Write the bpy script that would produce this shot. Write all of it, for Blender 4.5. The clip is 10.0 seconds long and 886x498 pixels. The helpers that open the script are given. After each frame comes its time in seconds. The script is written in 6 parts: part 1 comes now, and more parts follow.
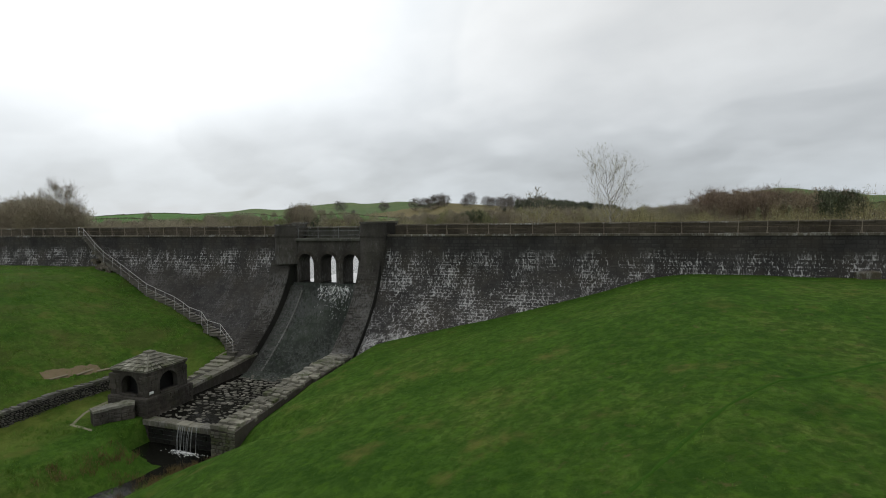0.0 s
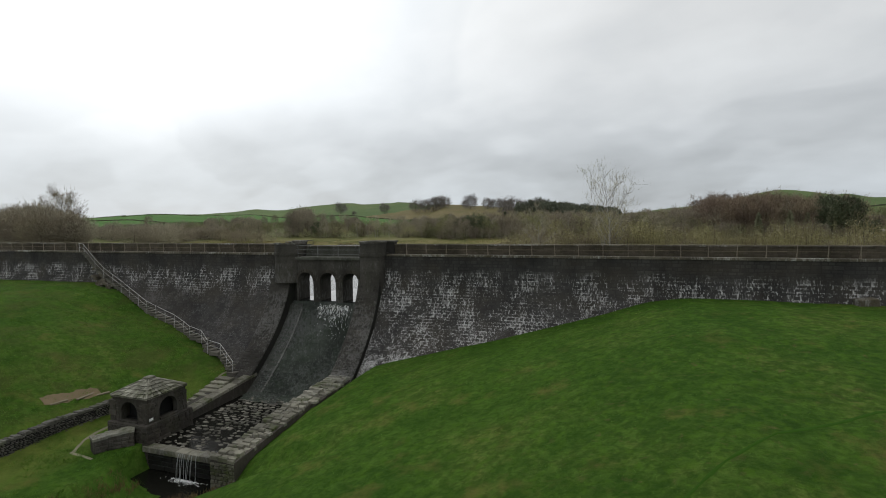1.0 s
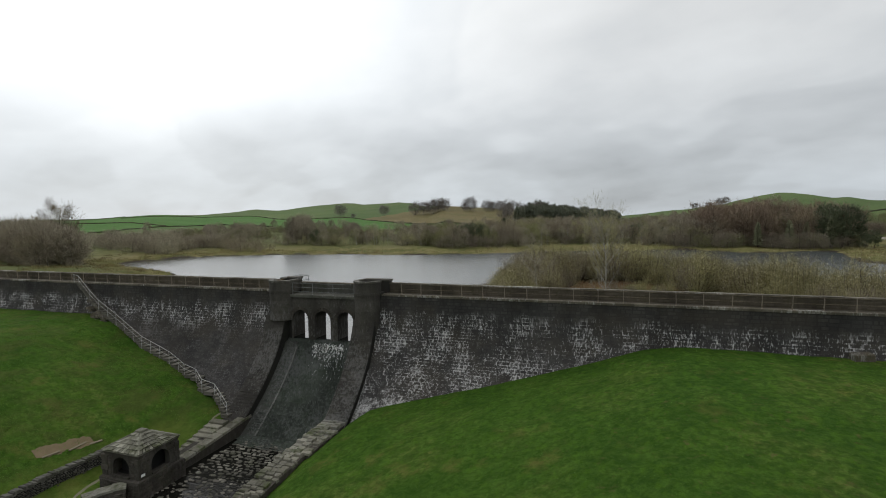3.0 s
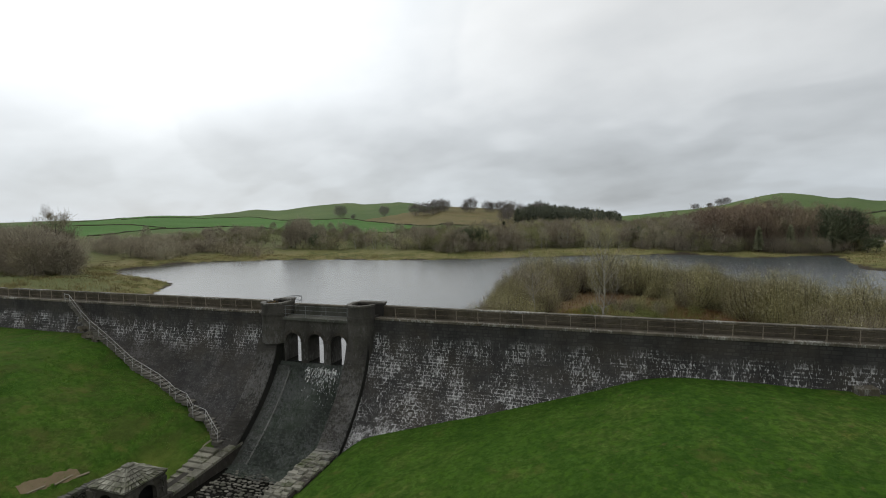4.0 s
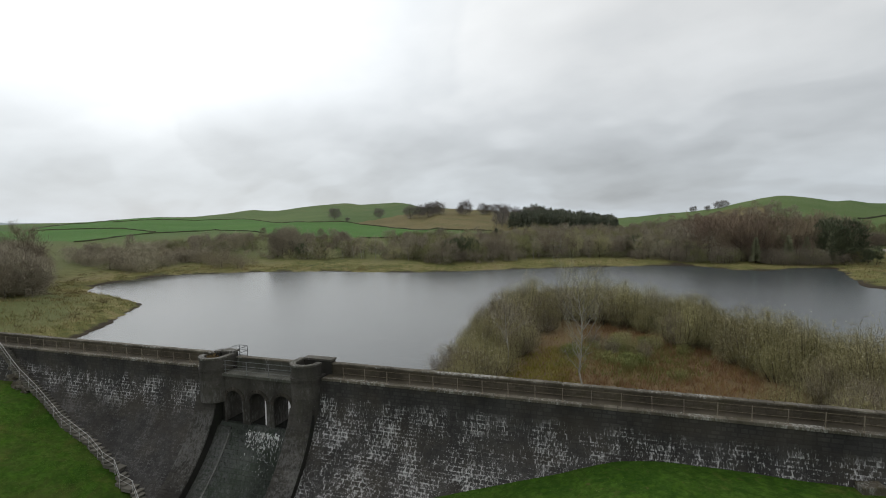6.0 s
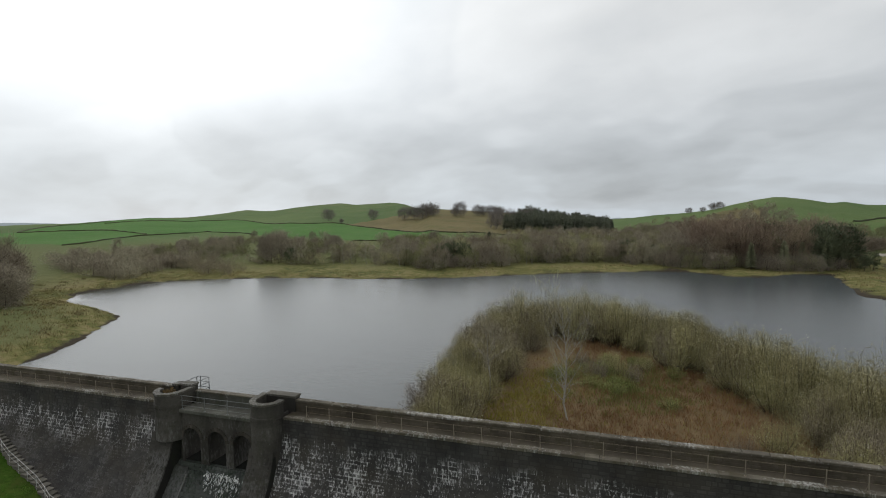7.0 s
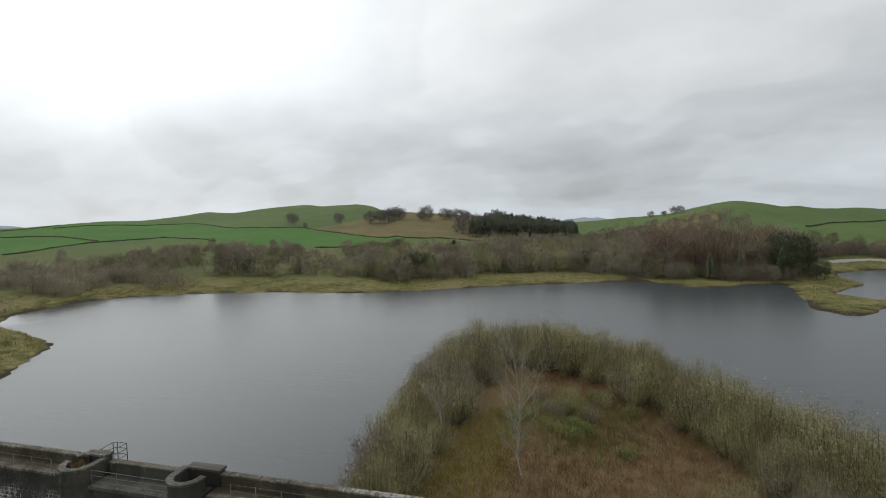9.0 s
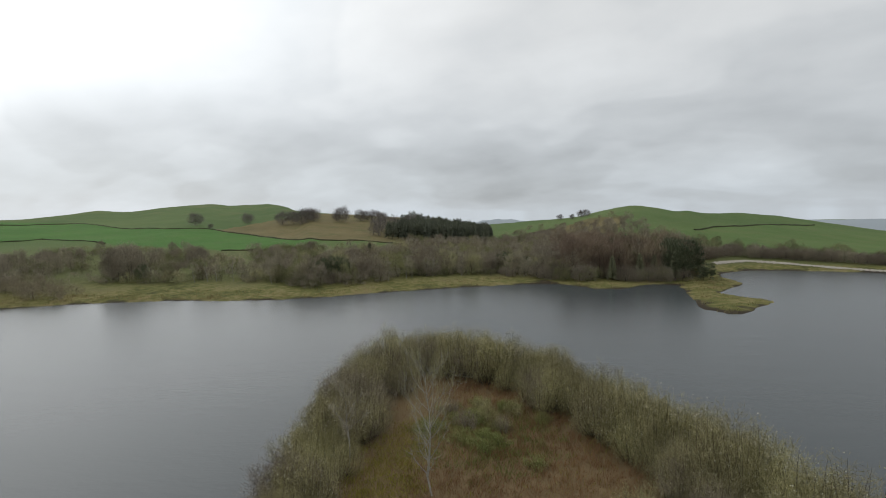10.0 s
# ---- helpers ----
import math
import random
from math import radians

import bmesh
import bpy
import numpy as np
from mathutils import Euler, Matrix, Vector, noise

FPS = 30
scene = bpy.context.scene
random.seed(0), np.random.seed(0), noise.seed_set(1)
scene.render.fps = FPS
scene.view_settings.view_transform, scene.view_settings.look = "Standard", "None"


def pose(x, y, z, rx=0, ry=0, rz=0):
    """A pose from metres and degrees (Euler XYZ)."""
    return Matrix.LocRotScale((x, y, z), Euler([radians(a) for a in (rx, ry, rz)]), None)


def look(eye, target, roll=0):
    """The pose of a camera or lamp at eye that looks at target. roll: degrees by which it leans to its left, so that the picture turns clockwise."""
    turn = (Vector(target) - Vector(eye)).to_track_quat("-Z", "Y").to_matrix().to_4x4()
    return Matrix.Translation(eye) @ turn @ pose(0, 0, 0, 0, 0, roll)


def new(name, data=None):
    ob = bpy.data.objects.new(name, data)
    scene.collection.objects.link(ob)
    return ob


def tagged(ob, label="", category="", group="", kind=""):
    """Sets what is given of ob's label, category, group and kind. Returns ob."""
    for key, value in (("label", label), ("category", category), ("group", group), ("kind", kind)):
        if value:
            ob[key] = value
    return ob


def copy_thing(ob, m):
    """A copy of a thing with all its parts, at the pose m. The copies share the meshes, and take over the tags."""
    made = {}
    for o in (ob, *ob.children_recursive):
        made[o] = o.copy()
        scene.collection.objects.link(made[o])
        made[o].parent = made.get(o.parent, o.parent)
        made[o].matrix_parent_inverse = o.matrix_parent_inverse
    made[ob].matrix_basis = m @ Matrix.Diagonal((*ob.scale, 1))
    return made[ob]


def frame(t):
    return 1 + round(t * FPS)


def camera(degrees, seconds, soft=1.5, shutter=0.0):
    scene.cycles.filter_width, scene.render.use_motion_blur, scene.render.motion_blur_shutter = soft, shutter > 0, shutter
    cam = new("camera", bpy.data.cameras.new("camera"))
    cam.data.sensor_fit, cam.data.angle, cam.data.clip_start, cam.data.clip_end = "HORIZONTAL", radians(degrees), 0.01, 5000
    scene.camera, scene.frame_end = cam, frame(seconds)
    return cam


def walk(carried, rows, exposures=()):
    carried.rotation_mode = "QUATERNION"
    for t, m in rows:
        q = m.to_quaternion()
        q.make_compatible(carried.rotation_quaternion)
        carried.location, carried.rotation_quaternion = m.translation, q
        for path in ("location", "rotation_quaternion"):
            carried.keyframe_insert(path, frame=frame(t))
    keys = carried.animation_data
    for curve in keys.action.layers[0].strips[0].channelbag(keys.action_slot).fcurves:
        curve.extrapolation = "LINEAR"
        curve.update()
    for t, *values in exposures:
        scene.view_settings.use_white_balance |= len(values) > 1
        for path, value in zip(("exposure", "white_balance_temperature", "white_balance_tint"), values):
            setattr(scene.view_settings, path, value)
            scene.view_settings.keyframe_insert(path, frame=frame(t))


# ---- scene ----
cam = camera(82.0, 10.0, soft=1.0)
PATH = [
    (0, (12.867, -45.014, 1.161), (12.2204, -43.1246, 1.0540), -0.7),
    (0.5, (12.895, -44.969, 2.134), (12.2485, -43.0796, 2.0260), -0.7),
    (1, (12.979, -44.923, 3.125), (12.3300, -43.0339, 3.0160), -0.7),
    (1.5, (13.127, -44.830, 4.112), (12.4781, -42.9410, 4.0010), -0.7),
    (2, (13.236, -44.680, 5.078), (12.5878, -42.7916, 4.9650), -0.7),
    (2.5, (13.283, -44.467, 6.101), (12.6346, -42.5794, 5.9860), -0.7),
    (3, (13.345, -44.317, 7.134), (12.6958, -42.4296, 7.0170), -0.7),
    (4.5, (13.865, -41.979, 10.501), (13.2109, -40.0930, 10.3760), -0.9),
    (5, (14.304, -40.469, 11.545), (13.6475, -38.5839, 11.4190), -0.9),
    (5.5, (14.838, -38.692, 12.610), (14.1858, -36.8048, 12.4800), -0.9),
    (6, (15.522, -36.773, 13.584), (14.8721, -34.8856, 13.4530), -0.9),
    (7.5, (16.612, -31.564, 16.729), (15.9838, -29.6706, 16.5920), -1),
    (8, (16.770, -30.499, 17.704), (16.1495, -28.6025, 17.5670), -1.1),
    (8.5, (17.025, -29.731, 18.690), (16.4138, -27.8315, 18.5530), -1.2),
    (9, (17.437, -29.106, 19.596), (16.9153, -27.1806, 19.4560), -1.1),
    (9.5, (17.684, -28.219, 20.149), (17.3074, -26.2589, 20.0080), -0.9),
    (10, (17.882, -27.183, 20.566), (17.6768, -25.1986, 20.4240), -0.6),
]
walk(cam, [(t, look(eye, target, roll)) for t, eye, target, roll in PATH])

# ---- world: overcast sky with a bright patch round the veiled sun ----
SUN_AZ, SUN_EL = radians(-48.0), radians(31.0)      # azimuth from +y towards +x
SUN_DIR = Vector((math.sin(SUN_AZ) * math.cos(SUN_EL), math.cos(SUN_AZ) * math.cos(SUN_EL), math.sin(SUN_EL)))
world = bpy.data.worlds.new("overcast_sky")
scene.world = world
world.use_nodes = True


class Nodes:
    """Small helper to chain shader nodes."""

    def __init__(self, tree):
        self.tree = tree
        tree.nodes.clear()

    def add(self, kind, inputs=None, **props):
        n = self.tree.nodes.new(kind)
        for k, v in props.items():
            if k == "operation":
                n.operation = v
            elif k == "use_clamp":
                n.use_clamp = v
            elif k == "data_type":
                n.data_type = v
            elif k == "blend_type":
                n.blend_type = v
            elif k == "sky_type":
                n.sky_type = v
            elif k == "sun_disc":
                n.sun_disc = v
            elif k == "sun_elevation":
                n.sun_elevation = v
            elif k == "sun_rotation":
                n.sun_rotation = v
            elif k == "voronoi_dimensions":
                n.voronoi_dimensions = v
            elif k == "clamp":
                n.clamp = v
        for k, v in (inputs or {}).items():
            self.put(n.inputs[k], v)
        return n

    def put(self, socket, v):
        if isinstance(v, bpy.types.NodeSocket):
            self.tree.links.new(v, socket)
        else:
            socket.default_value = v

    def math(self, op, a, b=0.0, c=0.0, clamp=False):
        n = self.add("ShaderNodeMath", operation=op, use_clamp=clamp)
        self.put(n.inputs[0], a)
        self.put(n.inputs[1], b)
        self.put(n.inputs[2], c)
        return n.outputs[0]

    def noise(self, vec, scale, detail=4.0, rough=0.55, dist=0.0, col=False):
        n = self.add("ShaderNodeTexNoise", {"Vector": vec, "Scale": scale, "Detail": detail, "Roughness": rough, "Distortion": dist})
        return n.outputs["Color" if col else "Fac"]

    def ramp(self, fac, stops, mode="LINEAR"):
        n = self.add("ShaderNodeValToRGB", {"Fac": fac})
        n.color_ramp.interpolation = mode
        e = n.color_ramp.elements
        while len(e) < len(stops):
            e.new(0.5)
        for el, (p, c) in zip(e, stops):
            el.position = p
            el.color = (c, c, c, 1) if not isinstance(c, tuple) else (*c, 1)
        return n.outputs["Color"]

    def mix(self, fac, a, b, blend="MIX"):
        n = self.add("ShaderNodeMix", data_type="RGBA", blend_type=blend)
        self.put(n.inputs[0], fac)
        self.put(n.inputs[6], a if isinstance(a, bpy.types.NodeSocket) else (*a, 1))
        self.put(n.inputs[7], b if isinstance(b, bpy.types.NodeSocket) else (*b, 1))
        return n.outputs[2]

    def mapping(self, vec, scale=(1, 1, 1), loc=(0, 0, 0), rot=(0, 0, 0)):
        return self.add("ShaderNodeMapping", {"Vector": vec, "Scale": scale, "Location": loc, "Rotation": rot}).outputs[0]


w = Nodes(world.node_tree)
sky = w.add("ShaderNodeTexSky", sky_type="NISHITA", sun_disc=False, sun_elevation=SUN_EL, sun_rotation=SUN_AZ)
sky_dir = w.add("ShaderNodeTexCoord").outputs["Generated"]
sep = w.add("ShaderNodeSeparateXYZ", {"Vector": sky_dir})
flat = w.math("ADD", w.math("MAXIMUM", sep.outputs["Z"], 0.0), 0.34)
cloud_uv = w.add("ShaderNodeCombineXYZ", {"X": w.math("DIVIDE", sep.outputs["X"], flat), "Y": w.math("DIVIDE", sep.outputs["Y"], flat), "Z": 0.3}).outputs[0]
cloud_uv = w.mapping(cloud_uv, rot=(0, 0, 0.35))
big = w.noise(w.mapping(cloud_uv, scale=(1.15, 1.5, 1), loc=(3.1, 1.7, 0)), 1.0, 3.0, 0.45, 0.2)
fine = w.noise(w.mapping(cloud_uv, scale=(2.6, 2.9, 1), loc=(7.3, 0.4, 0)), 1.6, 5.0, 0.5, 0.15)
dens = w.math("ADD", w.math("MULTIPLY", w.ramp(big, [(0.30, 0.28), (0.47, 0.44), (0.53, 0.56), (0.70, 0.72)], "EASE"), 0.74), w.math("MULTIPLY", fine, 0.26))
glow = w.add("ShaderNodeVectorMath", {0: sky_dir, 1: SUN_DIR}, operation="DOT_PRODUCT").outputs["Value"]
glow = w.math("POWER", w.math("MAXIMUM", glow, 0.0), 9.0)
elev = w.math("MAXIMUM", sep.outputs["Z"], 0.0)
deck = w.ramp(elev, [(0.0, 0.05), (0.035, -0.02), (0.085, -0.0), (0.16, 0.06), (0.30, 0.10), (1.0, 0.22)], "EASE")
lum = w.math("ADD", w.math("ADD", deck, 0.58), w.math("MULTIPLY", w.math("MULTIPLY", glow, 0.95), w.ramp(elev, [(0.0, 0.35), (0.10, 0.45), (0.24, 1.0)], "EASE")))
lum = w.math("ADD", lum, w.math("MULTIPLY", w.math("SUBTRACT", 0.5, dens), 0.72))
low = w.math("POWER", w.math("SUBTRACT", 1.0, elev, clamp=True), 5.5)
tint = w.mix(low, (0.985, 1.0, 1.0), (0.89, 0.98, 1.065))
tint = w.mix(w.ramp(dens, [(0.42, 0.0), (0.62, 0.55)]), tint, (0.93, 0.985, 1.03))
cloud = w.mix(1.0, tint, lum, "MULTIPLY")
bg_sky = w.add("ShaderNodeBackground", {"Color": sky.outputs[0], "Strength": 0.07})
bg_cloud = w.add("ShaderNodeBackground", {"Color": cloud, "Strength": 1.0})
mixed = w.add("ShaderNodeMixShader", {0: 0.94, 1: bg_sky.outputs[0], 2: bg_cloud.outputs[0]})
w.add("ShaderNodeOutputWorld", {"Surface": mixed.outputs[0]})

sun_data = bpy.data.lights.new("sun", "SUN")
sun_data.energy, sun_data.angle, sun_data.color = 0.45, radians(75.0), (1.0, 0.97, 0.92)
sun = new("sun", sun_data)
sun.rotation_mode = "QUATERNION"
sun.rotation_quaternion = SUN_DIR.to_track_quat("Z", "Y")
sun.location = (-30, 60, 60)


# ---- materials ----
def material(name, rough=0.8, spec=0.3):
    m = bpy.data.materials.new(name)
    m.use_nodes = True
    n = Nodes(m.node_tree)
    bsdf = n.add("ShaderNodeBsdfPrincipled", {"Roughness": rough, "Specular IOR Level": spec})
    n.add("ShaderNodeOutputMaterial", {"Surface": bsdf.outputs[0]})
    pos = n.add("ShaderNodeNewGeometry").outputs["Position"]
    return m, n, bsdf, pos


def piece_random(n):
    a = n.add("ShaderNodeObjectInfo").outputs["Random"]
    b = n.add("ShaderNodeNewGeometry").outputs["Random Per Island"]
    return n.math("FRACT", n.math("ADD", a, b))


def bump(n, bsdf, height, strength, distance):
    b = n.add("ShaderNodeBump", {"Height": height, "Strength": strength, "Distance": distance})
    n.put(bsdf.inputs["Normal"], b.outputs[0])


def simple(name, color, rough=0.8, spec=0.3, vary=0.25, scale=3.0, metal=0.0, bumpy=0.0):
    """A surface of one hue with grain and larger stains."""
    m, n, b, pos = material(name, rough, spec)
    r = piece_random(n)
    f = n.math("ADD", n.math("MULTIPLY", n.noise(pos, scale, 6.0, 0.6), 0.6), n.math("MULTIPLY", n.noise(pos, scale * 0.17, 3.0), 0.4))
    f = n.math("ADD", n.math("MULTIPLY", f, 2 * vary), n.math("MULTIPLY", r, vary))
    lo = tuple(c * (1 - vary) for c in color)
    hi = tuple(min(1.0, c * (1 + vary)) for c in color)
    n.put(b.inputs["Base Color"], n.mix(n.math("DIVIDE", f, 3 * vary + 1e-6), lo, hi))
    b.inputs["Metallic"].default_value = metal
    if bumpy:
        bump(n, b, n.noise(pos, scale * 4, 5.0, 0.65), 0.6, bumpy)
    return m


def masonry(name, dark, light, lime, lime_amount, moss=(0.03, 0.035, 0.015), moss_amount=0.3, lime_top=-1.6, grain=0.02, lime_spread=0.0, vary=0.55):
    """Weathered stone: dark algae, lime runs that hang down the face, moss."""
    m, n, b, pos = material(name, 0.85, 0.25)
    r = piece_random(n)
    g = n.noise(pos, 7.0, 7.0, 0.65)
    base = n.mix(n.math("ADD", n.math("MULTIPLY", g, 1.0 - vary), n.math("MULTIPLY", r, vary)), dark, light)
    stain = n.noise(n.mapping(pos, scale=(0.30, 0.30, 0.12)), 1.0, 4.0, 0.6)
    base = n.mix(n.math("MULTIPLY", n.ramp(stain, [(0.42, 0.0), (0.62, 1.0)]), 0.65), base, tuple(c * 0.45 for c in dark))
    runs = n.noise(n.mapping(pos, scale=(4.6, 4.6, 1.5)), 1.0, 7.0, 0.75, 0.3)
    patch = n.noise(n.mapping(pos, scale=(0.16, 0.16, 0.26), loc=(4.0, 0, 2.0)), 1.0, 3.0, 0.55)
    sepz = n.add("ShaderNodeSeparateXYZ", {"Vector": pos}).outputs["Z"]
    zz = n.math("ADD", sepz, n.math("MULTIPLY", n.math("SUBTRACT", n.noise(n.mapping(pos, scale=(0.35, 0.35, 0.05)), 1.0, 4.0), 0.5), 2.4))
    below = n.add("ShaderNodeMapRange", {"Value": zz, "From Min": lime_top + 0.35, "From Max": lime_top - 0.35}, clamp=True).outputs[0]
    k = n.math("ADD", n.math("MULTIPLY", runs, 0.60), n.math("MULTIPLY", patch, 0.40))
    k = n.ramp(k, [(0.49 - lime_spread, 0.0), (0.55 - lime_spread, 0.7), (0.61 - lime_spread, 1.0)])
    k = n.math("MULTIPLY", n.math("MULTIPLY", k, below), lime_amount)
    speck = n.ramp(n.noise(pos, 2.2, 7.0, 0.75), [(0.62, 0.0), (0.72, 1.0)])
    k = n.math("MAXIMUM", k, n.math("MULTIPLY", n.math("MULTIPLY", speck, below), 0.5 * lime_amount))
    base = n.mix(k, base, lime)
    mo = n.math("MULTIPLY", n.ramp(n.noise(pos, 0.8, 6.0, 0.7), [(0.5, 0.0), (0.66, 1.0)]), moss_amount)
    base = n.mix(mo, base, moss)
    n.put(b.inputs["Base Color"], base)
    bump(n, b, n.noise(pos, 12.0, 6.0, 0.7), 0.7, grain)
    return m


def dam_face(name, dark, light, lime, edge, amount):
    """Sooty dam stone; lime has seeped from the joints in drips, in a band under the crest left of the spillway."""
    m, n, b, pos = material(name, 0.85, 0.25)
    r = piece_random(n)
    g = n.noise(pos, 7.0, 7.0, 0.65)
    base = n.mix(n.math("ADD", n.math("MULTIPLY", g, 0.5), n.math("MULTIPLY", r, 0.5)), dark, light)
    stain = n.noise(n.mapping(pos, scale=(0.30, 0.30, 0.12)), 1.0, 4.0, 0.6)
    base = n.mix(n.math("MULTIPLY", n.ramp(stain, [(0.42, 0.0), (0.62, 1.0)]), 0.6), base, tuple(c * 0.5 for c in dark))
    brown = n.ramp(n.noise(n.mapping(pos, scale=(0.22, 0.22, 0.3), loc=(9, 0, 4)), 1.0, 4.0, 0.6), [(0.45, 0.0), (0.65, 1.0)])
    base = n.mix(n.math("MULTIPLY", brown, 0.4), base, (0.070, 0.058, 0.042))
    s3 = n.add("ShaderNodeSeparateXYZ", {"Vector": pos})
    x, z = s3.outputs["X"], s3.outputs["Z"]
    wob = n.math("MULTIPLY", n.math("SUBTRACT", n.noise(n.mapping(pos, scale=(0.4, 0.4, 0.05)), 1.0, 5.0, 0.6), 0.5), 2.6)
    zz = n.math("ADD", z, wob)
    top = n.add("ShaderNodeMapRange", {"Value": zz, "From Min": -1.35, "From Max": -2.2}, clamp=True).outputs[0]
    foot = n.add("ShaderNodeMapRange", {"Value": zz, "From Min": -4.6, "From Max": -3.3, "To Min": 0.16, "To Max": 1.0}, clamp=True).outputs[0]
    band = n.math("MULTIPLY", top, n.math("MAXIMUM", foot, n.math("GREATER_THAN", x, -15.0)))
    drips = n.noise(n.mapping(pos, scale=(10.5, 10.5, 1.9)), 1.0, 6.0, 0.75, 0.3)
    patch = n.noise(n.mapping(pos, scale=(0.42, 0.42, 0.40), loc=(4.0, 0, 2.0)), 1.0, 4.0, 0.6)
    streak = n.noise(n.mapping(pos, scale=(3.2, 3.2, 0.5), loc=(0, 0, 6)), 1.0, 4.0, 0.6, 0.2)
    k = n.math("ADD", n.math("MULTIPLY", drips, 0.56), n.math("ADD", n.math("MULTIPLY", patch, 0.30), n.math("MULTIPLY", streak, 0.24)))
    k = n.math("SUBTRACT", k, 0.05)
    k = n.math("ADD", k, n.math("MULTIPLY", n.math("SUBTRACT", r, 0.5), 0.05))
    k = n.ramp(k, [(edge, 0.0), (edge + 0.05, 0.7), (edge + 0.10, 1.0)])
    base = n.mix(n.math("MULTIPLY", n.math("MULTIPLY", k, band), amount), base, lime)
    n.put(b.inputs["Base Color"], base)
    bump(n, b, n.noise(pos, 12.0, 6.0, 0.7), 0.7, 0.02)
    return m


M_STONE = dam_face("dam_stone", (0.033, 0.032, 0.031), (0.092, 0.086, 0.081), (0.52, 0.51, 0.51), 0.539, 0.66)
M_MORTAR = dam_face("dam_mortar", (0.022, 0.022, 0.022), (0.062, 0.058, 0.055), (0.66, 0.65, 0.64), 0.495, 0.80)
M_BEDJOINT = dam_face("dam_bed_joint", (0.022, 0.022, 0.022), (0.062, 0.058, 0.055), (0.64, 0.63, 0.62), 0.515, 0.80)
M_CREST = masonry("crest_stone", (0.06, 0.05, 0.036), (0.14, 0.12, 0.09), (0.4, 0.4, 0.38), 0.0, (0.05, 0.045, 0.02), 0.5)
M_COPING = masonry("coping_stone", (0.075, 0.064, 0.048), (0.20, 0.178, 0.14), (0.55, 0.55, 0.52), 0.6, (0.055, 0.046, 0.02), 0.65, 9.0, lime_spread=-0.03)
M_CAP = masonry("turret_cap_stone", (0.06, 0.056, 0.046), (0.14, 0.13, 0.11), (0.5, 0.5, 0.48), 0.35, (0.045, 0.04, 0.02), 0.6, 9.0, lime_spread=-0.03)
M_DECK = masonry("bay_deck_stone", (0.06, 0.06, 0.05), (0.14, 0.138, 0.118), (0.5, 0.5, 0.48), 0.3, (0.05, 0.055, 0.03), 0.5, 9.0, lime_spread=-0.03)
M_TURRET = masonry("turret_stone", (0.034, 0.032, 0.028), (0.088, 0.080, 0.070), (0.35, 0.35, 0.34), 0.25, (0.03, 0.03, 0.014), 0.3, -4.0)
M_DRUM = masonry("turret_drum_stone", (0.034, 0.031, 0.027), (0.118, 0.108, 0.094), (0.35, 0.35, 0.34), 0.25, (0.028, 0.03, 0.014), 0.35, -1.0, vary=0.12)
M_CHUTE = masonry("chute_stone", (0.028, 0.035, 0.028), (0.09, 0.102, 0.084), (0.5, 0.5, 0.5), 0.12, (0.022, 0.036, 0.018), 0.5, -4.0, vary=0.25)
# near-black mossy stone: shade of the cheek sides is put into its colour
M_SHADED = masonry("shade_painted_stone", (0.016, 0.016, 0.014), (0.042, 0.040, 0.034), (0.2, 0.2, 0.2), 0.0, (0.02, 0.026, 0.012), 0.5, vary=0.1)
M_GUTTER = masonry("gutter_stone", (0.050, 0.052, 0.046), (0.085, 0.088, 0.078), (0.4, 0.4, 0.4), 0.15, (0.03, 0.036, 0.02), 0.5, -4.0, vary=0.2)
M_KERB = masonry("kerb_stone", (0.10, 0.10, 0.09), (0.24, 0.24, 0.22), (0.4, 0.4, 0.4), 0.15, (0.04, 0.05, 0.03), 0.5, -4.0)
M_HUT = masonry("hut_stone", (0.030, 0.026, 0.022), (0.110, 0.096, 0.080), (0.3, 0.3, 0.28), 0.1, (0.03, 0.035, 0.016), 0.35, -9.0)
M_ROOF = masonry("hut_roof_slab", (0.075, 0.07, 0.052), (0.44, 0.43, 0.35), (0.4, 0.4, 0.38), 0.0, (0.075, 0.085, 0.035), 0.8, vary=0.75)
M_PITCH = masonry("mossy_coping_stone", (0.08, 0.074, 0.056), (0.33, 0.315, 0.25), (0.4, 0.4, 0.38), 0.3, (0.055, 0.07, 0.022), 0.9, -9.0)
M_WALLING = masonry("field_wall_stone", (0.045, 0.043, 0.037), (0.22, 0.21, 0.185), (0.4, 0.4, 0.38), 0.0, (0.07, 0.09, 0.03), 0.65)
M_BLACK = simple("dark_interior", (0.008, 0.008, 0.008), 0.9)
M_IRON = simple("rusty_railing", (0.20, 0.165, 0.125), 0.6, 0.4, 0.3, 6.0)
M_RUST = simple("thin_rusty_bar", (0.19, 0.15, 0.10), 0.7, 0.3, 0.3, 6.0)
M_RAIL = simple("galvanised_rail", (0.42, 0.415, 0.40), 0.45, 0.5, 0.15, 5.0)
M_STEP = simple("stair_step", (0.14, 0.13, 0.11), 0.85, 0.2, 0.75, 6.0, bumpy=0.01)
M_DARKRAIL = simple("dark_steel_rail", (0.035, 0.036, 0.038), 0.5, 0.4, 0.25, 5.0)
M_BAYRAIL = simple("grey_bay_rail", (0.14, 0.145, 0.14), 0.5, 0.4, 0.25, 5.0)
M_BARK = simple("bark", (0.07, 0.058, 0.045), 0.9, 0.2, 0.4, 4.0)
M_BIRCH = simple("pale_birch_bark", (0.29, 0.275, 0.24), 0.8, 0.2, 0.35, 2.0)


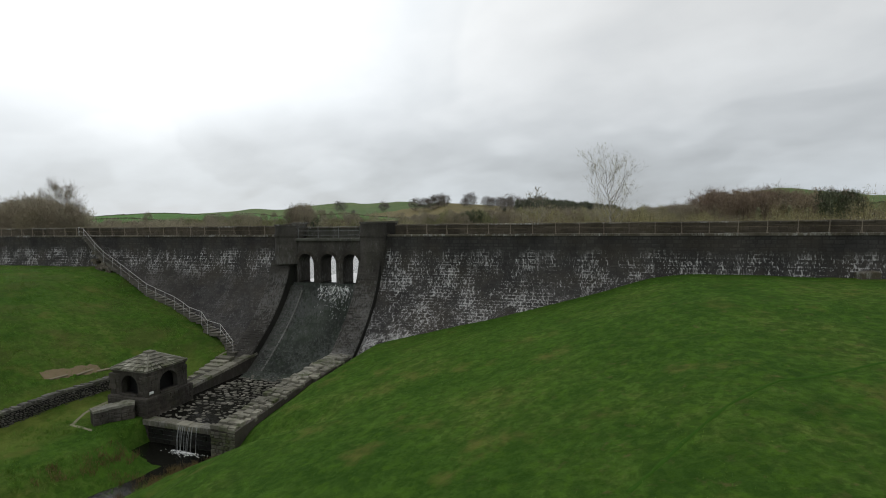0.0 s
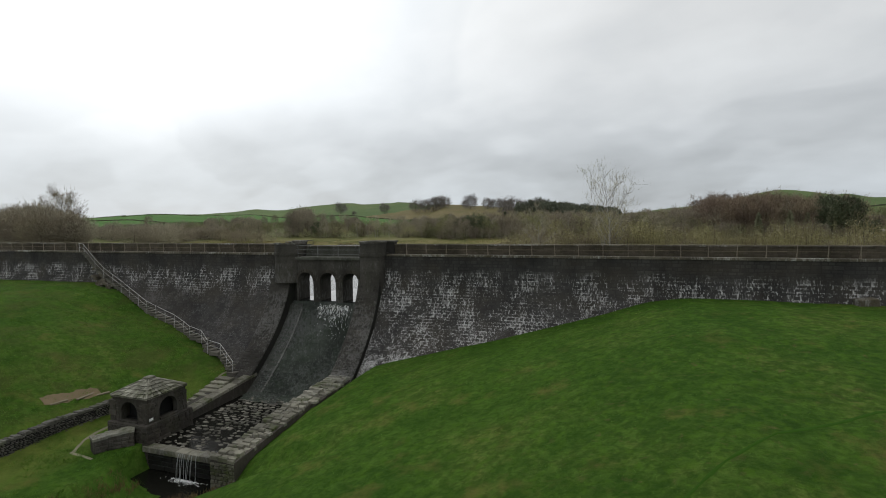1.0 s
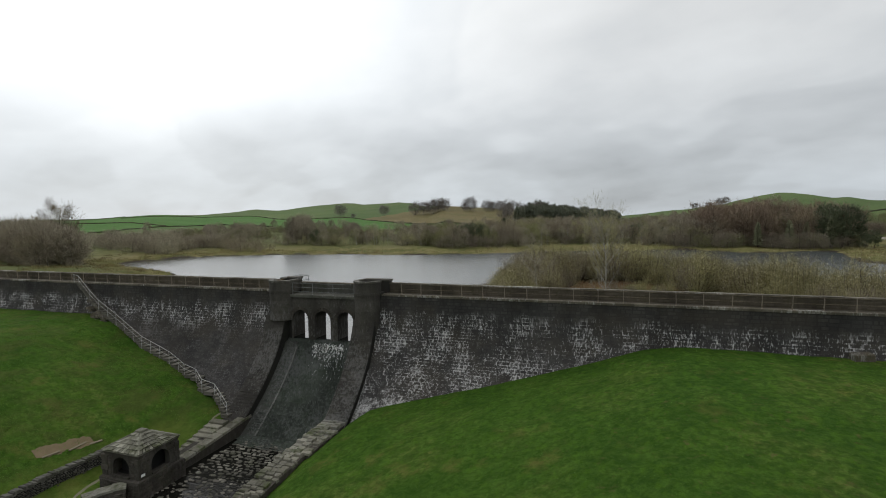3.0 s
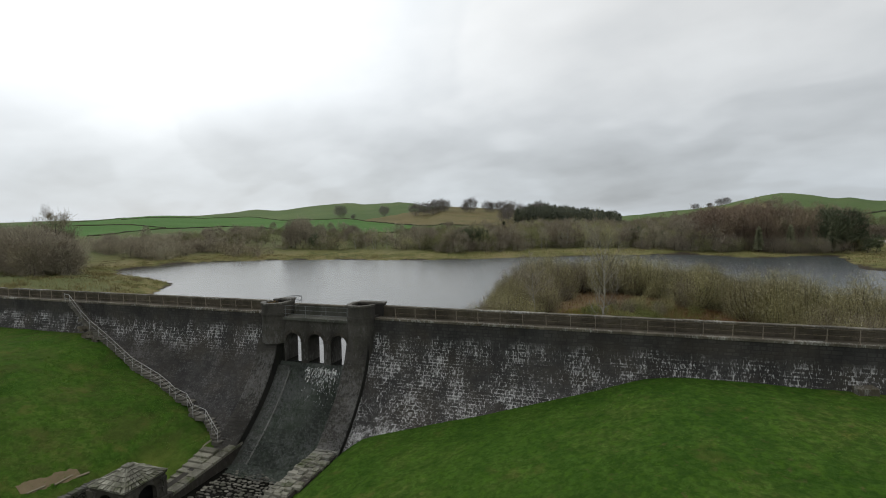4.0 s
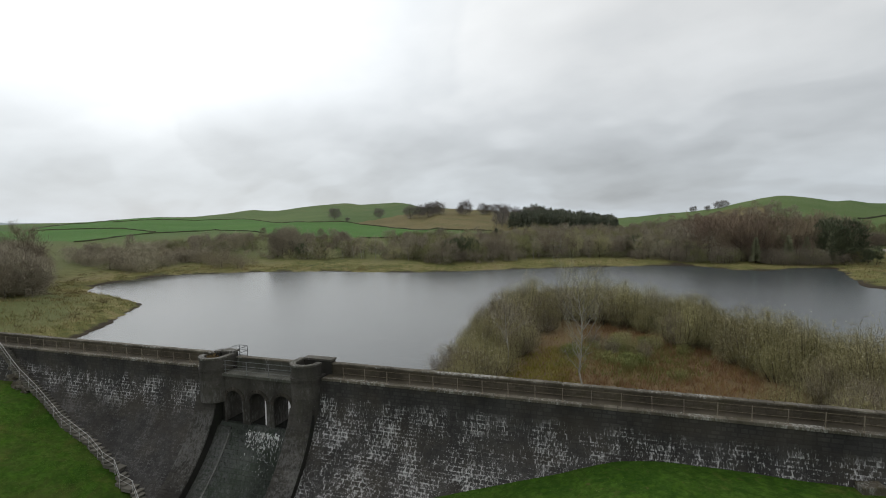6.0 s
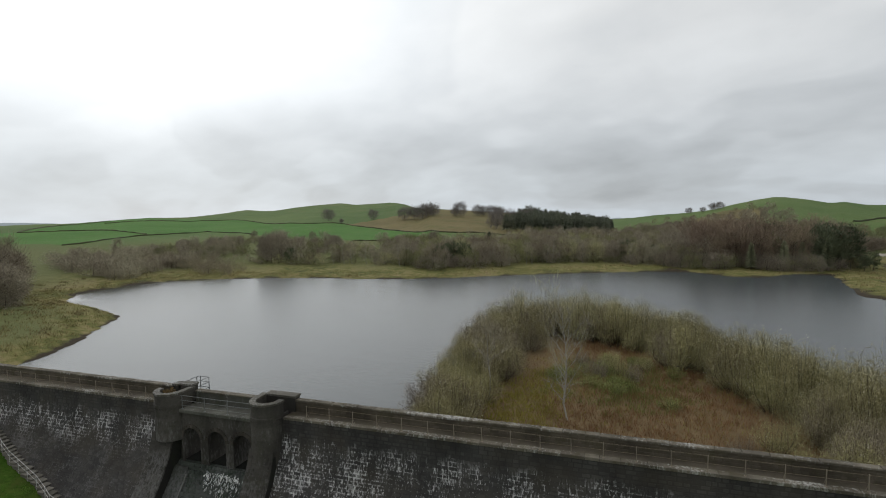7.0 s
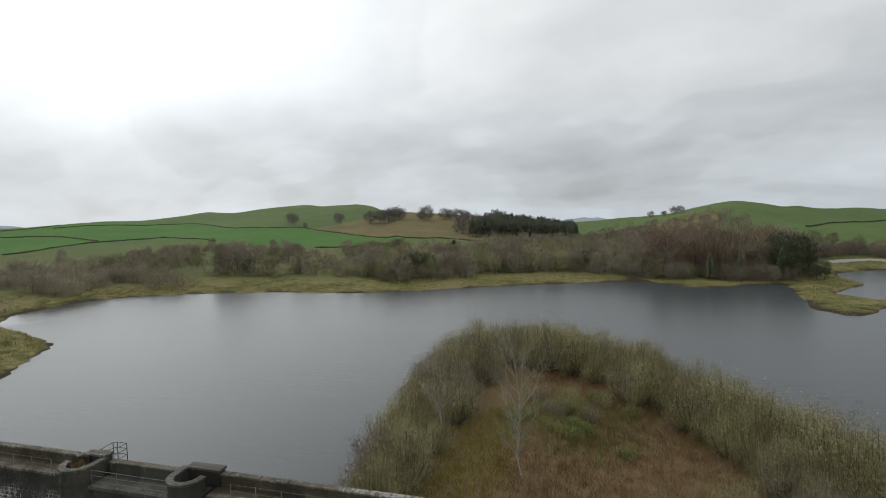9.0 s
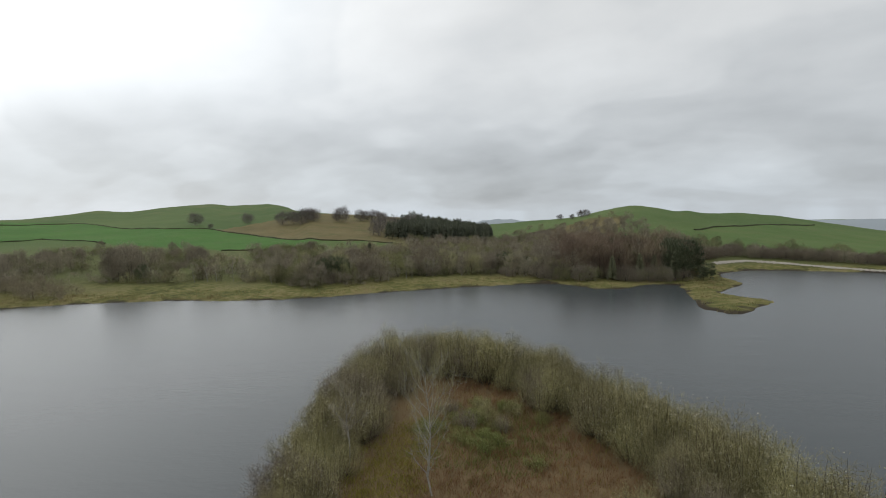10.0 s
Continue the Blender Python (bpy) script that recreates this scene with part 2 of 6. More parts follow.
def foliage(name, a, b, c, rough=0.75):
    """Twigs and leaves: three hues by clump and by piece."""
    m, n, bs, pos = material(name, rough, 0.15)
    oi = n.add("ShaderNodeObjectInfo").outputs["Random"]
    ir = n.add("ShaderNodeNewGeometry").outputs["Random Per Island"]
    f = n.math("ADD", n.math("ADD", n.math("MULTIPLY", n.noise(pos, 0.085, 4.0, 0.65), 1.7), -0.52), n.math("MULTIPLY", oi, 0.35))
    col = n.ramp(n.math("ADD", f, n.math("MULTIPLY", n.math("SUBTRACT", ir, 0.5), 0.35)), [(0.25, a), (0.52, b), (0.8, c)])
    n.put(bs.inputs["Base Color"], col)
    return m


M_TWIG = foliage("winter_twigs", (0.20, 0.17, 0.13), (0.29, 0.255, 0.19), (0.38, 0.35, 0.25))
M_SCRUB = foliage("willow_scrub", (0.225, 0.198, 0.106), (0.295, 0.268, 0.134), (0.375, 0.35, 0.162))
M_BUD = foliage("catkin_buds", (0.40, 0.39, 0.22), (0.55, 0.52, 0.38), (0.68, 0.66, 0.54))
M_PURPLE = foliage("birch_twigs", (0.185, 0.15, 0.112), (0.24, 0.205, 0.148), (0.295, 0.26, 0.172))
M_CONIFER = foliage("conifer_needles", (0.07, 0.084, 0.05), (0.094, 0.11, 0.064), (0.125, 0.14, 0.08))
M_BRACKEN = foliage("dead_bracken", (0.20, 0.112, 0.058), (0.265, 0.155, 0.08), (0.31, 0.205, 0.105))
M_RUSH = foliage("red_brown_rushes", (0.10, 0.075, 0.03), (0.15, 0.10, 0.048), (0.19, 0.145, 0.06))
M_REED = foliage("dry_rushes", (0.20, 0.16, 0.075), (0.26, 0.21, 0.10), (0.24, 0.235, 0.09))
M_TUSSOCK = foliage("dead_tussocks", (0.105, 0.085, 0.042), (0.165, 0.13, 0.065), (0.15, 0.155, 0.055))
M_TUFT = foliage("grass_tufts", (0.075, 0.17, 0.02), (0.11, 0.20, 0.03), (0.19, 0.23, 0.05))


M_OLIVE = foliage("olive_scrub", (0.15, 0.152, 0.078), (0.205, 0.208, 0.104), (0.27, 0.268, 0.13))
M_OLD = foliage("old_tree_twigs", (0.155, 0.138, 0.13), (0.185, 0.168, 0.155), (0.215, 0.195, 0.17))
M_MOSS = foliage("yellow_moss_grass", (0.22, 0.195, 0.045), (0.30, 0.275, 0.055), (0.31, 0.26, 0.09))
M_BRAMBLE = foliage("bramble_leaves", (0.14, 0.162, 0.05), (0.19, 0.212, 0.066), (0.25, 0.24, 0.09))
M_POINT = foliage("dark_point_twigs", (0.18, 0.13, 0.098), (0.235, 0.178, 0.13), (0.29, 0.235, 0.155))
M_PLANT = foliage("plantation_needles", (0.11, 0.122, 0.09), (0.14, 0.152, 0.108), (0.175, 0.18, 0.125))
M_TAN = foliage("pale_tan_twigs", (0.25, 0.23, 0.14), (0.33, 0.30, 0.18), (0.38, 0.37, 0.19))
M_LARCH = foliage("spruce_needles", (0.20, 0.205, 0.125), (0.24, 0.245, 0.15), (0.28, 0.285, 0.175))
M_HEDGE = foliage("hedge_twigs", (0.045, 0.05, 0.025), (0.06, 0.065, 0.032), (0.08, 0.075, 0.04))


def near_ground():
    m, n, b, pos = material("mown_grass", 0.95, 0.04)
    a = n.noise(pos, 0.16, 4.0, 0.6)
    c = n.math("ADD", n.math("MULTIPLY", n.noise(pos, 1.1, 6.0, 0.65), 0.6), n.math("MULTIPLY", n.noise(pos, 3.4, 5.0, 0.65), 0.4))
    f = n.math("ADD", n.math("MULTIPLY", a, 0.55), n.math("MULTIPLY", c, 0.45))
    col = n.ramp(f, [(0.37, (0.042, 0.094, 0.013)), (0.45, (0.060, 0.126, 0.018)), (0.52, (0.080, 0.148, 0.023)), (0.60, (0.115, 0.162, 0.034)), (0.70, (0.16, 0.15, 0.04))])
    mott = n.ramp(n.noise(n.mapping(pos, loc=(1, 7, 0)), 0.95, 5.0, 0.7, 0.5), [(0.42, 0.0), (0.60, 1.0)])
    col = n.mix(n.math("MULTIPLY", mott, 0.44), col, (0.022, 0.055, 0.008))
    tuss = n.ramp(n.noise(n.mapping(pos, loc=(5, 2, 0)), 2.6, 4.0, 0.6, 0.6), [(0.42, 0.0), (0.60, 1.0)])
    col = n.mix(n.math("MULTIPLY", tuss, 0.54), col, (0.020, 0.055, 0.005))
    lush = n.ramp(n.noise(n.mapping(pos, loc=(2, 14, 0)), 1.7, 5.0, 0.65), [(0.50, 0.0), (0.64, 1.0)])
    col = n.mix(n.math("MULTIPLY", lush, 0.6), col, (0.070, 0.145, 0.014))
    fine = n.noise(pos, 9.0, 6.0, 0.7)
    col = n.mix(n.math("MULTIPLY", n.ramp(fine, [(0.4, 0.0), (0.7, 1.0)]), 0.3), col, (0.026, 0.066, 0.009))
    dry = n.ramp(n.noise(n.mapping(pos, loc=(11, 5, 0)), 0.32, 5.0, 0.65), [(0.57, 0.0), (0.70, 1.0)])
    col = n.mix(n.math("MULTIPLY", dry, 0.62), col, (0.135, 0.125, 0.036))
    west = n.add("ShaderNodeMapRange", {"Value": n.add("ShaderNodeSeparateXYZ", {"Vector": pos}).outputs["X"], "From Min": -20.0, "From Max": -24.0}).outputs[0]
    rough = n.ramp(n.noise(n.mapping(pos, loc=(21, 5, 0), scale=(1, 0.7, 1)), 0.38, 6.0, 0.7, 0.6), [(0.46, 0.0), (0.62, 1.0)])
    col = n.mix(n.math("MULTIPLY", n.math("MULTIPLY", rough, west), 0.5), col, (0.075, 0.08, 0.025))
    sp = n.add("ShaderNodeSeparateXYZ", {"Vector": pos})
    crown = n.add("ShaderNodeMapRange", {"Value": sp.outputs["X"], "From Min": 6.0, "From Max": 14.0}).outputs[0]
    scuff = n.ramp(n.noise(n.mapping(pos, loc=(13, 4, 0)), 1.5, 4.0, 0.65, 0.4), [(0.60, 0.0), (0.70, 1.0)])
    col = n.mix(n.math("MULTIPLY", n.math("MULTIPLY", scuff, crown), 0.55), col, (0.125, 0.095, 0.042))
    clod = n.ramp(n.noise(n.mapping(pos, loc=(31, 8, 0)), 1.9, 3.0, 0.55, 0.3), [(0.52, 0.0), (0.60, 1.0)])
    col = n.mix(n.math("MULTIPLY", n.math("MULTIPLY", clod, crown), 0.45), col, (0.026, 0.060, 0.010))
    flat = n.add("ShaderNodeMapRange", {"Value": n.math("ADD", sp.outputs["Z"], n.math("MULTIPLY", a, 1.6)), "From Min": -9.6, "From Max": -10.9}).outputs[0]
    pale = n.ramp(n.noise(n.mapping(pos, loc=(7, 3, 0)), 0.45, 5.0, 0.65), [(0.28, 0.0), (0.50, 1.0)])
    col = n.mix(n.math("MULTIPLY", n.math("MULTIPLY", n.math("MULTIPLY", flat, west), pale), 0.85), col, (0.150, 0.185, 0.040))
    dark = n.ramp(n.noise(n.mapping(pos, loc=(3, 9, 0), scale=(1, 0.6, 1)), 0.5, 5.0, 0.6), [(0.52, 0.0), (0.68, 1.0)])
    col = n.mix(n.math("MULTIPLY", dark, 0.45), col, (0.024, 0.062, 0.008))
    n.put(b.inputs["Base Color"], col)
    bump(n, b, n.math("ADD", n.noise(pos, 14.0, 6.0, 0.75), n.math("MULTIPLY", c, 2.0)), 0.8, 0.10)
    return m


def far_ground():
    """Rough shore, green fields and brown fell by place."""
    m, n, b, pos = material("fields", 0.95, 0.1)
    s = n.add("ShaderNodeSeparateXYZ", {"Vector": pos})
    x, y, z = s.outputs["X"], s.outputs["Y"], s.outputs["Z"]
    big = n.noise(pos, 0.006, 4.0, 0.55)
    mid = n.noise(pos, 0.06, 6.0, 0.65)
    green = n.mix(mid, (0.092, 0.140, 0.045), (0.130, 0.172, 0.064))
    rich = n.mix(mid, (0.068, 0.115, 0.038), (0.095, 0.142, 0.050))
    fellc = n.mix(mid, (0.17, 0.15, 0.075), (0.23, 0.19, 0.095))
    shorec = n.ramp(n.math("ADD", n.math("MULTIPLY", mid, 0.5), n.math("MULTIPLY", n.noise(pos, 0.5, 6.0, 0.7), 0.5)),
                    [(0.36, (0.055, 0.058, 0.022)), (0.44, (0.10, 0.105, 0.034)), (0.50, (0.15, 0.145, 0.05)), (0.57, (0.24, 0.20, 0.095)), (0.66, (0.11, 0.075, 0.045))])
    col = n.mix(n.ramp(big, [(0.4, 0.0), (0.6, 1.0)]), green, rich)
    # thin pale turf and outcrops towards the crests
    bare = n.ramp(n.noise(n.mapping(pos, scale=(1, 1, 2)), 0.035, 6.0, 0.7), [(0.5, 0.0), (0.68, 1.0)])
    high = n.add("ShaderNodeMapRange", {"Value": z, "From Min": 14.0, "From Max": 34.0}).outputs[0]
    col = n.mix(n.math("MULTIPLY", bare, n.math("ADD", n.math("MULTIPLY", high, 0.5), 0.12)), col, fellc)
    zz = n.math("ADD", z, n.math("MULTIPLY", n.math("SUBTRACT", mid, 0.5), 3.0))
    rough = n.mix(n.noise(pos, 0.25, 6.0, 0.7), (0.082, 0.102, 0.036), (0.15, 0.155, 0.066))
    beyond = n.add("ShaderNodeMapRange", {"Value": y, "From Min": 255.0, "From Max": 300.0}).outputs[0]
    col = n.mix(n.math("MAXIMUM", beyond, n.add("ShaderNodeMapRange", {"Value": zz, "From Min": 0.0, "From Max": 3.0}).outputs[0]), rough, col)
    col = n.mix(n.math("MAXIMUM", beyond, n.add("ShaderNodeMapRange", {"Value": zz, "From Min": -3.9, "From Max": -2.6}).outputs[0]), shorec, col)
    here = n.math("MULTIPLY", n.math("MULTIPLY", n.math("LESS_THAN", y, 62.0), n.math("GREATER_THAN", x, -8.0)), n.math("LESS_THAN", x, 60.0))
    fern = n.mix(n.noise(pos, 0.5, 6.0, 0.7), (0.12, 0.09, 0.048), (0.20, 0.14, 0.075))
    col = n.mix(here, col, fern)
    mud = n.add("ShaderNodeMapRange", {"Value": zz, "From Min": -4.68, "From Max": -4.92}).outputs[0]
    mud = n.math("MULTIPLY", mud, n.math("LESS_THAN", y, 300.0))
    col = n.mix(mud, col, (0.05, 0.04, 0.028))
    n.put(b.inputs["Base Color"], col)
    bump(n, b, n.noise(pos, 1.5, 6.0, 0.7), 0.8, 0.3)
    return m


def water(name, color, rough, wave, strength, sheltered=False):
    m, n, b, pos = material(name, rough, 0.5)
    b.inputs["IOR"].default_value = 1.33
    n.put(b.inputs["Base Color"], (*color, 1))
    gust = n.ramp(n.noise(n.mapping(pos, scale=(0.008, 0.035, 1)), 1.0, 4.0, 0.6), [(0.35, 0.35), (0.65, 1.0)])
    h = n.math("ADD", n.noise(n.mapping(pos, scale=(0.55, 1.3, 1)), wave, 5.0, 0.6), n.math("MULTIPLY", n.noise(n.mapping(pos, scale=(0.10, 0.25, 1)), wave, 3.0, 0.5), 1.5))
    if sheltered:
        s = n.add("ShaderNodeSeparateXYZ", {"Vector": pos})
        lee = n.math("ADD", s.outputs["X"], n.math("MULTIPLY", n.noise(n.mapping(pos, scale=(0.03, 0.05, 1)), 1.0, 4.0, 0.6), 34.0))
        wind = n.add("ShaderNodeMapRange", {"Value": lee, "From Min": -104.0, "From Max": -90.0}).outputs[0]
        gust = n.math("MULTIPLY", gust, n.math("ADD", n.math("MULTIPLY", wind, 0.93), 0.07))
        n.put(b.inputs["Roughness"], n.math("ADD", n.math("MULTIPLY", wind, rough - 0.12), 0.12))
    bp = n.add("ShaderNodeBump", {"Height": h, "Strength": n.math("MULTIPLY", gust, strength), "Distance": 0.1})
    n.put(b.inputs["Normal"], bp.outputs[0])
    return m


def pasture(name, dark, light, dead, dead_amount):
    """Grazed turf: two greens in broad drifts, dead grass in ragged patches."""
    m, n, b, pos = material(name, 0.95, 0.08)
    drift = n.math("ADD", n.math("MULTIPLY", n.noise(pos, 0.02, 5.0, 0.6), 0.6), n.math("MULTIPLY", n.noise(pos, 0.25, 6.0, 0.7), 0.4))
    col = n.mix(n.ramp(drift, [(0.38, 0.0), (0.62, 1.0)]), dark, light)
    worn = n.ramp(n.noise(n.mapping(pos, loc=(40, 9, 0)), 0.07, 6.0, 0.7, 0.4), [(0.48, 0.0), (0.66, 1.0)])
    n.put(b.inputs["Base Color"], n.mix(n.math("MULTIPLY", worn, dead_amount), col, dead))
    bump(n, b, n.noise(pos, 1.5, 6.0, 0.7), 0.8, 0.3)
    return m


M_MEADOW = pasture("meadow_grass", (0.062, 0.146, 0.034), (0.088, 0.180, 0.046), (0.12, 0.15, 0.06), 0.35)
M_FELL = pasture("fell_grass", (0.135, 0.115, 0.055), (0.19, 0.155, 0.075), (0.09, 0.11, 0.04), 0.5)
M_EAST = pasture("eastern_pasture", (0.085, 0.14, 0.045), (0.115, 0.165, 0.058), (0.15, 0.15, 0.07), 0.4)
# haze over the far fells is put into this pale base colour
M_HAZE = simple("haze_painted_hill", (0.30, 0.335, 0.36), 0.95, 0.05, 0.12, 0.004)
M_GRASS = near_ground()
M_FIELDS = far_ground()
M_LAKE = water("lake_water", (0.054, 0.064, 0.067), 0.25, 1.1, 0.45, True)
M_LAKE.node_tree.nodes["Principled BSDF"].inputs["Specular IOR Level"].default_value = 0.50
M_STREAM = water("stream_water", (0.010, 0.010, 0.008), 0.08, 3.0, 0.35)
M_STREAM.node_tree.nodes["Principled BSDF"].inputs["Specular IOR Level"].default_value = 0.22
M_CALM = water("calm_water", (0.016, 0.017, 0.015), 0.02, 1.1, 0.02)
M_FURROW = simple("lush_furrow_grass", (0.030, 0.076, 0.009), 0.95, 0.04, 0.4, 3.0, bumpy=0.03)
M_BED = masonry("wet_bed_stone", (0.034, 0.031, 0.025), (0.36, 0.34, 0.285), (0.4, 0.4, 0.38), 0.0, (0.035, 0.04, 0.018), 0.6, -9.0, vary=0.75)
M_WET = masonry("wet_weir_stone", (0.010, 0.010, 0.009), (0.030, 0.028, 0.024), (0.2, 0.2, 0.2), 0.0, (0.015, 0.02, 0.008), 0.4)
M_PLANK = simple("weathered_plank", (0.22, 0.19, 0.13), 0.9, 0.2, 0.4, 4.0)
M_FOAM = simple("white_water", (0.78, 0.79, 0.78), 0.4, 0.5, 0.2, 4.0)
M_DIRT = simple("bare_soil", (0.16, 0.125, 0.075), 0.95, 0.1, 0.6, 2.5, bumpy=0.05)
M_SHINGLE = simple("pale_shingle", (0.34, 0.31, 0.265), 0.9, 0.2, 0.4, 1.5)
M_VEIL = simple("thin_falling_water", (0.40, 0.41, 0.41), 0.4, 0.5, 0.2, 4.0)
M_PATH = simple("worn_path", (0.22, 0.21, 0.14), 0.95, 0.1, 0.3, 2.0, bumpy=0.03)


# ---- mesh helpers ----
class Geo:
    """Vertices and faces that grow into one mesh."""

    def __init__(self):
        self.v, self.f = [], []

    def add(self, verts, faces):
        k = len(self.v)
        self.v.extend(verts)
        self.f.extend([tuple(i + k for i in q) for q in faces])

    def box(self, x0, x1, y0, y1, z0, z1, c=0.0):
        """A box with its upper edges drawn in by c."""
        d = min(c, 0.45 * (z1 - z0))
        if c <= 0:
            vs = [(x, y, z) for z in (z0, z1) for x, y in ((x0, y0), (x1, y0), (x1, y1), (x0, y1))]
            self.add(vs, [(0, 3, 2, 1), (4, 5, 6, 7), (0, 1, 5, 4), (1, 2, 6, 5), (2, 3, 7, 6), (3, 0, 4, 7)])
            return
        vs = [(x, y, z) for z in (z0, z1 - d) for x, y in ((x0, y0), (x1, y0), (x1, y1), (x0, y1))]
        vs += [(x, y, z1) for x, y in ((x0 + c, y0 + c), (x1 - c, y0 + c), (x1 - c, y1 - c), (x0 + c, y1 - c))]
        fs = [(0, 3, 2, 1), (8, 9, 10, 11)]
        for k in (0, 4):
            fs += [(k, k + 1, k + 5, k + 4), (k + 1, k + 2, k + 6, k + 5), (k + 2, k + 3, k + 7, k + 6), (k + 3, k, k + 4, k + 7)]
        self.add(vs, fs)

    def tube(self, pts, r, sides=6, r1=None):
        """A round bar through pts, tapering from r to r1."""
        pts = [Vector(p) for p in pts]
        r1 = r if r1 is None else r1
        vs, fs = [], []
        for i, p in enumerate(pts):
            d = (pts[min(i + 1, len(pts) - 1)] - pts[max(i - 1, 0)]).normalized()
            a = d.orthogonal().normalized() if abs(d.z) > 0.99 else d.cross(Vector((0, 0, 1))).normalized()
            b = d.cross(a)
            q = r + (r1 - r) * i / max(1, len(pts) - 1)
            for k in range(sides):
                t = 2 * math.pi * k / sides
                vs.append(tuple(p + (a * math.cos(t) + b * math.sin(t)) * q))
        for i in range(len(pts) - 1):
            for k in range(sides):
                k2 = (k + 1) % sides
                fs.append((i * sides + k, i * sides + k2, (i + 1) * sides + k2, (i + 1) * sides + k))
        fs.append(tuple(range(sides - 1, -1, -1)))
        fs.append(tuple((len(pts) - 1) * sides + k for k in range(sides)))
        self.add(vs, fs)

    def stone(self, o, eu, ev, en, w, h, depth, c=0.03, back=0.06):
        """One dressed stone on a face: centre o, half axes along eu and ev, standing out along en, rough front."""
        vs = []
        for (su, sv) in ((-1, -1), (1, -1), (1, 1), (-1, 1)):
            vs.append(tuple(o + eu * (su * w) + ev * (sv * h) - en * back))
        for (su, sv) in ((-1, -1), (1, -1), (1, 1), (-1, 1)):
            j = random.uniform(-0.35, 0.35) * depth
            vs.append(tuple(o + eu * (su * (w - c)) + ev * (sv * (h - c)) + en * (depth + j)))
        self.add(vs, [(4, 5, 6, 7), (0, 1, 5, 4), (1, 2, 6, 5), (2, 3, 7, 6), (3, 0, 4, 7)])

    def data(self, name, mat, smooth=False):
        me = bpy.data.meshes.new(name)
        me.from_pydata([tuple(p) for p in self.v], [], self.f)
        me.materials.append(mat)
        if smooth:
            me.polygons.foreach_set("use_smooth", [True] * len(me.polygons))
        me.update()
        return me


def weld(ob):
    """Joins the touching cells of a mesh into one piece."""
    bm = bmesh.new()
    bm.from_mesh(ob.data)
    bmesh.ops.remove_doubles(bm, verts=bm.verts, dist=0.0005)
    bm.to_mesh(ob.data)
    bm.free()
    return ob


def part(name, geo, mat, parent=None, label="", smooth=False):
    """Links a Geo as one mesh object under a thing or a part."""
    ob = new(name, geo.data(name, mat, smooth))
    if parent is not None:
        ob.parent = parent
    return tagged(ob, label)


def thing(name, label, category, at=(0, 0, 0), group="", kind=""):
    ob = new(name)
    ob.location = at
    return tagged(ob, label, category, group, kind)


def box_part(name, mat, parent, *dims, label="", c=0.02):
    g = Geo()
    g.box(*dims, c)
    return part(name, g, mat, parent, label)


def grid_mesh(name, X, Y, Z, mat, smooth=True):
    """A height field from 2D arrays."""
    ny, nx = X.shape
    me = bpy.data.meshes.new(name)
    co = np.stack([X, Y, Z], -1).reshape(-1, 3)
    idx = np.arange(nx * ny).reshape(ny, nx)
    q = np.stack([idx[:-1, :-1], idx[:-1, 1:], idx[1:, 1:], idx[1:, :-1]], -1).reshape(-1, 4)
    me.from_pydata(co.tolist(), [], q.tolist())
    me.materials.append(mat)
    me.polygons.foreach_set("use_smooth", [smooth] * len(me.polygons))
    me.update()
    return me


def fnoise(x, y, scale, seed=0.0):
    """Smooth value noise on arrays, from a few turned sines."""
    s = np.zeros_like(np.asarray(x, float))
    for k in range(5):
        a = 1.3 * k + seed
        f = (1.0 + 0.55 * k) / scale
        s = s + np.sin(f * (x * math.cos(a) + y * math.sin(a)) * 2.1 + 3.7 * k + seed * 5) / (1 + 0.5 * k)
    return s / 3.0


# ---- lie of the land ----
def table(v, knots):
    return np.interp(v, [k[0] for k in knots], [k[1] for k in knots])


def smooth01(a, b, v):
    t = np.clip((v - a) / (b - a), 0, 1)
    return t * t * (3 - 2 * t)


WATER = -4.9
LEFT_FAR = [(-90, -3.0), (-46, -3.4), (-42, -4.3), (-35, -6.4), (-32, -7.7), (-28, -9.6), (-25.8, -10.7), (-25.2, -11.2), (-24.4, -12.0), (-19, -12.3)]
LEFT_WALL = [(-90, -3.9), (-46.6, -3.73), (-41.5, -4.6), (-36.7, -6.5), (-31.9, -7.6), (-27.5, -8.9), (-24.3, -9.9), (-21, -11.1), (-19, -11.5)]
RIGHT_WALL = [(-9.4, -10.9), (-8.4, -10.3), (-7.2, -9.55), (-5.5, -9.1), (-2.1, -8.3), (1.7, -7.4), (6.5, -6.2), (11, -5.0), (14.1, -4.1), (15.8, -3.6), (18, -3.3), (22, -3.2), (31, -3.3), (70, -3.2)]
FALL_AWAY = [(0, 0), (6, 0.1), (12.6, 0.35), (20, 1.3), (26, 1.75), (35, 2.5), (60, 4.5), (400, 9)]
LAKE = [(-62, 0), (-66, 20), (-70, 28), (-84, 47), (-100, 53), (-116, 57), (-126, 68), (-127, 87), (-122, 99), (-106, 107), (-80, 115), (-53, 116), (-37, 122),
        (-23, 131), (-4, 140), (28, 154), (42, 153), (50, 144), (58, 142), (71, 155), (80, 152), (71, 108), (76, 101), (88, 114), (95, 121), (86, 136), (103, 157),
        (103, 181), (112, 205), (130, 211), (145, 205), (175, 186), (280, 140), (330, 0)]
SPIT = [(1, 0), (-1.4, 12), (-2.8, 25), (-3.2, 36), (-1.2, 47), (2, 54), (8.5, 57), (17, 55.5), (24.5, 49.5), (30, 41), (34, 32), (37.5, 25), (41.5, 17), (45, 9), (49, 0)]


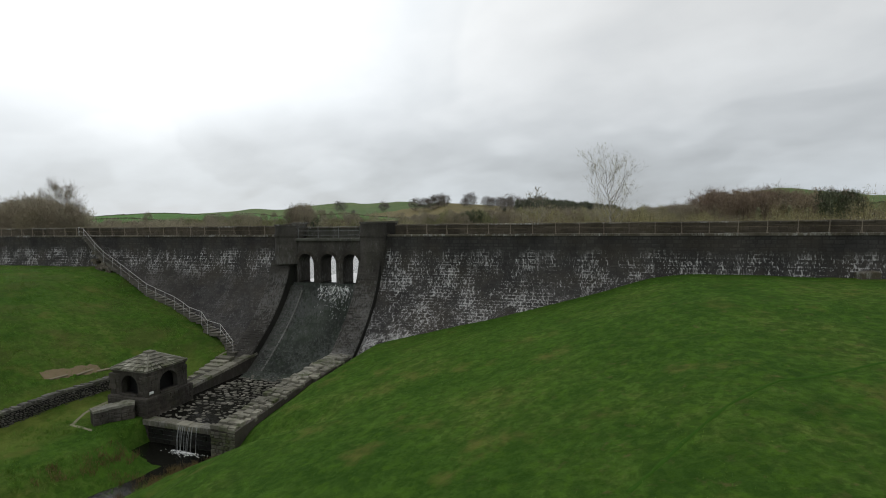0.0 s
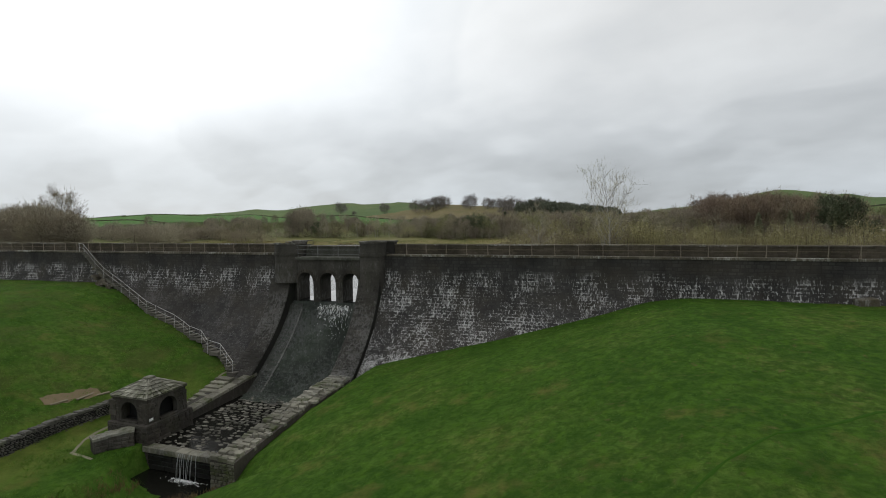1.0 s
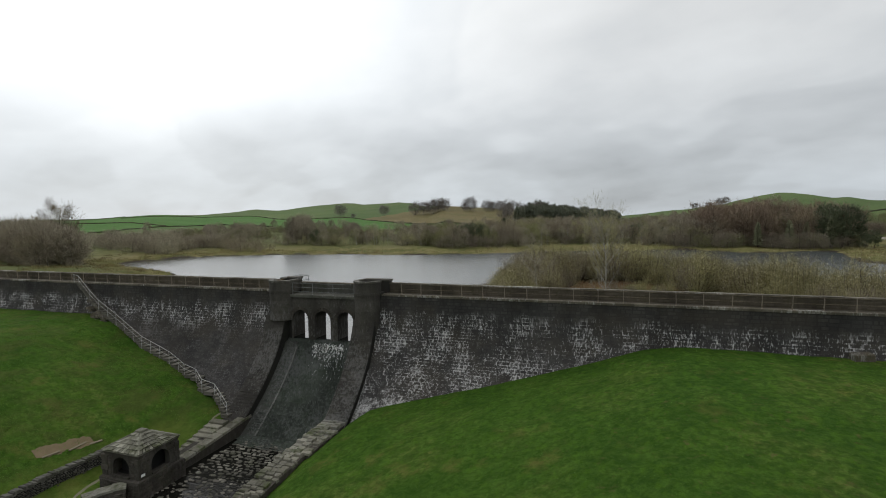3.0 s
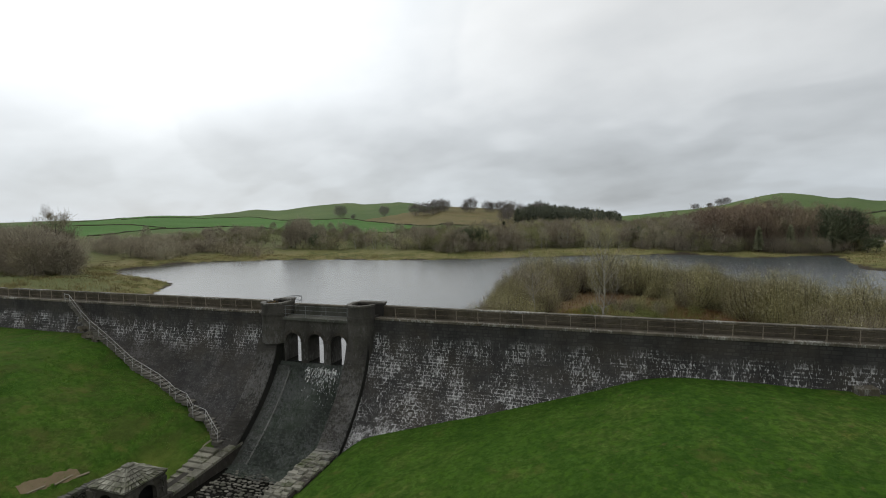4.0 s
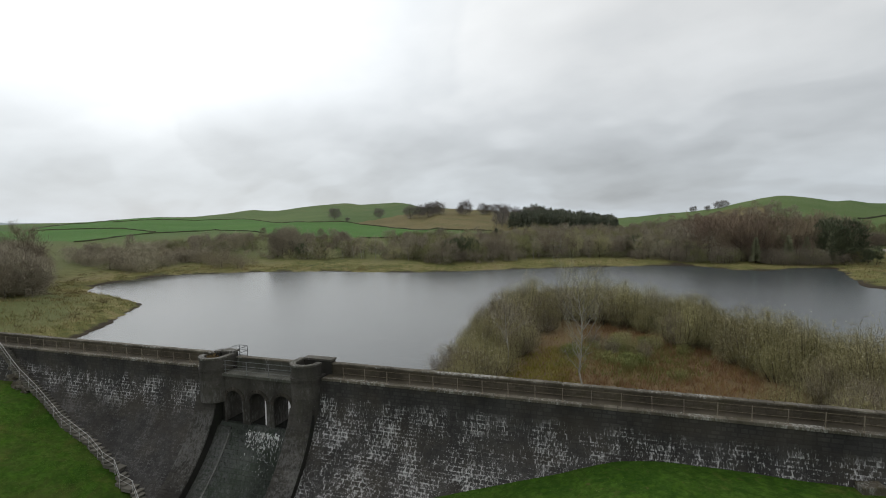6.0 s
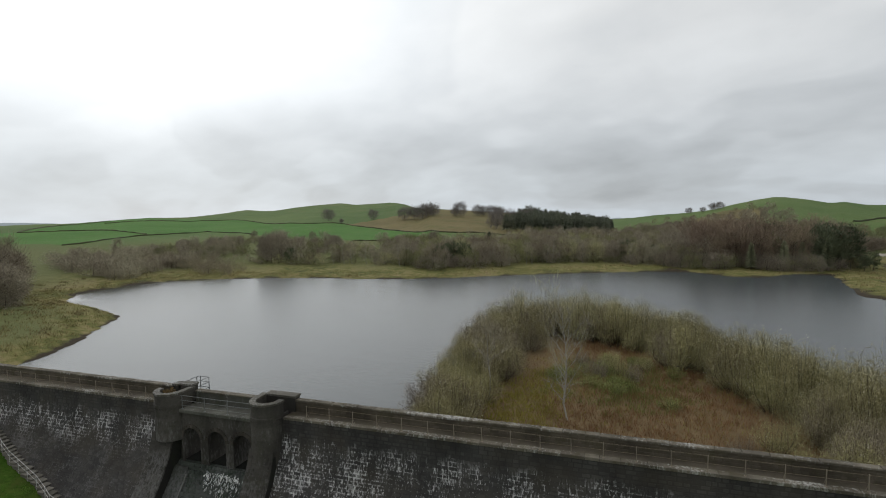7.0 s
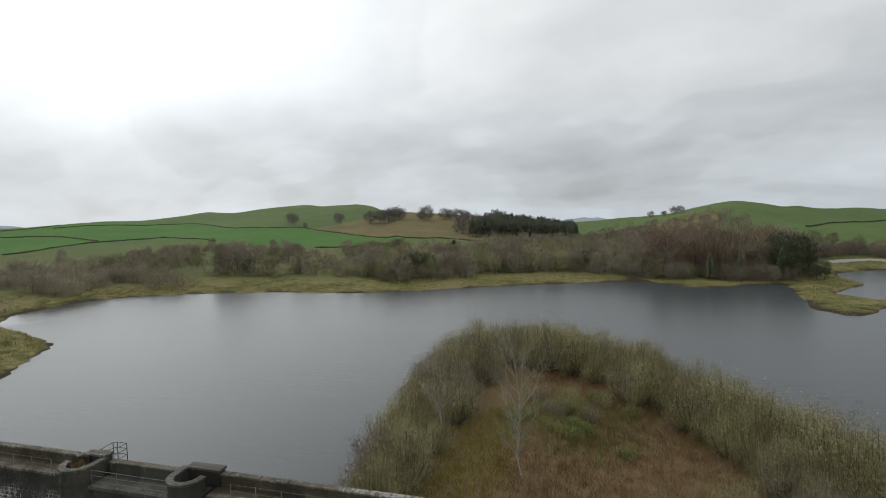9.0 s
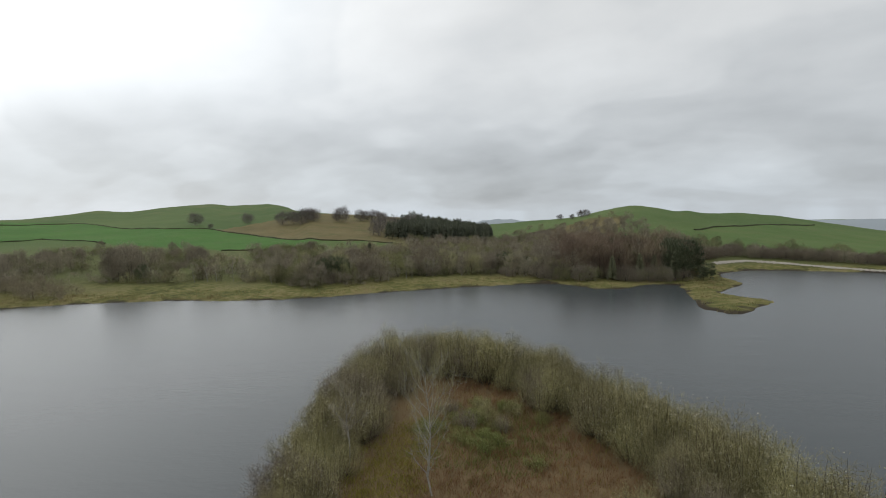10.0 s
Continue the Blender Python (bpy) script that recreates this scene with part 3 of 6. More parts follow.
# fields of the far hillside, bounded by the hedges
MEADOW_LOW = [(-560, 220), (-440, 247), (-430, 264), (-410, 280), (-360, 271), (-315, 257), (-308, 236), (-292, 198), (-290, 175), (-400, 110), (-580, 150)]
MEADOW_MID = [(-457, 261), (-525, 338), (-600, 420), (-500, 480), (-414, 456), (-342, 422), (-263, 384), (-236, 380), (-238, 284), (-263, 295), (-305, 306), (-311, 281), (-307, 259), (-315, 259), (-360, 274), (-410, 283), (-432, 267)]
MEADOW_SLOPE = [(-239, 285), (-236, 380), (-211, 369), (-159, 337), (-123, 303), (-91, 280), (-87, 260), (-105, 259), (-115, 252), (-137, 247)]
FELL = [(-214, 373), (-159, 340), (-123, 306), (-91, 283), (-60, 287), (-36, 277), (-20, 330), (-40, 420), (-70, 520), (-130, 545), (-160, 470), (-205, 440)]
MOOR = [(20, 300), (41, 339), (59, 354), (90, 385), (110, 350), (95, 300), (60, 270)]
PASTURE_EAST = [(120, 285), (140, 302), (158, 321), (172, 331), (197, 352), (282, 427), (420, 300), (300, 180), (175, 205), (134, 245)]


def inside_distance(px, py, poly):
    """Distance to a closed outline, positive inside it."""
    p = np.array(poly, float)
    best = np.full(px.shape, 1e9)
    odd = np.zeros(px.shape, bool)
    for (ax, ay), (bx, by) in zip(p, np.roll(p, -1, 0)):
        dx, dy = bx - ax, by - ay
        t = np.clip(((px - ax) * dx + (py - ay) * dy) / (dx * dx + dy * dy), 0, 1)
        best = np.minimum(best, np.hypot(px - ax - t * dx, py - ay - t * dy))
        if ay != by:
            odd ^= ((ay > py) != (by > py)) & (px < (bx - ax) * (py - ay) / (by - ay) + ax)
    return np.where(odd, best, -best)


RIDGE_HEIGHT = [(-75, 5), (-58.8, 11.5), (-54.4, 12.3), (-51.8, 15), (-48.6, 17.6), (-45.3, 17.2), (-41.7, 24), (-40.4, 29), (-39.6, 30.5), (-38.8, 28.5), (-37.1, 27.5),
                (-34.6, 34.3), (-31.6, 39), (-30.3, 40.5), (-29.4, 39.8), (-28.9, 37), (-26.4, 38.7), (-24.6, 40), (-23, 33.5), (-21.8, 25.5), (-19.1, 21.8), (-16.1, 20), (-12.2, 17.3), (-6, 13),
                (-0.8, 7.5), (2, 9.6), (4.4, 12.1), (7.2, 13.8), (8.9, 15.4), (10.2, 17.6), (11.6, 20.7), (13.3, 23.6), (14.7, 25), (15.8, 24.6), (17.6, 22.1), (19, 19.6), (19.8, 20.6),
                (21.8, 17.5), (24.3, 18), (27.5, 14.7), (29.4, 11), (31.7, 6.2), (35.2, -0.5), (60, -8)]
RIDGE_RANGE = [(-75, 720), (-50, 740), (-45, 850), (-40, 1050), (-25, 1000), (-20, 560), (0, 540), (8, 480), (20, 480), (30, 620), (60, 700)]


def height(x, y):
    x, y = np.asarray(x, float), np.asarray(y, float)
    # below the dam
    near = smooth01(-13, -6, y)
    left = table(x, LEFT_FAR) * (1 - near) + table(x, LEFT_WALL) * near
    fall = table(-y, FALL_AWAY)
    right = table(x, RIGHT_WALL) - fall
    left = left - 0.35 * np.maximum(fall - 1.3, 0)
    xs = table(-y, [(0, -14.0), (20, -13.8), (24.6, -14.2), (30, -14.9), (45, -20), (90, -40), (400, -150)])
    bed = -14.25 - 0.02 * np.maximum(-y - 20, 0)
    open_bank = y < -20.6
    right_open = np.minimum(right, bed + 0.25 + 0.45 * np.maximum(x - xs - (0.9 + 1.9 * smooth01(-22.5, -20.0, y)), 0))
    left_open = np.minimum(left, bed + 0.30 + 0.55 * np.maximum(xs - (0.7 + 1.6 * smooth01(-22.5, -20.0, y)) - x, 0))
    ease = smooth01(-18.5, -21.5, y)
    right_side = right * (1 - ease) + right_open * ease
    down = np.where(x > -9.9, right_side, np.where(open_bank, np.where(x > xs, right_open, left_open), np.where(x < np.where(y > -17.5, -19.2, -18.2), left, bed)))
    down = down + 0.10 * fnoise(x, y, 5.0, 1.0) + 0.035 * fnoise(x, y, 1.1, 2.0)
    # above the dam
    jag = 0.9 * fnoise(x, y, 5.0, 4.0) + 0.5 * fnoise(x, y, 1.9, 6.0)
    lake_in = inside_distance(x, y, LAKE)
    shore = np.maximum(-lake_in, -60)
    spit = inside_distance(x, y, SPIT)
    land = np.maximum(shore, spit) + jag
    rise = table(land, [(-40, -3.0), (-3, -0.6), (0, 0), (0.8, 0.25), (6, 0.65), (20, 1.3), (60, 2.6)])
    rise = np.where(spit > shore, np.minimum(rise, 0.9 + 0.15 * fnoise(x, y, 6.0, 9.0)), rise + 0.2 * fnoise(x, y, 9.0, 3.0) * (land > 3))
    rise = rise * (1 + 1.1 * smooth01(-55, -75, x) * smooth01(75, 50, y) * (land > 0))
    up = WATER + rise
    az = np.degrees(np.arctan2(x - 15, y + 27))
    r = np.hypot(x - 15, y + 27)
    zh, rh = table(az, RIDGE_HEIGHT), table(az, RIDGE_RANGE)
    t = np.clip((r - 215) / (rh - 215), 0, 1)
    roll = (1.2 * fnoise(x, y, 90.0, 5.0) + 0.5 * fnoise(x, y, 28.0, 2.0)) * t * (1 - t) * 4 + 0.5 * fnoise(x, y, 17.0, 7.0) * t * t
    hill = up + (zh - up) * (0.35 * t + 0.65 * t * t * (3 - 2 * t)) + roll
    hill = np.where(r > rh, zh - 0.05 * (r - rh), hill)
    up = np.where((r > 215) & (y > 1), np.maximum(hill, -70), up)
    back = np.maximum(np.minimum(down, -4 - 0.01 * np.maximum(np.hypot(x, y) - 120, 0)), -70)
    return np.where(y > 1.0, up, np.where(np.hypot(x, y) > 120, back, down))


def axis(spans):
    """Grid lines: fine where the camera is near, wide far off."""
    out = []
    for a, b, s in spans:
        out += list(np.arange(a, b - 1e-6, s))
    return np.array(out + [spans[-1][1]])


gx = axis([(-4600, -1400, 400), (-1400, -1000, 50), (-1000, -640, 18), (-640, -260, 7), (-260, -130, 4), (-130, -66, 2.5), (-66, -48, 1.2), (-48, 40, 0.6), (40, 110, 2.5), (110, 260, 5), (260, 700, 12), (700, 1400, 70), (1400, 4600, 400)])
gy = axis([(-4600, -1400, 400), (-1400, -200, 150), (-200, -60, 20), (-60, -45, 2.5), (-45, 62, 0.7), (62, 170, 1.8), (170, 260, 3.5), (260, 450, 5), (450, 700, 10), (700, 1200, 20), (1200, 1600, 60), (1600, 4600, 400)])
GX, GY = np.meshgrid(gx, gy)
GZ = height(GX, GY)
ground_mesh = grid_mesh("ground", GX, GY, GZ, M_GRASS)
for field_material in (M_FIELDS, M_MEADOW, M_FELL, M_EAST):
    ground_mesh.materials.append(field_material)
cx, cy = np.meshgrid((gx[:-1] + gx[1:]) / 2, (gy[:-1] + gy[1:]) / 2)
mi = (cy > 1.0).astype(np.int32)
for k, outline in ((2, MEADOW_LOW), (2, MEADOW_MID), (2, MEADOW_SLOPE), (3, FELL), (3, MOOR), (4, PASTURE_EAST)):
    mi[(inside_distance(cx, cy, outline) > 0) & (cy > 180)] = k
mi = mi.ravel()
ground_mesh.polygons.foreach_set("material_index", mi)
tagged(new("ground", ground_mesh), "green grassed banks below the dam, fields and fells beyond", "ground", kind="structure")

g = Geo()
g.add([(-170, 1.72, WATER), (420, 1.72, WATER), (420, 330, WATER), (-170, 330, WATER)], [(0, 1, 2, 3)])
tagged(part("water", g, M_LAKE), "grey reservoir water reflecting an overcast sky", "water", kind="structure")


def ground_at(x, y):
    """Height of the ground sheet itself, between its grid lines."""
    i = min(max(int(np.searchsorted(gx, x)) - 1, 0), len(gx) - 2)
    j = min(max(int(np.searchsorted(gy, y)) - 1, 0), len(gy) - 2)
    u, v = (x - gx[i]) / (gx[i + 1] - gx[i]), (y - gy[j]) / (gy[j + 1] - gy[j])
    return float((GZ[j, i] * (1 - u) + GZ[j, i + 1] * u) * (1 - v) + (GZ[j + 1, i] * (1 - u) + GZ[j + 1, i + 1] * u) * v)


# ---- dam ----
def face_y(z, off=0.0):
    """The battered, hollow-curved downstream face."""
    return -0.064 * max(0.0, -z - 0.8) ** 2 - off


FZ = np.linspace(-0.14, -13.8, 40)


def extrude(profile, x0, x1):
    """A solid of one section (y, z) between two places along the dam."""
    g = Geo()
    k = len(profile)
    g.add([(x0, y, z) for y, z in profile] + [(x1, y, z) for y, z in profile],
          [(i, (i + 1) % k, (i + 1) % k + k, i + k) for i in range(k)] + [tuple(range(k - 1, -1, -1)), tuple(range(k, 2 * k))])
    return g


def strip_solid(off, x0, x1, z0, z1, depth):
    """A band that follows the face, off metres proud of it."""
    zs = np.linspace(z0, z1, 28)
    front = [(face_y(z, off), z) for z in zs]
    back = [(face_y(z, off - depth), z - 0.0) for z in zs[::-1]]
    return extrude(front + back, x0, x1)


BAY_L, BAY_R = -18.45, -10.9           # inner faces of the spillway bay
CHUTE_L = -18.95                       # western side of the chute below it
dam = thing("dam_wall", "long dark masonry dam with white lime runs and railed crest", "dam", kind="structure")
core = [(face_y(z), z) for z in FZ] + [(1.74, -13.8), (1.74, -0.14)]
part("core", extrude(core, -95.0, CHUTE_L - 0.03), M_BEDJOINT, dam)
# added filler for the gap beside the bay, in the shade-dark stone
box_part("core_end", M_SHADED, dam, CHUTE_L - 0.03, BAY_L - 0.02, 0.05, 1.74, -13.8, -0.16, label="dark filler block beside the bay", c=0.0)
part("core", extrude(core, BAY_R + 0.03, 70.0), M_BEDJOINT, dam)
# walkway between the front ledge and the parapet
for x0, x1 in ((-95.0, -20.2), (-8.2, 70.0)):
    box_part("walkway", M_CREST, dam, x0, x1, 0.42, 1.30, -0.14, -0.03, label="worn gravel walkway", c=0.0)
box_part("parapet", M_CREST, dam, -95.0, -20.5, 1.30, 1.70, -0.14, 0.80, label="weathered stone parapet", c=0.0)
box_part("parapet", M_CREST, dam, -8.0, 70.0, 1.30, 1.70, -0.14, 0.80, c=0.0)

# spillway: block under the sill, chute floor, cheeks
SILL = -4.85
floor_prof = [(0.25, SILL), (-0.15, SILL - 0.12)]
for z in np.linspace(-5.6, -12.2, 24):
    floor_prof.append((face_y(z, -0.75), z))
floor_prof += [(-9.5, -12.32), (-18.6, -12.5), (-18.6, -14.6), (1.74, -14.6), (1.74, SILL)]
spill = thing("spillway", "stepped stone spillway chute, damp and mossy", "spillway", kind="structure")
part("chute_floor", extrude(floor_prof, CHUTE_L - 0.1, BAY_R + 0.4), M_CHUTE, spill, "mossy stone chute floor")
part("cheek_wall", strip_solid(0.45, -21.2, CHUTE_L, -2.6, -11.5, 2.2), M_TURRET, spill, "curved stone cheek wall")
part("cheek_wall", strip_solid(0.70, BAY_R, -8.65, -2.6, -11.2, 2.5), M_TURRET, spill)
# thin dark strips paint the shade on the cheek sides
part("cheek_lining", strip_solid(0.30, CHUTE_L, CHUTE_L + 0.035, -3.2, -12.0, 1.5), M_SHADED, spill, "black strip painting shade on the inner side of the cheek")
part("cheek_lining", strip_solid(0.62, -8.65, -8.615, -3.0, -11.0, 1.1), M_SHADED, spill, "black strip painting shade on the outer side of the cheek")
part("side_gutter", strip_solid(-0.60, CHUTE_L + 0.04, BAY_L + 1.0, -5.2, -12.2, 0.5), M_GUTTER, spill, "smooth grey side gutter of the chute")
part("gutter_kerb", strip_solid(-0.50, BAY_L + 1.0, BAY_L + 1.15, -5.6, -12.2, 0.6), M_KERB, spill, "pale worn kerb along the gutter")

# arched bay over the sill
ARCH_Y0, ARCH_Y1 = -0.20, 1.85
ARCHES = [-17.35, -14.75, -12.15]
g = Geo()
HALF, SPRING, TOPZ = 0.90, -2.85, -0.62
edges = [BAY_L] + [e for a in ARCHES for e in (a - HALF, a + HALF)] + [BAY_R]
for k in range(0, len(edges), 2):
    g.box(edges[k], edges[k + 1], ARCH_Y0, ARCH_Y1, SILL - 0.4, TOPZ)
for a in ARCHES:
    n = 14
    ring = [(a - HALF * math.cos(math.pi * i / n), SPRING + HALF * math.sin(math.pi * i / n)) for i in range(n + 1)]
    vs, fs = [], []
    for yy in (ARCH_Y0, ARCH_Y1):
        vs += [(px, yy, pz) for px, pz in ring] + [(px, yy, TOPZ) for px, pz in ring]
    m = n + 1
    for i in range(n):
        fs += [(i, i + 1, m + i + 1, m + i), (2 * m + i + 1, 2 * m + i, 3 * m + i, 3 * m + i + 1), (i + 1, i, 2 * m + i, 2 * m + i + 1), (m + i, m + i + 1, 3 * m + i + 1, 3 * m + i)]
    g.add(vs, fs)
arch_wall = weld(part("arch_wall", g, M_DRUM, spill, "dark arched wall with three openings"))
for a in ARCHES:
    for i in range(11):
        t0, t1 = math.pi * (i + 0.06) / 11, math.pi * (i + 0.94) / 11
        v = Geo()
        q = [(a - r * math.cos(t), r * math.sin(t) + SPRING) for r, t in ((HALF, t0), (HALF + 0.32, t0), (HALF + 0.32, t1), (HALF, t1))]
        v.add([(px, ARCH_Y0 - 0.05, pz) for px, pz in q] + [(px, ARCH_Y0 + 0.05, pz) for px, pz in q],
              [(3, 2, 1, 0), (0, 1, 5, 4), (1, 2, 6, 5), (2, 3, 7, 6), (3, 0, 4, 7)])
        part("arch_stone", v, M_HUT, arch_wall)
g = Geo()
g.add([(BAY_L + 0.02, -0.1, SILL + 0.03), (BAY_R - 0.02, -0.1, SILL + 0.03), (BAY_R - 0.02, 9.0, SILL + 0.03), (BAY_L + 0.02, 9.0, SILL + 0.03)], [(0, 1, 2, 3)])
tagged(part("overflow_water", g, M_CALM), "smooth bright water drawing over the sill", "water", kind="structure")
box_part("deck", M_DECK, spill, BAY_L + 0.05, BAY_R - 0.05, -0.42, 1.30, TOPZ, -0.36, label="stone footbridge deck")
box_part("bay_parapet", M_DECK, spill, -18.2, -10.75, 1.30, 1.70, -0.36, 0.62, label="pale stone parapet of the bay")
box_part("coping", M_COPING, spill, -18.2, -10.75, 1.22, 1.78, 0.62, 0.74)


def turret(cx, label, blocks, crown, open_left, foot):
    """A half-round bay: solid below, a U-shaped parapet with a cap above the crest."""
    t = thing("turret", label, "turret", (cx, 0, 0), group="spillway turrets", kind="structure")
    R, n = 1.32, 18

    def u_line(r, back):
        lb, rb = (back, back) if back < 1.0 else ((0.1, back) if open_left else (back, 0.3))
        pts = [(-r, lb)] + [(-r * math.cos(math.pi * i / n), 0.05 - r * math.sin(math.pi * i / n)) for i in range(n + 1)] + [(r, rb)]
        return pts

    def u_solid(r_out, r_in, z0, z1, back=1.32):
        a, b = u_line(r_out, back), u_line(r_in, back)
        k = len(a)
        g = Geo()
        vs = [(x, y, z) for z in (z0, z1) for x, y in a] + [(x, y, z) for z in (z0, z1) for x, y in b]
        fs = []
        for i in range(k - 1):
            fs += [(i, i + 1, k + i + 1, k + i), (2 * k + i + 1, 2 * k + i, 3 * k + i, 3 * k + i + 1), (k + i, k + i + 1, 3 * k + i + 1, 3 * k + i), (i + 1, i, 2 * k + i, 2 * k + i + 1)]
        fs += [(0, k, 3 * k, 2 * k), (k - 1, 3 * k - 1, 4 * k - 1, 2 * k - 1)]
        g.add(vs, fs)
        return g

    body = Geo()
    z = foot
    low = u_line(R * 0.97, 0.9)
    body.add([(x, y, z) for x, y in low], [tuple(range(len(low) - 1, -1, -1))])
    while z < -0.2:
        a = u_line(R + random.uniform(-0.006, 0.006), 0.9)
        k = len(a)
        z1 = min(z + 0.34, -0.1)
        ins = 0.005
        b = [(x * (1 - ins), y + ins) for x, y in a]
        body.add([(x, y, z) for x, y in b] + [(x, y, z + 0.02) for x, y in a] + [(x, y, z1 - 0.02) for x, y in a] + [(x, y, z1) for x, y in b],
                 [(j * k + i, j * k + i + 1, (j + 1) * k + i + 1, (j + 1) * k + i) for j in range(3) for i in range(k - 1)])
        z = z1
    top = u_line(R, 0.9)
    body.add([(x, y, -0.1) for x, y in top], [tuple(range(len(top)))])
    part("body", body, M_DRUM, t)
    part("band", u_solid(R + 0.06, R - 0.2, -0.1, 0.12, 0.9), M_DRUM, t)
    dentil = Geo()
    dentil.box(-0.07, 0.07, -0.03, 0.06, -0.26, -0.1, 0.0)
    dentil_data = dentil.data("dentil", M_DRUM)
    for i in range(1, 16):
        a = math.pi * i / 16
        d = new("dentil", dentil_data)
        d.parent = t
        d.location = (-(R + 0.02) * math.cos(a), 0.05 - (R + 0.02) * math.sin(a), 0.0)
        d.rotation_euler = (0, 0, a - math.pi / 2)
    part("parapet", u_solid(R - 0.02, R - 0.36, 0.1, crown - 0.16), M_DRUM, t)
    part("cap", u_solid(R + 0.07, R - 0.43, crown - 0.16, crown), M_CAP, t, "pale weathered cap stones")
    for x0, x1, top in blocks:
        box_part("pedestal", M_TURRET, t, x0 - cx, x1 - cx, 1.16, 1.84, -0.2, top - 0.17)
        box_part("pedestal_cap", M_CAP, t, x0 - cx - 0.07, x1 - cx + 0.07, 1.08, 1.92, top - 0.17, top, label="pale weathered cap stone")
    return t


turret(-9.72, "half-round dark stone turret with a pale cap", [(-10.7, -7.95, 1.27)], 1.24, False, -6.4)
turret(-19.6, "half-round dark stone turret with a pale cap", [(-20.55, -20.0, 1.16), (-19.72, -18.45, 1.27)], 1.08, True, -3.0)


fern = Geo()
for i in range(150):
    x, y = -19.75 + random.gauss(0, 0.26), 0.0 + random.gauss(0, 0.24)
    a, L = random.uniform(0, 6.28), random.uniform(0.2, 0.55)
    dx, dy = math.cos(a) * L * 0.7, math.sin(a) * L * 0.7
    z = 0.55 + random.uniform(-0.2, 0.3)
    fern.add([(x - 0.03, y, z), (x + 0.03, y + 0.02, z), (x + dx * 0.6, y + dy * 0.6, z + L * 0.55), (x + dx, y + dy, z + L * 0.4)], [(0, 1, 2), (1, 3, 2)])
tagged(part("dead_fern", fern, M_RUSH), "dead brown fern growing out of the turret", "fern", kind="stuff")
bank = Geo()
bank.box(-20.25, -18.95, -0.6, 0.9, -0.05, 0.62, 0.12)
tagged(part("turret_fill", bank, M_DIRT), "brown soil filling the turret", "soil", kind="structure")


# ---- railings along the crest ----
def crest_railing(x0, x1, label):
    t = thing("railing", label, "railing", (x0, 0.12, 0), group="crest railings")
    first = None
    x = x0
    while x <= x1 + 1e-6:
        if first is None:
            g = Geo()
            g.box(-0.024, 0.024, -0.02, 0.02, -0.02, 1.02, 0.01)
            g.box(-0.07, 0.07, -0.06, 0.06, -0.02, 0.03, 0.01)
            g.tube([(0, 0.0, 0.55), (0.0, 0.32, -0.02)], 0.014, 5)
            first = part("post", g, M_IRON, t)
        else:
            p = new("post", first.data)
            p.parent = t
            p.location = (x - x0, 0, 0)
            p.rotation_euler = (random.uniform(-0.03, 0.03), random.uniform(-0.025, 0.025), 0)
        x += 2.0
    for z in (0.50, 0.97):
        g = Geo()
        n = int((x1 - x0) / 2)
        g.tube([(2.0 * i, random.uniform(-0.01, 0.01), z + random.uniform(-0.012, 0.012)) for i in range(n + 1)], 0.011, 5)
        part("rail", g, M_RUST, t, "thin rusty bar")
    return t


crest_railing(-84.6, -20.6, "thin rusty iron railing along the dam crest")
crest_railing(-6.2, 67.8, "thin rusty iron railing along the dam crest")

bay_rail = thing("bay_railing", "grey tubular railing with three bars over the arches", "railing", (-14.6, -0.25, -0.36))
for x in (-3.55, -1.2, 1.15, 3.5):
    g = Geo()
    g.tube([(x, 0, -0.02), (x, 0, 1.18)], 0.03, 8)
    g.tube([(x, 0, -0.02), (x, 0, 0.03)], 0.09, 8)
    part("post", g, M_BAYRAIL, bay_rail)
for z in (0.32, 0.75, 1.16):
    g = Geo()
    g.tube([(-3.75, 0, z), (0, 0, z - 0.015), (3.7, 0, z)], 0.019, 8)
    part("rail", g, M_BAYRAIL, bay_rail)

ladder = thing("ladder_hoop_rail", "dark curved steel handrail above the reservoir side", "handrail", (-19.3, 1.95, -0.3))
box = Geo()
box.box(-0.75, 0.85, -0.12, 1.55, -0.10, 0.0, 0.02)
part("platform", box, M_DARKRAIL, ladder)
for x, y in ((-0.65, 0.1), (-0.6, 1.25), (-0.35, 1.42), (0.62, 1.42)):
    g = Geo()
    g.tube([(x, y, 0), (x, y, 1.52)], 0.03, 6)
    part("post", g, M_DARKRAIL, ladder)
for z in (0.55, 1.05, 1.5):
    g = Geo()
    g.tube([(-0.65, 0.1, z - 0.12), (-0.64, 0.7, z - 0.02), (-0.6, 1.25, z), (-0.35, 1.42, z + 0.02), (0.62, 1.42, z), (0.62, 0.3, z)], 0.024, 6)
    part("rail", g, M_DARKRAIL, ladder)


# ---- stair down the left flank ----
STAIR = [(-47.9, -0.05), (-46.0, -1.85), (-44.4, -2.9), (-41.1, -4.25), (-36.0, -6.25), (-31.2, -7.4), (-29.0, -8.05), (-28.2, -8.3), (-26.6, -8.55), (-25.2, -9.25), (-23.4, -9.5), (-20.8, -10.75)]


def stair_z(x):
    return float(table(x, STAIR))


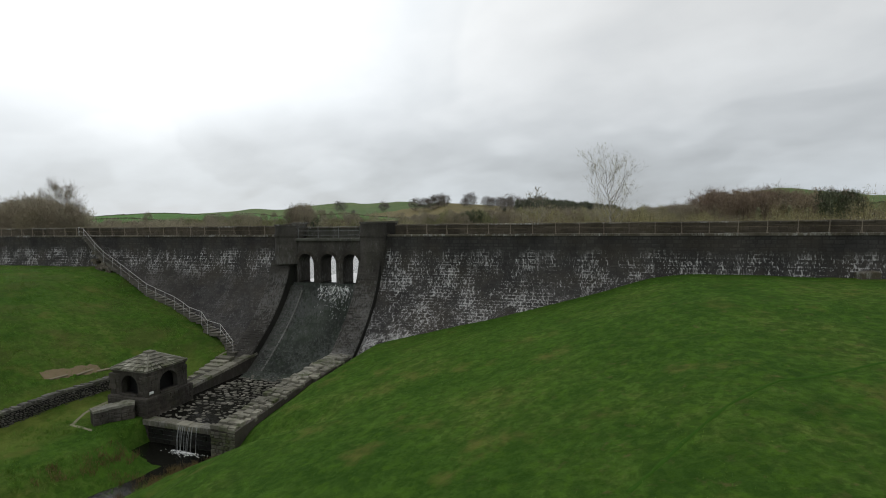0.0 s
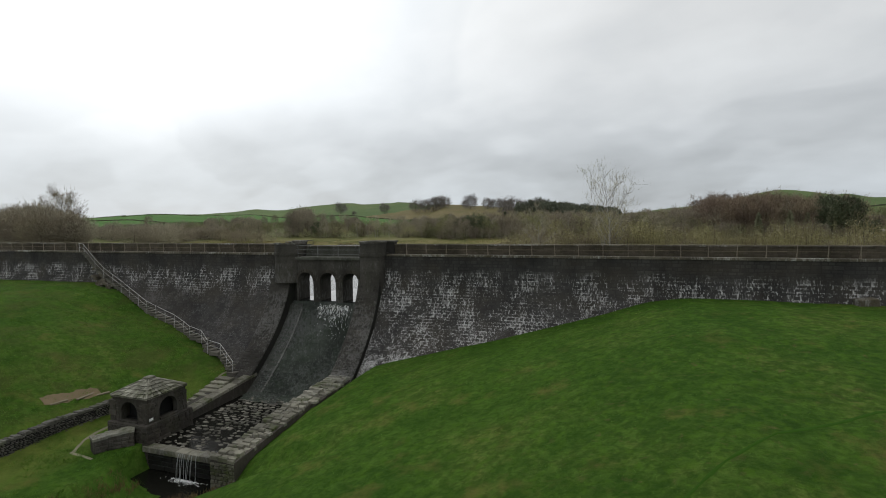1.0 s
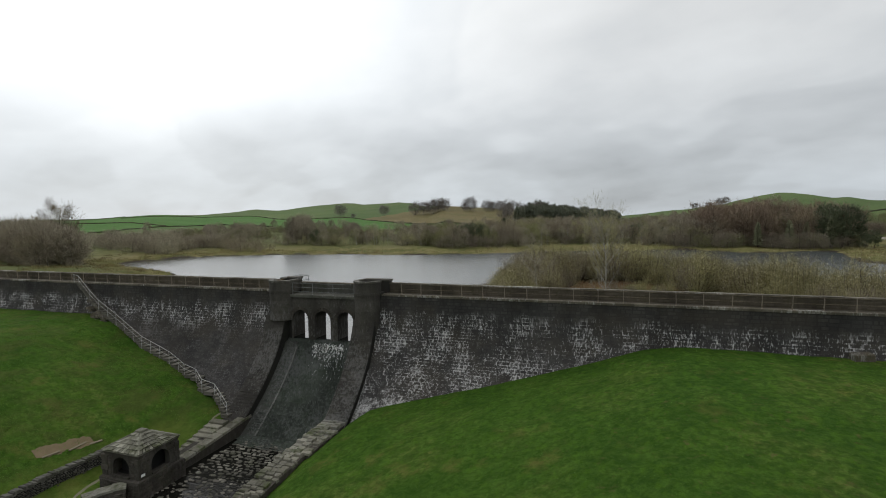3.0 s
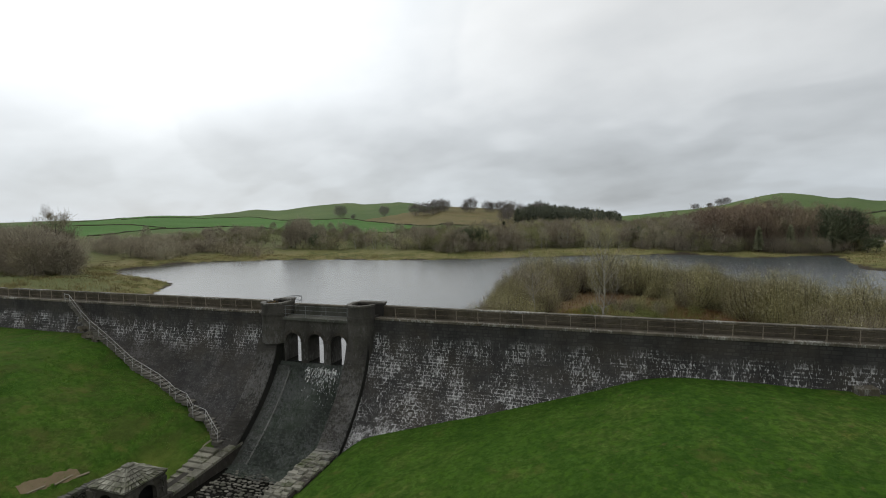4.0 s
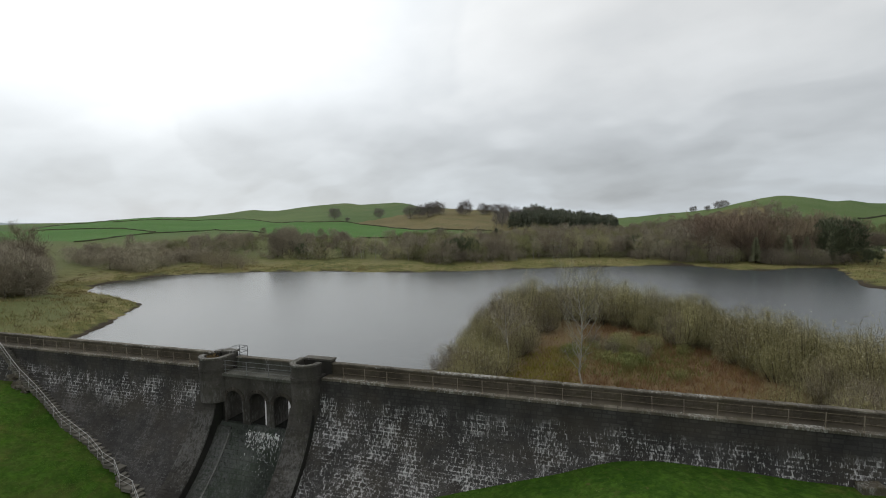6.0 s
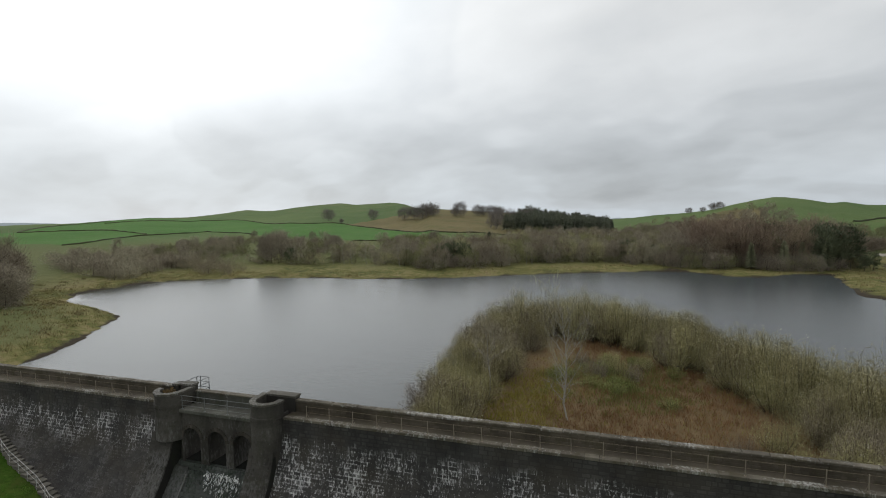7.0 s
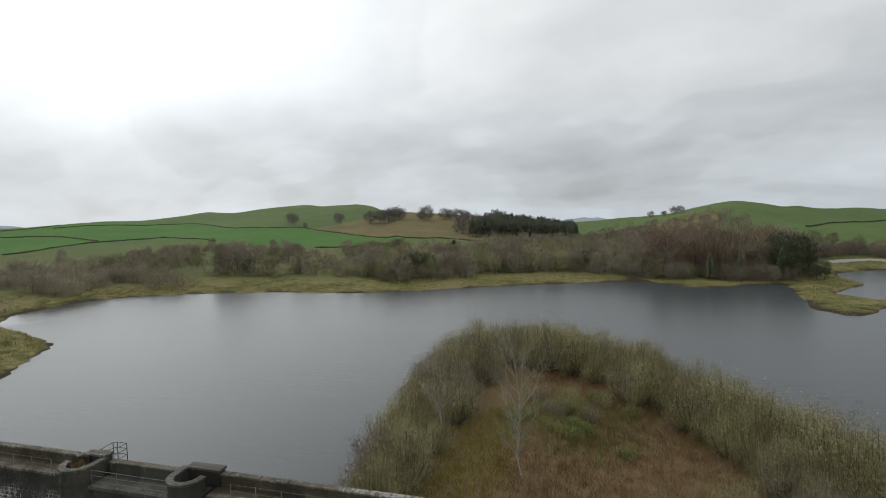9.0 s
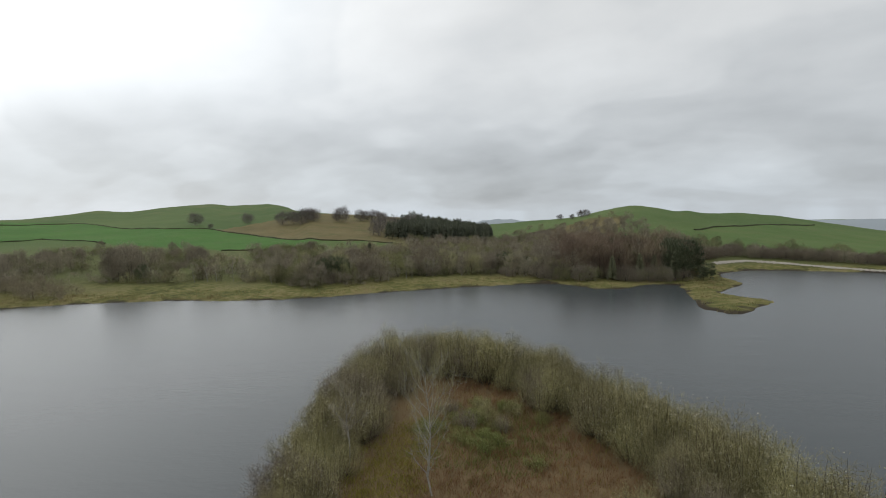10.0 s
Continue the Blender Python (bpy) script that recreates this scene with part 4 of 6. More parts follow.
stair = thing("stair_flight", "steep flight of worn steps with a pale handrail against the dam", "stairs")
x = STAIR[0][0]
k = 0
while x < STAIR[-1][0]:
    z = stair_z(x)
    slope = max(0.2, (stair_z(x) - stair_z(x + 0.3)) / 0.3)
    run = 0.19 / slope
    y = face_y(z) - 0.55
    g = Geo()
    jx, jy = random.uniform(-0.04, 0.04), random.uniform(-0.06, 0.06)
    g.box(-run / 2 - 0.03, run / 2 + 0.05, -0.46, 0.5, -0.07, 0.0, 0.02)
    g.box(-run / 2 - 0.10, run / 2 - 0.06, -0.40, 0.5, -0.36, -0.07)
    s = part("step", g, M_STEP, stair)
    s.location = (x + jx, y + jy, z)
    s.rotation_euler = (random.uniform(-0.04, 0.04), random.uniform(-0.05, 0.05), random.uniform(-0.05, 0.05))
    x += run
    k += 1
rail_line = [(-48.7, 1.0), (-47.9, 0.9), (-46.0, -0.83), (-44.4, -1.85), (-41.1, -3.25), (-36.0, -5.25), (-31.2, -6.38), (-29.5, -6.9), (-28.5, -7.24), (-26.6, -7.56), (-25.2, -8.25), (-23.4, -8.47), (-20.7, -9.65)]


def rail_point(x, drop=0.0):
    z = float(table(x, rail_line))
    return (x, face_y(min(z - 1.0, -0.9)) - 1.0, z - drop)


for drop, r in ((0.0, 0.027), (0.5, 0.017)):
    g = Geo()
    g.tube([rail_point(p[0], drop) for p in rail_line], r, 7)
    part("handrail", g, M_RAIL, stair, "pale galvanised handrail")
for x in (-48.6, -47.8, -46.0, -44.4, -42.7, -41.1, -39.5, -37.7, -36.0, -34.4, -32.8, -31.2, -29.5, -28.4, -26.6, -25.2, -23.4, -22.1, -20.8):
    p = rail_point(x)
    g = Geo()
    g.tube([(p[0], p[1], p[2] - (1.4 if x > -47 else 1.0)), p], 0.024, 6)
    part("post", g, M_RAIL, stair)
for i in range(26):
    g = Geo()
    x = -46.8 + random.uniform(0, 4.6)
    z = stair_z(x) - random.uniform(0.3, 1.6)
    w = random.uniform(0.18, 0.35)
    g.box(-w, w, -0.55, 0.3, -0.16, 0.16, 0.05)
    o = part("footing_stone", g, M_COPING, stair)
    o.location = (x, face_y(z) - 0.42, z)
    o.rotation_euler = (0, random.uniform(-0.2, 0.2), random.uniform(-0.2, 0.2))


# ---- channel below the chute, weir and stream ----
channel = thing("weir_channel", "stone-pitched spillway channel with side walls and a low weir", "channel", kind="structure")
UP, RIGHT = Vector((0, 0, 1)), Vector((1, 0, 0))


def sloped_wall(x0, x1, y0, y1, z_top0, z_top1, z_bot):
    """A side wall along the channel, its top falling from y0 to y1."""
    g = Geo()
    g.add([(x0, y0, z_bot), (x1, y0, z_bot), (x1, y1, z_bot), (x0, y1, z_bot), (x0, y0, z_top0), (x1, y0, z_top0), (x1, y1, z_top1), (x0, y1, z_top1)],
          [(0, 3, 2, 1), (4, 5, 6, 7), (0, 1, 5, 4), (1, 2, 6, 5), (2, 3, 7, 6), (3, 0, 4, 7)])
    return g


part("side_wall", sloped_wall(-20.55, CHUTE_L + 0.1, -5.8, -14.4, -10.95, -11.75, -14.3), M_HUT, channel, "dark mossy side wall")
part("side_wall", sloped_wall(BAY_R - 0.05, -8.75, -5.6, -12.0, -10.35, -10.68, -14.5), M_HUT, channel)
part("side_wall", sloped_wall(BAY_R - 0.05, -9.1, -12.0, -20.4, -10.68, -11.5, -14.5), M_HUT, channel)


def top_slab(x0, x1, y0, y1, z0, z1, t=0.22):
    """A coping slab that lies on a sloping wall top."""
    g = Geo()
    o = 0.04
    vs = []
    for dz in (0.0, t):
        k = 0.03 if dz else 0.0
        vs += [(x0 - o + k, y0 - k, z0 + dz), (x1 + o - k, y0 - k, z0 + dz), (x1 + o - k, y1 + k, z1 + dz), (x0 - o + k, y1 + k, z1 + dz)]
    g.add(vs, [(0, 3, 2, 1), (4, 5, 6, 7), (0, 1, 5, 4), (1, 2, 6, 5), (2, 3, 7, 6), (3, 0, 4, 7)])
    return g


y = -5.8
while y > -20.3:
    d = random.uniform(0.28, 0.6)
    y1 = max(y - d, -20.45)
    z0, z1 = np.interp([-y, -y1], [5.6, 12.0, 20.4], [-10.35, -10.68, -11.5])
    xa, xb = BAY_R - 0.05 + random.uniform(-0.06, 0.06), (-8.75 if y > -11.9 else -9.1) + random.uniform(-0.25, 0.12)
    cuts = [xa, xa + (xb - xa) * random.uniform(0.3, 0.45), xa + (xb - xa) * random.uniform(0.6, 0.75), xb]
    for xc, xd in zip(cuts, cuts[1:]):
        lift = random.uniform(-0.16, 0.05)
        part("coping_slab", top_slab(xc + 0.05, xd - 0.04, y - random.uniform(0, 0.08), y1 + 0.03, z0 + lift, z1 + lift + random.uniform(-0.04, 0.04), random.uniform(0.14, 0.24)), M_PITCH, channel)
    y = y1
y = -6.2
while y > -14.2:
    d = random.uniform(0.6, 1.1)
    y1 = max(y - d, -14.4)
    z0, z1 = np.interp([-y, -y1], [5.8, 14.4], [-10.95, -11.75])
    part("coping_slab", top_slab(-19.7, CHUTE_L + 0.1, y, y1 + 0.03, z0 - 0.03, z1 - 0.03), M_PITCH, channel)
    y = y1
for i in range(7):
    g = Geo()
    g.box(-21.35, -19.78, -8.2 - 0.62 * i - 0.62, -8.2 - 0.62 * i + 0.1, -11.9, -10.75 - 0.17 * i, 0.03)
    part("stone_step", g, M_PITCH, channel)
# rubble on the end of the wall beside the weir
zc = -13.9
while zc < -11.7:
    h = random.uniform(0.09, 0.14)
    x = BAY_R - 0.05
    while x < -9.15:
        wv = min(random.uniform(0.13, 0.3), (-9.1 - x) / 2)
        v = Geo()
        v.stone(Vector((x + wv, -20.4, zc + h)), Vector((1, 0, 0)), Vector((0, 0, 1)), Vector((0, -1, 0)), wv - 0.012, h - 0.01, random.uniform(0.03, 0.1), 0.03, 0.05)
        part("stone", v, M_PITCH, channel)
        x += 2 * wv
    y = -19.0
    while y > -20.35:
        wv = min(random.uniform(0.13, 0.3), (y + 20.4) / 2)
        v = Geo()
        v.stone(Vector((BAY_R - 0.05, y - wv, zc + h)), Vector((0, 1, 0)), Vector((0, 0, 1)), Vector((-1, 0, 0)), wv - 0.012, h - 0.01, random.uniform(0.02, 0.07), 0.03, 0.05)
        part("stone", v, M_HUT, channel)
        y -= 2 * wv
    zc += 2 * h
# pitched bed
bed_rest = Geo()
bed_count = 0
for yy in np.arange(-18.0, -8.2, 0.36):
    x = BAY_L + 0.25 + random.uniform(0, 0.25)
    while x < BAY_R - 0.2:
        wv, hv = random.uniform(0.13, 0.32), random.uniform(0.12, 0.19)
        zt = float(np.interp(-yy, [8, 18.6], [-12.22, -12.46]))
        n = random.choice((5, 6, 7))
        ph = random.uniform(0, 6)
        ring = [(wv * math.cos(ph + 2 * math.pi * i / n) * random.uniform(0.85, 1.1), hv * math.sin(ph + 2 * math.pi * i / n) * random.uniform(0.85, 1.1)) for i in range(n)]
        hgt = random.uniform(0.0, 0.09)
        own = bed_count < 290
        g = Geo() if own else bed_rest
        ox, oy, oz = (0, 0, 0) if own else (x, yy + random.uniform(-0.1, 0.1), zt)
        tx, ty = random.uniform(-0.12, 0.12), random.uniform(-0.12, 0.12)
        g.add([(a + ox, b + oy, oz - 0.15) for a, b in ring] + [(a + ox, b + oy, oz + hgt * 0.6 + a * tx + b * ty) for a, b in ring] + [(a * 0.85 + ox, b * 0.8 + oy, oz + hgt + a * tx + b * ty) for a, b in ring],
              [(i, (i + 1) % n, n + (i + 1) % n, n + i) for i in range(n)] + [(n + i, n + (i + 1) % n, 2 * n + (i + 1) % n, 2 * n + i) for i in range(n)] + [tuple(range(2 * n, 3 * n))])
        if own:
            o = part("pitching_stone", g, M_BED, channel)
            o.location = (x, yy + random.uniform(-0.1, 0.1), zt)
            bed_count += 1
        x += 2 * wv * random.uniform(0.92, 1.12)
tagged(part("pitching_rest", bed_rest, M_BED, channel), kind="stuff")
# wet stones of the weir's front
zc = -12.85
while zc > -14.3:
    x = BAY_L + 0.05
    while x < BAY_R - 0.1:
        wv = min(random.uniform(0.2, 0.45), (BAY_R - x) / 2)
        v = Geo()
        v.stone(Vector((x + wv, -18.6, zc)), Vector((1, 0, 0)), Vector((0, 0, 1)), Vector((0, -1, 0)), wv - 0.012, 0.15, random.uniform(0.03, 0.09), 0.03, 0.06)
        part("weir_stone", v, M_WET, channel)
        x += 2 * wv
    zc -= 0.32
x = BAY_L + 0.05
while x < BAY_R - 0.2:
    d = min(random.uniform(0.9, 1.6), BAY_R - x)
    box_part("lip_stone", M_PITCH, channel, x, x + d - 0.03, -18.85, -18.1, -12.72, -12.34 + random.uniform(-0.02, 0.02))
    x += d
g = Geo()
g.add([(CHUTE_L, -8.4, -12.23), (BAY_R, -8.4, -12.23), (BAY_R, -18.5, -12.40), (CHUTE_L, -18.5, -12.40)], [(3, 2, 1, 0)])
tagged(part("channel_water", g, M_STREAM), "thin dark water between the pitching stones", "water", kind="structure")
g = Geo()
g.add([(-60, -95, -14.3), (-5, -95, -14.3), (-5, -18.6, -13.98), (-60, -18.6, -13.98)], [(0, 1, 2, 3)])
tagged(part("stream_water", g, M_STREAM), "dark stream water below the weir", "water", kind="structure")
fall = thing("waterfall", "thin white veil of water over the weir", "waterfall", (-14.3, -18.86, -12.36), kind="structure")
for i in range(11):
    x = random.gauss(0.0, 0.42)
    wv = random.uniform(0.002, 0.005)
    g = Geo()
    vs, fs = [], []
    for j in range(9):
        t = j / 8
        q = wv * (1 + 0.6 * t) * (1 if j else 0.6)
        xx = x + 0.05 * math.sin(3 * t + i)
        vs += [(xx - q, -0.05 - 0.30 * t, 0.03 - 1.58 * t * t), (xx + q, -0.05 - 0.30 * t, 0.03 - 1.58 * t * t), (xx, -0.09 - 0.30 * t, 0.03 - 1.58 * t * t)]
        if j:
            a = 3 * (j - 1)
            fs += [(a, a + 2, a + 5, a + 3), (a + 2, a + 1, a + 4, a + 5), (a + 1, a, a + 3, a + 4)]
    g.add(vs, fs)
    part("water_strand", g, M_VEIL, fall, smooth=True)
foam = Geo()
for i in range(230):
    x, y = random.gauss(-14.2, 0.6), -19.15 - abs(random.gauss(0, 0.22))
    s = random.uniform(0.01, 0.04)
    foam.add([(x - s * 2, y, -13.99), (x, y - s * 0.6, -13.98), (x + s * 2, y, -13.99), (x, y + s * 0.6, -13.95 + s * 0.2)], [(0, 1, 2, 3)])
tagged(part("foam", foam, M_FOAM), "white foam where the water falls", "foam", kind="stuff")
trick = Geo()
for i in range(440):
    t = random.random() ** 2.0
    z = -5.06 - 2.5 * t - random.uniform(0, 0.45)
    lane = random.choice((-15.2, -14.5, -13.9, -13.4, -12.9, -12.3))
    x = lane + random.gauss(0, 0.22 + 0.1 * t) + 0.45 * t
    if not BAY_L + 1.6 < x < BAY_R - 0.1 or (t > 0.45 and random.random() < 0.7):
        continue
    y = face_y(min(z, -5.6), -0.75) - 0.20 - 0.06 * random.random()
    s = random.uniform(0.008, 0.034) * (1.2 - 0.6 * t)
    e = random.uniform(0.03, 0.13)
    k = random.uniform(0.0, 0.12)
    trick.add([(x - s, y, z - e), (x + s, y - 0.02, z - e * 0.8), (x + s * 0.7 + k, y + 0.03, z + e), (x - s * 0.6 + k, y + 0.02, z + e * 1.1)], [(0, 1, 2, 3)])
tagged(part("spray", trick, M_FOAM), "white trickles over the top of the chute", "foam", kind="stuff")


# ---- valve house ----
def arch_panel(u0, u1, z0, z1, a, half, sill, spring, d, place):
    """A wall panel with one arched opening right through it; place(u, depth, z) puts it."""
    n = 10
    g = Geo()
    crown = spring + half

    def cell(q):
        vs = [place(u, dd, z) for dd in (0.0, d) for u, z in q]
        k = len(q)
        g.add(vs, [tuple(range(k - 1, -1, -1)), tuple(range(k, 2 * k))] + [(i, (i + 1) % k, k + (i + 1) % k, k + i) for i in range(k)])

    cell([(u0, z0), (a - half, z0), (a - half, z1), (u0, z1)])
    cell([(a + half, z0), (u1, z0), (u1, z1), (a + half, z1)])
    cell([(a - half, z0), (a + half, z0), (a + half, sill), (a - half, sill)])
    for i in range(n):
        t0, t1 = math.pi * i / n, math.pi * (i + 1) / n
        p0, p1 = (a - half * math.cos(t0), spring + half * math.sin(t0)), (a - half * math.cos(t1), spring + half * math.sin(t1))
        cell([p0, p1, (p1[0], z1), (p0[0], z1)])
    return g


HX0, HX1, HY0, HY1 = -21.6, -18.35, -18.4, -15.0
HZ0, HZ1 = -11.0, -9.28
hut = thing("valve_house", "small square stone valve house with arched openings and slab roof", "hut", (HX0, HY0, -14.3))
OFF = Vector((-HX0, -HY0, 14.3))


def hut_part(name, geo, mat, label="", parent=None):
    geo.v = [tuple(Vector(p) + (OFF if parent is None else OFF)) for p in geo.v]
    return part(name, geo, mat, parent or hut, label)


def hut_box(name, mat, x0, x1, y0, y1, z0, z1, c=0.03, label=""):
    g = Geo()
    g.box(x0, x1, y0, y1, z0, z1, c)
    return hut_part(name, g, mat, label)


TH = 0.42
walls = [hut_part("wall", arch_panel(HX0, HX1, HZ0, HZ1, -20.05, 0.78, -10.92, -10.30, TH, lambda u, d, z: (u, HY0 + d, z)), M_HUT),
         hut_part("wall", arch_panel(HY0 + TH, HY1, HZ0, HZ1, -16.6, 0.78, -10.92, -10.30, TH, lambda u, d, z: (HX1 - d, u, z)), M_HUT),
         ]
for o in walls:
    weld(o)
hut_box("wall", M_HUT, HX0, HX0 + TH, HY0 + TH, HY1, HZ0, HZ1, 0.0)
# added black box: paints the deep shade seen through the arches
hut_box("valve_block", M_BLACK, HX0 + 0.7, HX1 - 0.75, HY0 + 0.75, HY1 - 0.55, HZ0 + 0.05, HZ1 - 0.1, 0.05, "black box added to darken the inside of the hut")
hut_box("wall", M_HUT, HX0 + TH, HX1 - TH, HY1 - TH, HY1, HZ0, HZ1, 0.0)
hut_box("plinth", M_HUT, HX0 - 0.25, HX1 + 0.22, HY0 - 0.28, HY1 + 0.4, -14.3, HZ0 + 0.02, 0.06, "dark mossy stone plinth")
# floor near-black as well, interior shade put into its colour
hut_box("floor", M_BLACK, HX0 + TH, HX1 - TH, HY0 + TH, HY1 - TH, HZ0 + 0.02, HZ0 + 0.06, 0.0)
hut_box("string_course", M_HUT, HX0 - 0.07, HX1 + 0.07, HY0 - 0.07, HY1 + 0.07, HZ1, HZ1 + 0.14, 0.03)
hut_box("sill", M_HUT, -20.85, -19.25, HY0 - 0.14, HY0 + 0.1, -10.97, -10.84, 0.02)
hut_box("sill", M_HUT, HX1 - 0.1, HX1 + 0.14, -17.4, -15.8, -10.97, -10.84, 0.02)
for cx_, cy_ in ((HX0, HY0), (HX1, HY0), (HX1, HY1)):
    for i in range(4):
        e = 0.05 + 0.01 * (i % 2)
        wq = 0.34 if i % 2 else 0.24
        hut_box("quoin", M_HUT, cx_ - wq, cx_ + e if cx_ == HX1 else cx_ + wq, cy_ - e if cy_ == HY0 else cy_ - wq, cy_ + wq if cy_ == HY0 else cy_ + e, HZ0 + 0.38 * i + 0.02, HZ0 + 0.38 * i + 0.38, 0.03)
for face_ in range(2):
    z = HZ0 + 0.1
    while z < HZ1 - 0.05:
        h = random.uniform(0.08, 0.12)
        u = (HX0 if face_ == 0 else HY0) + 0.3
        end = (HX1 if face_ == 0 else HY1) - 0.3
        mid = -20.05 if face_ == 0 else -16.6
        while u < end:
            wv = random.uniform(0.11, 0.24)
            c = u + wv
            clear = abs(c - mid) - wv > 0.84 or z - h > -10.30 + math.sqrt(max(0.0, 0.94 ** 2 - max(0.0, abs(c - mid) - wv * 0.5) ** 2))
            if clear and c + wv < end + 0.1:
                v = Geo()
                o = Vector((c, HY0, z)) if face_ == 0 else Vector((HX1, c, z))
                v.stone(o, Vector((1, 0, 0)) if face_ == 0 else Vector((0, 1, 0)), Vector((0, 0, 1)), Vector((0, -1, 0)) if face_ == 0 else Vector((1, 0, 0)), wv - 0.012, h - 0.01, random.uniform(0.015, 0.05), 0.025, 0.03)
                hut_part("stone", v, M_HUT, parent=walls[face_])
            u += 2 * wv
        z += 2 * h
for face_ in range(2):
    z = -13.9
    while z < HZ0 - 0.1:
        h = random.uniform(0.11, 0.16)
        u = (HX0 - 0.2) if face_ == 0 else (HY0 - 0.25)
        end = (HX1 + 0.2) if face_ == 0 else (HY1 + 0.3)
        while u < end - 0.1:
            wv = min(random.uniform(0.15, 0.34), (end - u) / 2)
            v = Geo()
            o = Vector((u + wv, HY0 - 0.28, z)) if face_ == 0 else Vector((HX1 + 0.22, u + wv, z))
            v.stone(o, Vector((1, 0, 0)) if face_ == 0 else Vector((0, 1, 0)), Vector((0, 0, 1)), Vector((0, -1, 0)) if face_ == 0 else Vector((1, 0, 0)), wv - 0.015, h - 0.012, random.uniform(0.02, 0.06), 0.03, 0.03)
            hut_part("plinth_stone", v, M_HUT)
            u += 2 * wv
        z += 2 * h
# hipped roof of slabs
ex0, ex1, ey0, ey1, ez = HX0 - 0.10, HX1 + 0.10, HY0 - 0.10, HY1 + 0.10, HZ1 + 0.14
apex = Vector(((HX0 + HX1) / 2, (HY0 + HY1) / 2, -8.2))
corners = [Vector((ex0, ey0, ez)), Vector((ex1, ey0, ez)), Vector((ex1, ey1, ez)), Vector((ex0, ey1, ez))]
g = Geo()
g.add([tuple(c - Vector((0, 0, 0.06))) for c in corners] + [tuple(apex - Vector((0, 0, 0.08)))], [(0, 1, 4), (1, 2, 4), (2, 3, 4), (3, 0, 4), (3, 2, 1, 0)])
roof = hut_part("roof", g, M_ROOF, "mossy pale stone slab roof")
for k in range(4):
    a, b = corners[k], corners[(k + 1) % 4]
    nrm = (b - a).cross(apex - a).normalized()
    steps = (0.0, 0.18, 0.36, 0.54, 0.72, 0.95)
    for r in range(5):
        s0, s1 = steps[r], steps[r + 1]
        pieces = (11, 9, 7, 5, 3)[r]
        cuts = [0.0] + sorted((i + random.uniform(-0.15, 0.15)) / pieces for i in range(1, pieces)) + [1.0]
        for c0, c1 in zip(cuts, cuts[1:]):
            q = []
            for s, c in ((s0, c0 + 0.008), (s0, c1 - 0.008), (s1 + 0.02, c1 - 0.008), (s1 + 0.02, c0 + 0.008)):
                q.append(a.lerp(apex, s).lerp(b.lerp(apex, s), c))
            lift = random.uniform(0.03, 0.12)
            v = Geo()
            v.add([tuple(p - nrm * 0.05) for p in q] + [tuple(p + nrm * (lift if i < 2 else 0.01)) for i, p in enumerate(q)], [(4, 5, 6, 7), (0, 1, 5, 4), (1, 2, 6, 5), (2, 3, 7, 6), (3, 0, 4, 7)])
            hut_part("roof_slab", v, M_ROOF, parent=roof)
for c in corners:
    v = Geo()
    v.tube([tuple(c + Vector((0, 0, 0.04))), tuple(apex + Vector((0, 0, 0.04)))], 0.07, 6)
    hut_part("hip_stone", v, M_ROOF, parent=roof)
hut_box("finial_slab", M_ROOF, apex.x - 0.3, apex.x + 0.3, apex.y - 0.3, apex.y + 0.3, -8.28, -8.14, 0.04)
hut_box("notice_plate", M_FOAM, HX1 + 0.055, HX1 + 0.085, -18.3, -17.98, -10.78, -10.6, 0.0, "small white plate")

# curved wing wall beside the valve house
wing = thing("wing_wall", "low rounded stone wing wall beside the valve house", "wall", (-20.2, -19.8, -13.6), kind="structure")
line = [(-19.2, -18.75), (-19.75, -19.35), (-20.25, -20.05), (-20.6, -20.8)]
for i in range(3):
    (xa, ya), (xb, yb) = line[i], line[i + 1]
    d = Vector((xb - xa, yb - ya, 0)).normalized()
    nrm = Vector((-d.y, d.x, 0)) * 0.42
    top = -11.3 - 0.05 * i
    g = Geo()
    q = [Vector((xa, ya, 0)) - nrm, Vector((xb, yb, 0)) - nrm, Vector((xb, yb, 0)) + nrm, Vector((xa, ya, 0)) + nrm]
    o = Vector((20.2, 19.8, 13.6))
    g.add([tuple(Vector((p.x, p.y, -13.6)) + o) for p in q] + [tuple(Vector((p.x, p.y, top)) + o) for p in q], [(4, 5, 6, 7), (0, 1, 5, 4), (1, 2, 6, 5), (2, 3, 7, 6), (3, 0, 4, 7)])
    part("wall_block", g, M_HUT, wing)
    out = Vector((d.y, -d.x, 0))
    if out.x < 0:
        out = -out
    L = (Vector((xb, yb, 0)) - Vector((xa, ya, 0))).length
    zc = -12.9
    while zc < top - 0.1:
        u = 0.0
        while u < L - 0.05:
            wv = min(random.uniform(0.13, 0.26), (L - u) / 2)
            v = Geo()
            c = Vector((xa, ya, 0)) + d * (u + wv) + out * 0.42
            v.stone(Vector((c.x, c.y, zc)) + o, d, Vector((0, 0, 1)), out, wv - 0.012, 0.115, random.uniform(0.03, 0.09), 0.04, 0.03)
            part("stone", v, M_HUT, wing)
            u += 2 * wv
        zc += 0.25
    g = Geo()
    q = [p + (p - Vector(((xa + xb) / 2, (ya + yb) / 2, 0))) * 0.08 for p in q]
    g.add([tuple(Vector((p.x, p.y, top)) + o) for p in q] + [tuple(Vector((p.x, p.y, top + 0.17)) + o) for p in q], [(4, 5, 6, 7), (0, 1, 5, 4), (1, 2, 6, 5), (2, 3, 7, 6), (3, 0, 4, 7)])
    part("coping_slab", g, M_PITCH, wing)


